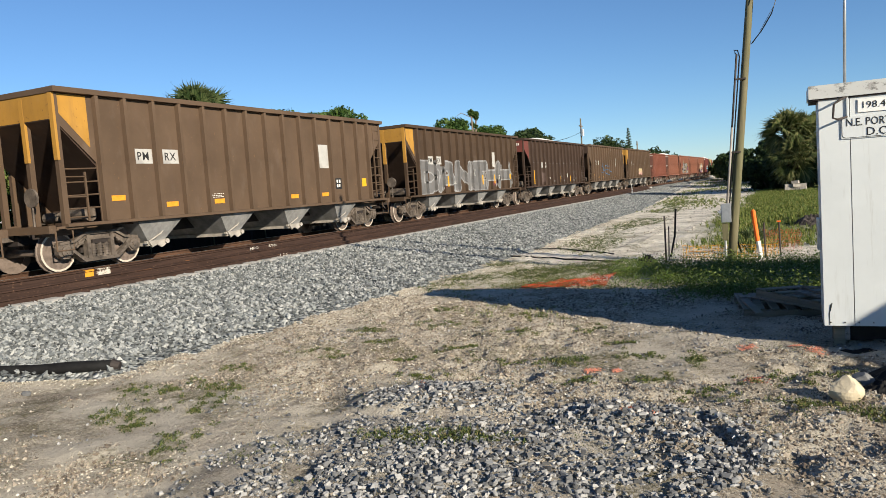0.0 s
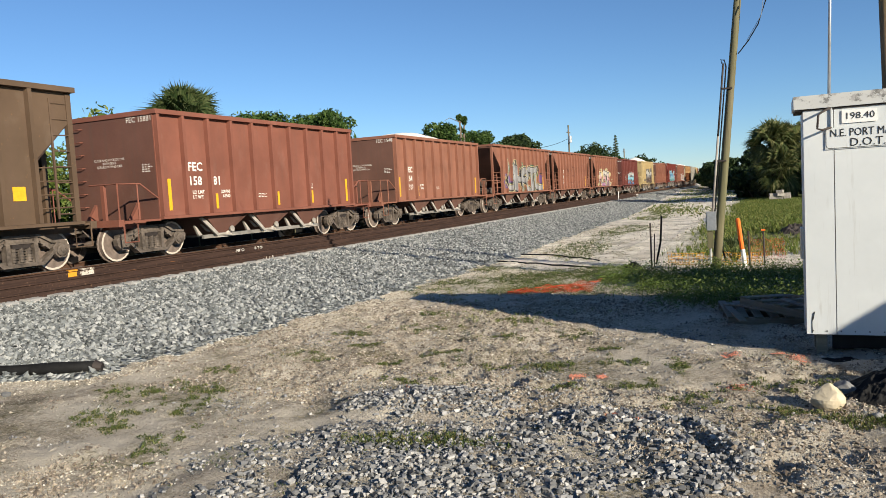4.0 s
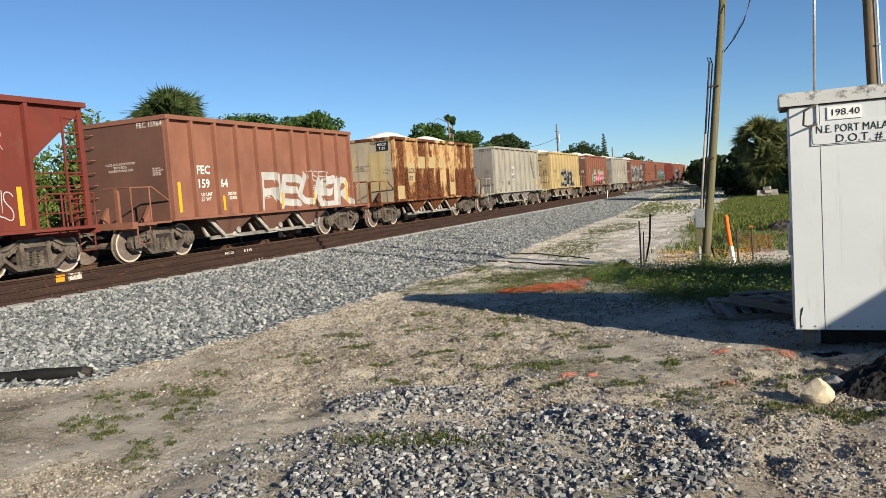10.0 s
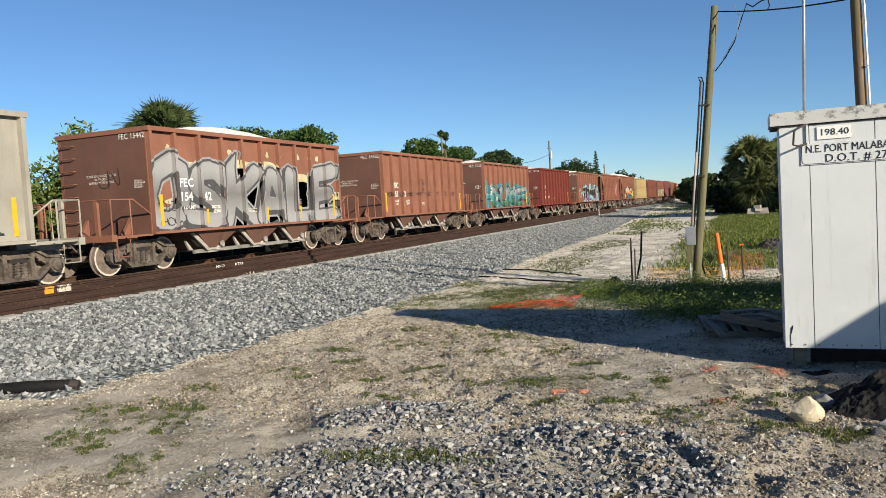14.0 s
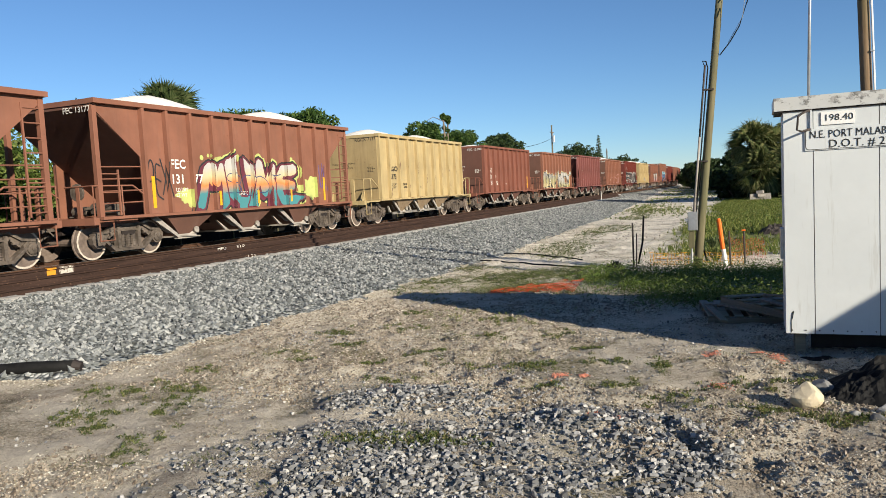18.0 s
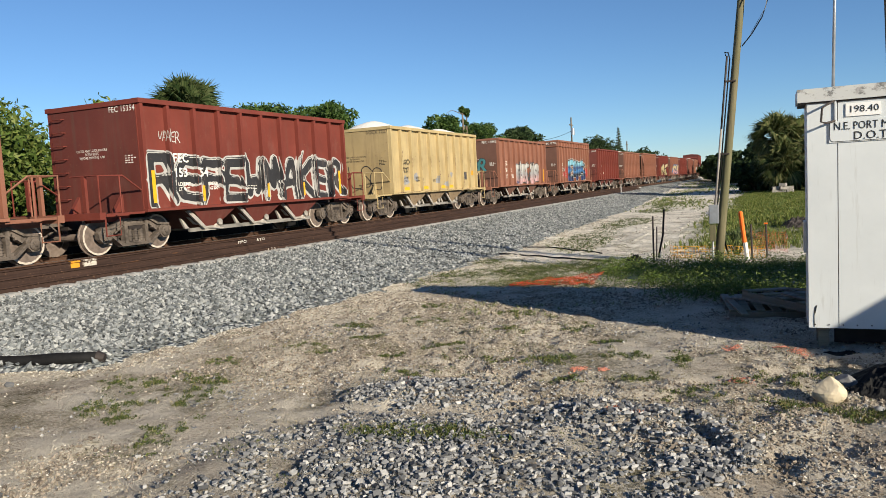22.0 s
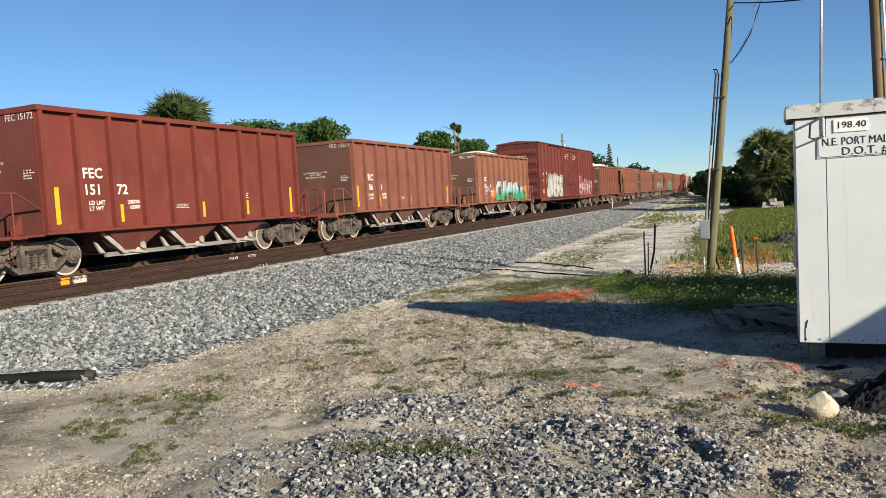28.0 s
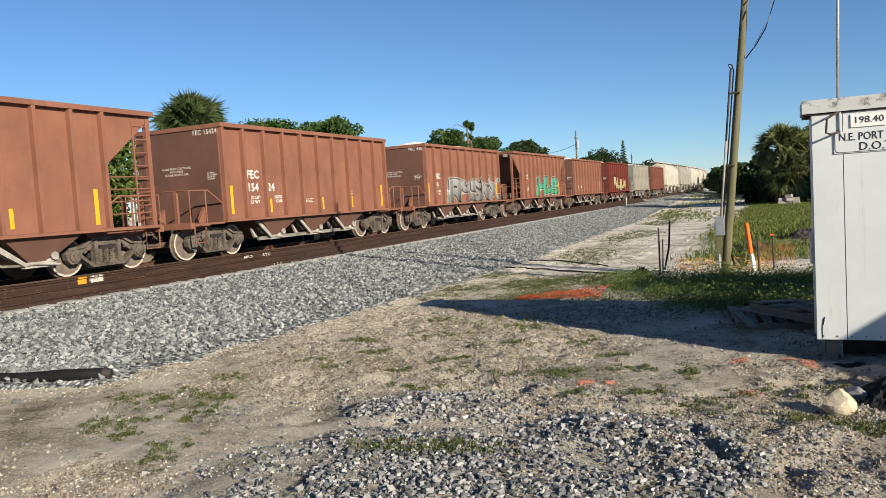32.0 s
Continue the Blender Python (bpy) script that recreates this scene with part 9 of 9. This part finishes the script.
cloth("silt_fabric", "crumpled black silt fabric heaped on rocks", 1.15, 7.0, 0.58, 0.5, 0.25, 2)
cloth("silt_fabric", "crumpled black silt fabric heaped on rocks", 0.80, 6.75, 0.28, 0.2, 0.13, 5)
cloth("black_bag", "crumpled black plastic bag among weeds", -2.62, 15.5, 0.24, 0.2, 0.24, 11)
palmetto = tagged(new("palmetto"), "small green fan palmetto beside a pole", "palm")
palmetto.matrix_basis = pose(-0.72, 17.4, float(level(-0.72, 17.4)))
pm = Build()
for k in range(9):
    a_, e_ = 0.7 * k, math.radians(48 + 10 * (k % 4))
    d_ = Vector((math.cos(a_) * math.cos(e_), math.sin(a_) * math.cos(e_), math.sin(e_)))
    frond_fan(pm, (0, 0, 0), d_, (Vector((0, 0, 1)) - d_ * d_.z).normalized(), 0.66, 9, 1.3)
part("fronds", pm.mesh("fronds", PALMLEAF), palmetto)
cloth("soil_mound", "dark mound of turned soil and brush", 0.75, 23.9, 0.62, 0.5, 0.26, 13, DARKSTAKE, "soil")
cloth("black_strip", "thin crumpled black strip beside a shed leg", 0.62, 8.12, 0.2, 0.08, 0.05, 7)
# soil heap near the shed's far side
sock = tagged(new("drain_sock"), "black fabric-wrapped drain pipe on the ground", "pipe")
pts = [(-7.30, 6.12), (-7.75, 5.90), (-8.12, 5.74), (-8.8, 5.5), (-9.6, 5.35), (-10.6, 5.1)]
def lie(x, y):
    return max(float(level(x, y)), float(bed(np.array(x), np.array(y)))) + 0.045


part("pipe", Build().tube([(x, y, lie(x, y) + 0.012 * math.sin(k * 2)) for k, (x, y) in enumerate(pts)], [0.066, 0.070, 0.064, 0.07, 0.068, 0.068], 12).mesh("pipe", BLACKPLASTIC, smooth=True), sock)
part("end_ring", Build().tube([(-7.32, 6.11, lie(-7.32, 6.11)), (-7.24, 6.15, lie(-7.24, 6.15) + 0.01)], [0.074, 0.05], 12).mesh("end_ring", DARKSTEEL), sock, label="frayed open end")


# black tube that stands in for a pole's shadow on the ground
def hose(pts, label):
    out = []
    for k in range(len(pts) - 1):
        for j in range(6):
            q = j / 6
            x, y = pts[k][0] * (1 - q) + pts[k + 1][0] * q, pts[k][1] * (1 - q) + pts[k + 1][1] * q
            z = max(float(level(x, y)), float(bed(np.array(x), np.array(y))) if x < -7.2 else -9) + 0.018
            out.append((x + 0.03 * math.sin(3 * y), y, z))
    return tagged(new("hose", Build().tube(out, 0.019, 7).mesh("hose", BLACKPLASTIC, smooth=True)), label, "hose", group="hoses down the ballast")


# courses of the two pole shadows, placed to fit the camera's view
hose([(-13.1, 28.1), (-10.6, 23.9), (-8.2, 19.65), (-7.2, 18.5), (-4.8, 17.0), (-2.9, 15.9)], "black tube in place of a pole's shadow on the ballast")
hose([(-12.7, 29.6), (-9.5, 23.85), (-8.2, 21.35), (-7.25, 20.15), (-5.4, 19.4), (-3.5, 17.7)], "black tube in place of a pole's shadow on the ballast")
post = tagged(new("track_marker"), "thin white marker post on the ballast", "marker post")
part("post", Build().tube([(-12.55, 68, -0.6), (-12.55, 68, 0.45)], 0.032, 8).mesh("post", WHITEPL), post)
stack = tagged(new("block_stack"), "stack of pale concrete blocks in grass", "blocks")
blk = Build().box(-0.22, 0.22, -0.2, 0.2, 0, 0.22).mesh("block", DUSTY)
for k in range(7):
    part("block", blk, stack, pose(0.25 + 0.49 * (k % 3 if k < 6 else 1), 58.6 + 0.15 * math.sin(k * 3), G + 0.06 + 0.225 * (k // 3), 0, 4 * math.sin(k * 2), 14 * math.sin(k * 5)))

# black screen added beyond the track, in place of the shade under the cars
fence = tagged(new("dark_screen"), "low black screen added to darken the view under the cars", "fence")
screen_me = []
for k in range(3):
    rings = []
    for j in range(13):
        y_ = 3.0 * j / 12
        w_ = 0.05 * math.sin(math.pi * j / 12 * (2 + k)) + 0.02 * math.sin(j * 2.3 + k)
        rings.append([(w_, y_, -0.95), (w_ + 0.03, y_, -0.2), (w_ * 0.6, y_, 0.40 - 0.05 * math.sin(math.pi * j / 12)), (w_ * 0.6 - 0.006, y_, 0.40 - 0.05 * math.sin(math.pi * j / 12)), (w_ + 0.024, y_, -0.2), (w_ - 0.006, y_, -0.95)])
    screen_me.append(Build().loft(rings).mesh("fabric_panel", BLACKPLASTIC))
post_me = Build().box(-0.02, 0.02, -0.02, 0.02, -1.0, 0.46).mesh("post", POLEWOOD)
for k in range(46):
    y_ = -12 + 3.0 * k
    part("fabric_panel", screen_me[k % 3], fence, pose(-19.2, y_, 0))
    part("post", post_me, fence, pose(-19.16, y_, 0))

# painted marks on rail and ground
WORNWHITE = paint("worn_white_paint", (0.55, 0.50, 0.42), wear=0.48, rust=(0.08, 0.045, 0.03))
for y, w_, mat in ((11.0, 0.22, ORSTRIPE), (11.3, 0.36, WORNWHITE)):
    tagged(new("paint_mark", Build().box(XC + 1.277, XC + 1.281, y, y + w_, -0.034, -0.006).box(XC + 1.205, XC + 1.279, y, y + w_, -0.0035, 0.0).box(XC + 1.252, XC + 1.256, y, y + w_, -0.15, -0.05).mesh("paint_mark", mat)), "bright paint mark on a rusty spare rail", "paint mark")
for tx, y, xx, z in (("MFO", 16.42, 1.253, -0.13), ("RTO", 17.25, 1.253, -0.13), ("- 1 2 5", 17.2, 1.560, -0.425)):
    tagged(new("rail_stencil", text_mesh(tx, 0.11, LETTER, 1.1)), "white stencilled letters on a spare rail", "stencil").matrix_basis = Matrix.Translation((XC + xx, y, z)) @ Matrix.Diagonal((1, 1.6, 1, 1)) @ SIDE


def splash(x, y, r, seed):
    q = np.random.default_rng(seed)
    n = 170
    px, py = x + q.normal(0, r * 0.9, n), y + q.normal(0, r * 1.3, n)
    me = scatter("paint_splash", np.stack([px, py, level(px, py) + 0.010], -1), q.uniform(0.005, 0.017, n), OCTA, OCTA_F, MARKPAINT, q, 0.6)
    return tagged(new("paint_splash", me), "orange survey paint sprayed on the ground", "paint mark", group="survey marks", kind="stuff")


for k, (x, y, r) in enumerate(((-1.68, 6.65, 0.06), (-1.45, 6.7, 0.035), (-0.27, 6.6, 0.07), (-0.38, 7.77, 0.06), (0.22, 7.71, 0.07), (0.05, 7.9, 0.04), (-2.87, 5.6, 0.05), (-2.62, 5.5, 0.04), (-1.05, 5.2, 0.05), (-0.9, 5.15, 0.04))):
    splash(x * K, y * K, 0.8 * r, 70 + k)

# ---- small stones ----
def shells():
    n = 250000
    x = rng.uniform(-9.5, 2.2, n)
    y = 3.0 + 13 * rng.uniform(0, 1, n) ** 1.4
    dens = 0.07 + 1.1 * np.clip(1.9 * churned(x, y) - 0.55, 0, 1)
    ok = (rng.uniform(0, 1.2, n) < dens) & (x > toe(y) - 0.1)
    m = 62000
    ty = 4.2 + 30 * rng.uniform(0, 1, m) ** 1.35
    tx = toe(ty) + 0.05 + np.abs(rng.normal(0, 0.42, m)) * (1 + 0.8 * np.sin(ty * 1.3) + 0.5 * np.sin(ty * 4.1))
    lx, ly = rng.uniform(-6.6, -1.2, 30000), 9 + 34 * rng.uniform(0, 1, 30000) ** 1.4
    far = waves(lx, ly * 0.6, 0.9) + rng.normal(0, 0.4, 30000) > -0.1
    x, y = np.concatenate([x[ok], tx, lx[far]]), np.concatenate([y[ok], ty, ly[far]])
    s = (0.0052 + 0.017 * rng.uniform(0, 1, len(x)) ** 3.0) * np.clip(y / 9, 0.9, 1.35)
    return scatter("shell_bits", np.stack([x, y, level(x, y) + 0.1 * s + 0.002], -1), s * rng.choice([1, 1, 1, 1, 1.5], len(x)), OCTA, OCTA_F[:4], SHELLS, rng, 0.55, 0.8)


tagged(new("shell_bits", shells()), "crushed white shell and limestone chips on sandy ground", "gravel", kind="stuff")


def clods():
    n = 120000
    x = rng.uniform(-7.5, 1.6, n)
    y = 3.0 + 9 * rng.uniform(0, 1, n) ** 1.4
    loose = np.exp(-(((x + 5.2) / 1.5) ** 2) - ((y - 7.2) / 1.4) ** 2) + 0.9 * np.exp(-(((x - 0.5) / 0.9) ** 2) - ((y - 4.6) / 1.2) ** 2)
    ok = (1.5 * churned(x, y) - 0.5 + 0.5 * waves(x, y, 3.7) + 1.0 * loose + rng.normal(0, 0.3, n) > 0.40) & (x > toe(y) + 0.3)
    x, y = x[ok], y[ok]
    m = 4500
    lx, ly = rng.uniform(-6.4, -0.8, m), 8.8 + 34 * rng.uniform(0, 1, m) ** 1.4
    far = waves(lx + 2, ly * 0.5, 1.0) + 0.5 * waves(lx, ly, 2.6) + rng.normal(0, 0.3, m) > 0.25
    x, y = np.concatenate([x, lx[far]]), np.concatenate([y, ly[far]])
    s = (0.007 + 0.030 * rng.uniform(0, 1, len(x)) ** 3) * np.clip(y / 9, 1, 1.7)
    return scatter("soil_clods", np.stack([x, y, level(x, y) + 0.15 * s], -1), s, OCTA, OCTA_F, CLOD, rng, 0.62, 1.4, 0.6)


CLOD = stone_material("soil_clods", (0.11, 0.085, 0.06), (0.24, 0.195, 0.145), (0.42, 0.36, 0.28))
tagged(new("soil_clods", clods()), "broken clods of brown sandy soil", "soil", kind="stuff")


def gravel():
    n = 58000
    x, y = rng.uniform(-4.8, 0.4, n), rng.uniform(2.5, 6.6, n)
    ok = heap(x, y) + 0.028 * waves(x + 4, y, 2.2) + 0.04 * waves(x, y + 9, 6.5) + rng.normal(0, 0.028, n) > 0.074
    x, y = x[ok], y[ok]
    s = 0.009 + 0.033 * rng.uniform(0, 1, len(x)) ** 2.0
    return np.stack([x, y, level(x, y) + rng.uniform(-0.1, 0.7, len(x)) * s], -1), s


gravel_c, gravel_s = gravel()
pile = tagged(new("gravel_spread"), "spread of loose grey crushed stone on the ground", "gravel")
near = [k for k in range(len(gravel_s)) if -2.6 < gravel_c[k][0] < -0.9 and 4.1 < gravel_c[k][1] < 4.9][:300]
chosen = set(near)
rest = np.array([k not in chosen for k in range(len(gravel_s))])
half = rng.uniform(0, 1, len(gravel_s)) < 0.5
for pick, shape, faces in ((rest & half, CUBE8 * (1.15, 0.75, 0.62), CUBE_F), (rest & ~half, ICO * (1.35, 0.85, 0.66), ICO_F)):
    part("loose_gravel", scatter("loose_gravel", gravel_c[pick], gravel_s[pick], shape, faces, STONES_NEAR, rng, 0.8, 1.6, 0.40), pile, kind="stuff")
m = 16000
sx, sy = rng.uniform(-6.0, 1.4, m), 4.0 + 5.5 * rng.uniform(0, 1, m) ** 1.2
ok = (waves(sx - 1, sy + 5, 0.9) + 0.6 * waves(sx, sy, 3.1) + 0.5 * np.exp(-(((sx + 1.4) / 1.6) ** 2) - ((sy - 6.3) / 0.8) ** 2) + rng.normal(0, 0.35, m) > 0.55) & (sx > toe(sy) + 0.4)
sx, sy = sx[ok], sy[ok]
ss = 0.008 + 0.03 * rng.uniform(0, 1, len(sx)) ** 2.5
part("loose_gravel", scatter("loose_gravel", np.stack([sx, sy, level(sx, sy) + 0.2 * ss], -1), ss, OCTA, OCTA_F, STONES_NEAR, rng, 0.7, 1.5, 0.35), pile, kind="stuff")
shapes = []
for k in range(12):
    shapes.append(scatter("stone", np.zeros((1, 3)), np.array([1.0]), *((CUBE8 * (1.15, 0.75, 0.62), CUBE_F) if k % 2 else (ICO * (1.35, 0.85, 0.66), ICO_F)), STONE_PIECE, rng, 0.8, 1.6, 0.40))
for j, k in enumerate(near):
    part("stone", shapes[j % 12], pile, Matrix.Translation(gravel_c[k]) @ Matrix.Rotation(j * 2.4, 4, "Z") @ Matrix.Rotation(0.5 * math.sin(j), 4, "X") @ Matrix.Scale(float(gravel_s[k]), 4))


# ---- motion ----
def on_track(s, late=0.13):
    """Pose on the track at the distance s along it."""
    s -= late
    y = s
    if s > CURVE:
        y = s - (s - CURVE) ** 3 / (6 * RADIUS**2) if s < STRAIGHT + 9 else STRAIGHT + 9 + (s - STRAIGHT - 18) * 0.953
    a = min(max(y - CURVE, 0), STRAIGHT - CURVE) / RADIUS
    return pose(XC - float(drift(y)), y, 0.004, 0, 0, math.degrees(math.atan(a)))


def motions():
    for car, s_mid in CARS:
        walk(car, [(t, on_track(s_mid - gone(t))) for t in TIMES])
    for w, k, s in WHEELSETS:
        # the wheels are keyed while they pass near the camera
        near = [f / FPS for f in range(0, 32 * FPS + 1) if 6.0 < s - gone(f / FPS) < 45.0]
        rows, turn = [], lambda t: pose(0, k, WR, math.degrees(gone(t) / WR) % 360, 0, 0)
        if near:
            rows = [(t, turn(t)) for t in near]
        if not rows or rows[0][0] > 0:
            rows.insert(0, (0.0, rows[0][1] if rows else turn(0)))
        if rows[-1][0] < 32:
            rows.append((32.0, rows[-1][1]))
        walk(w, rows)


motions()
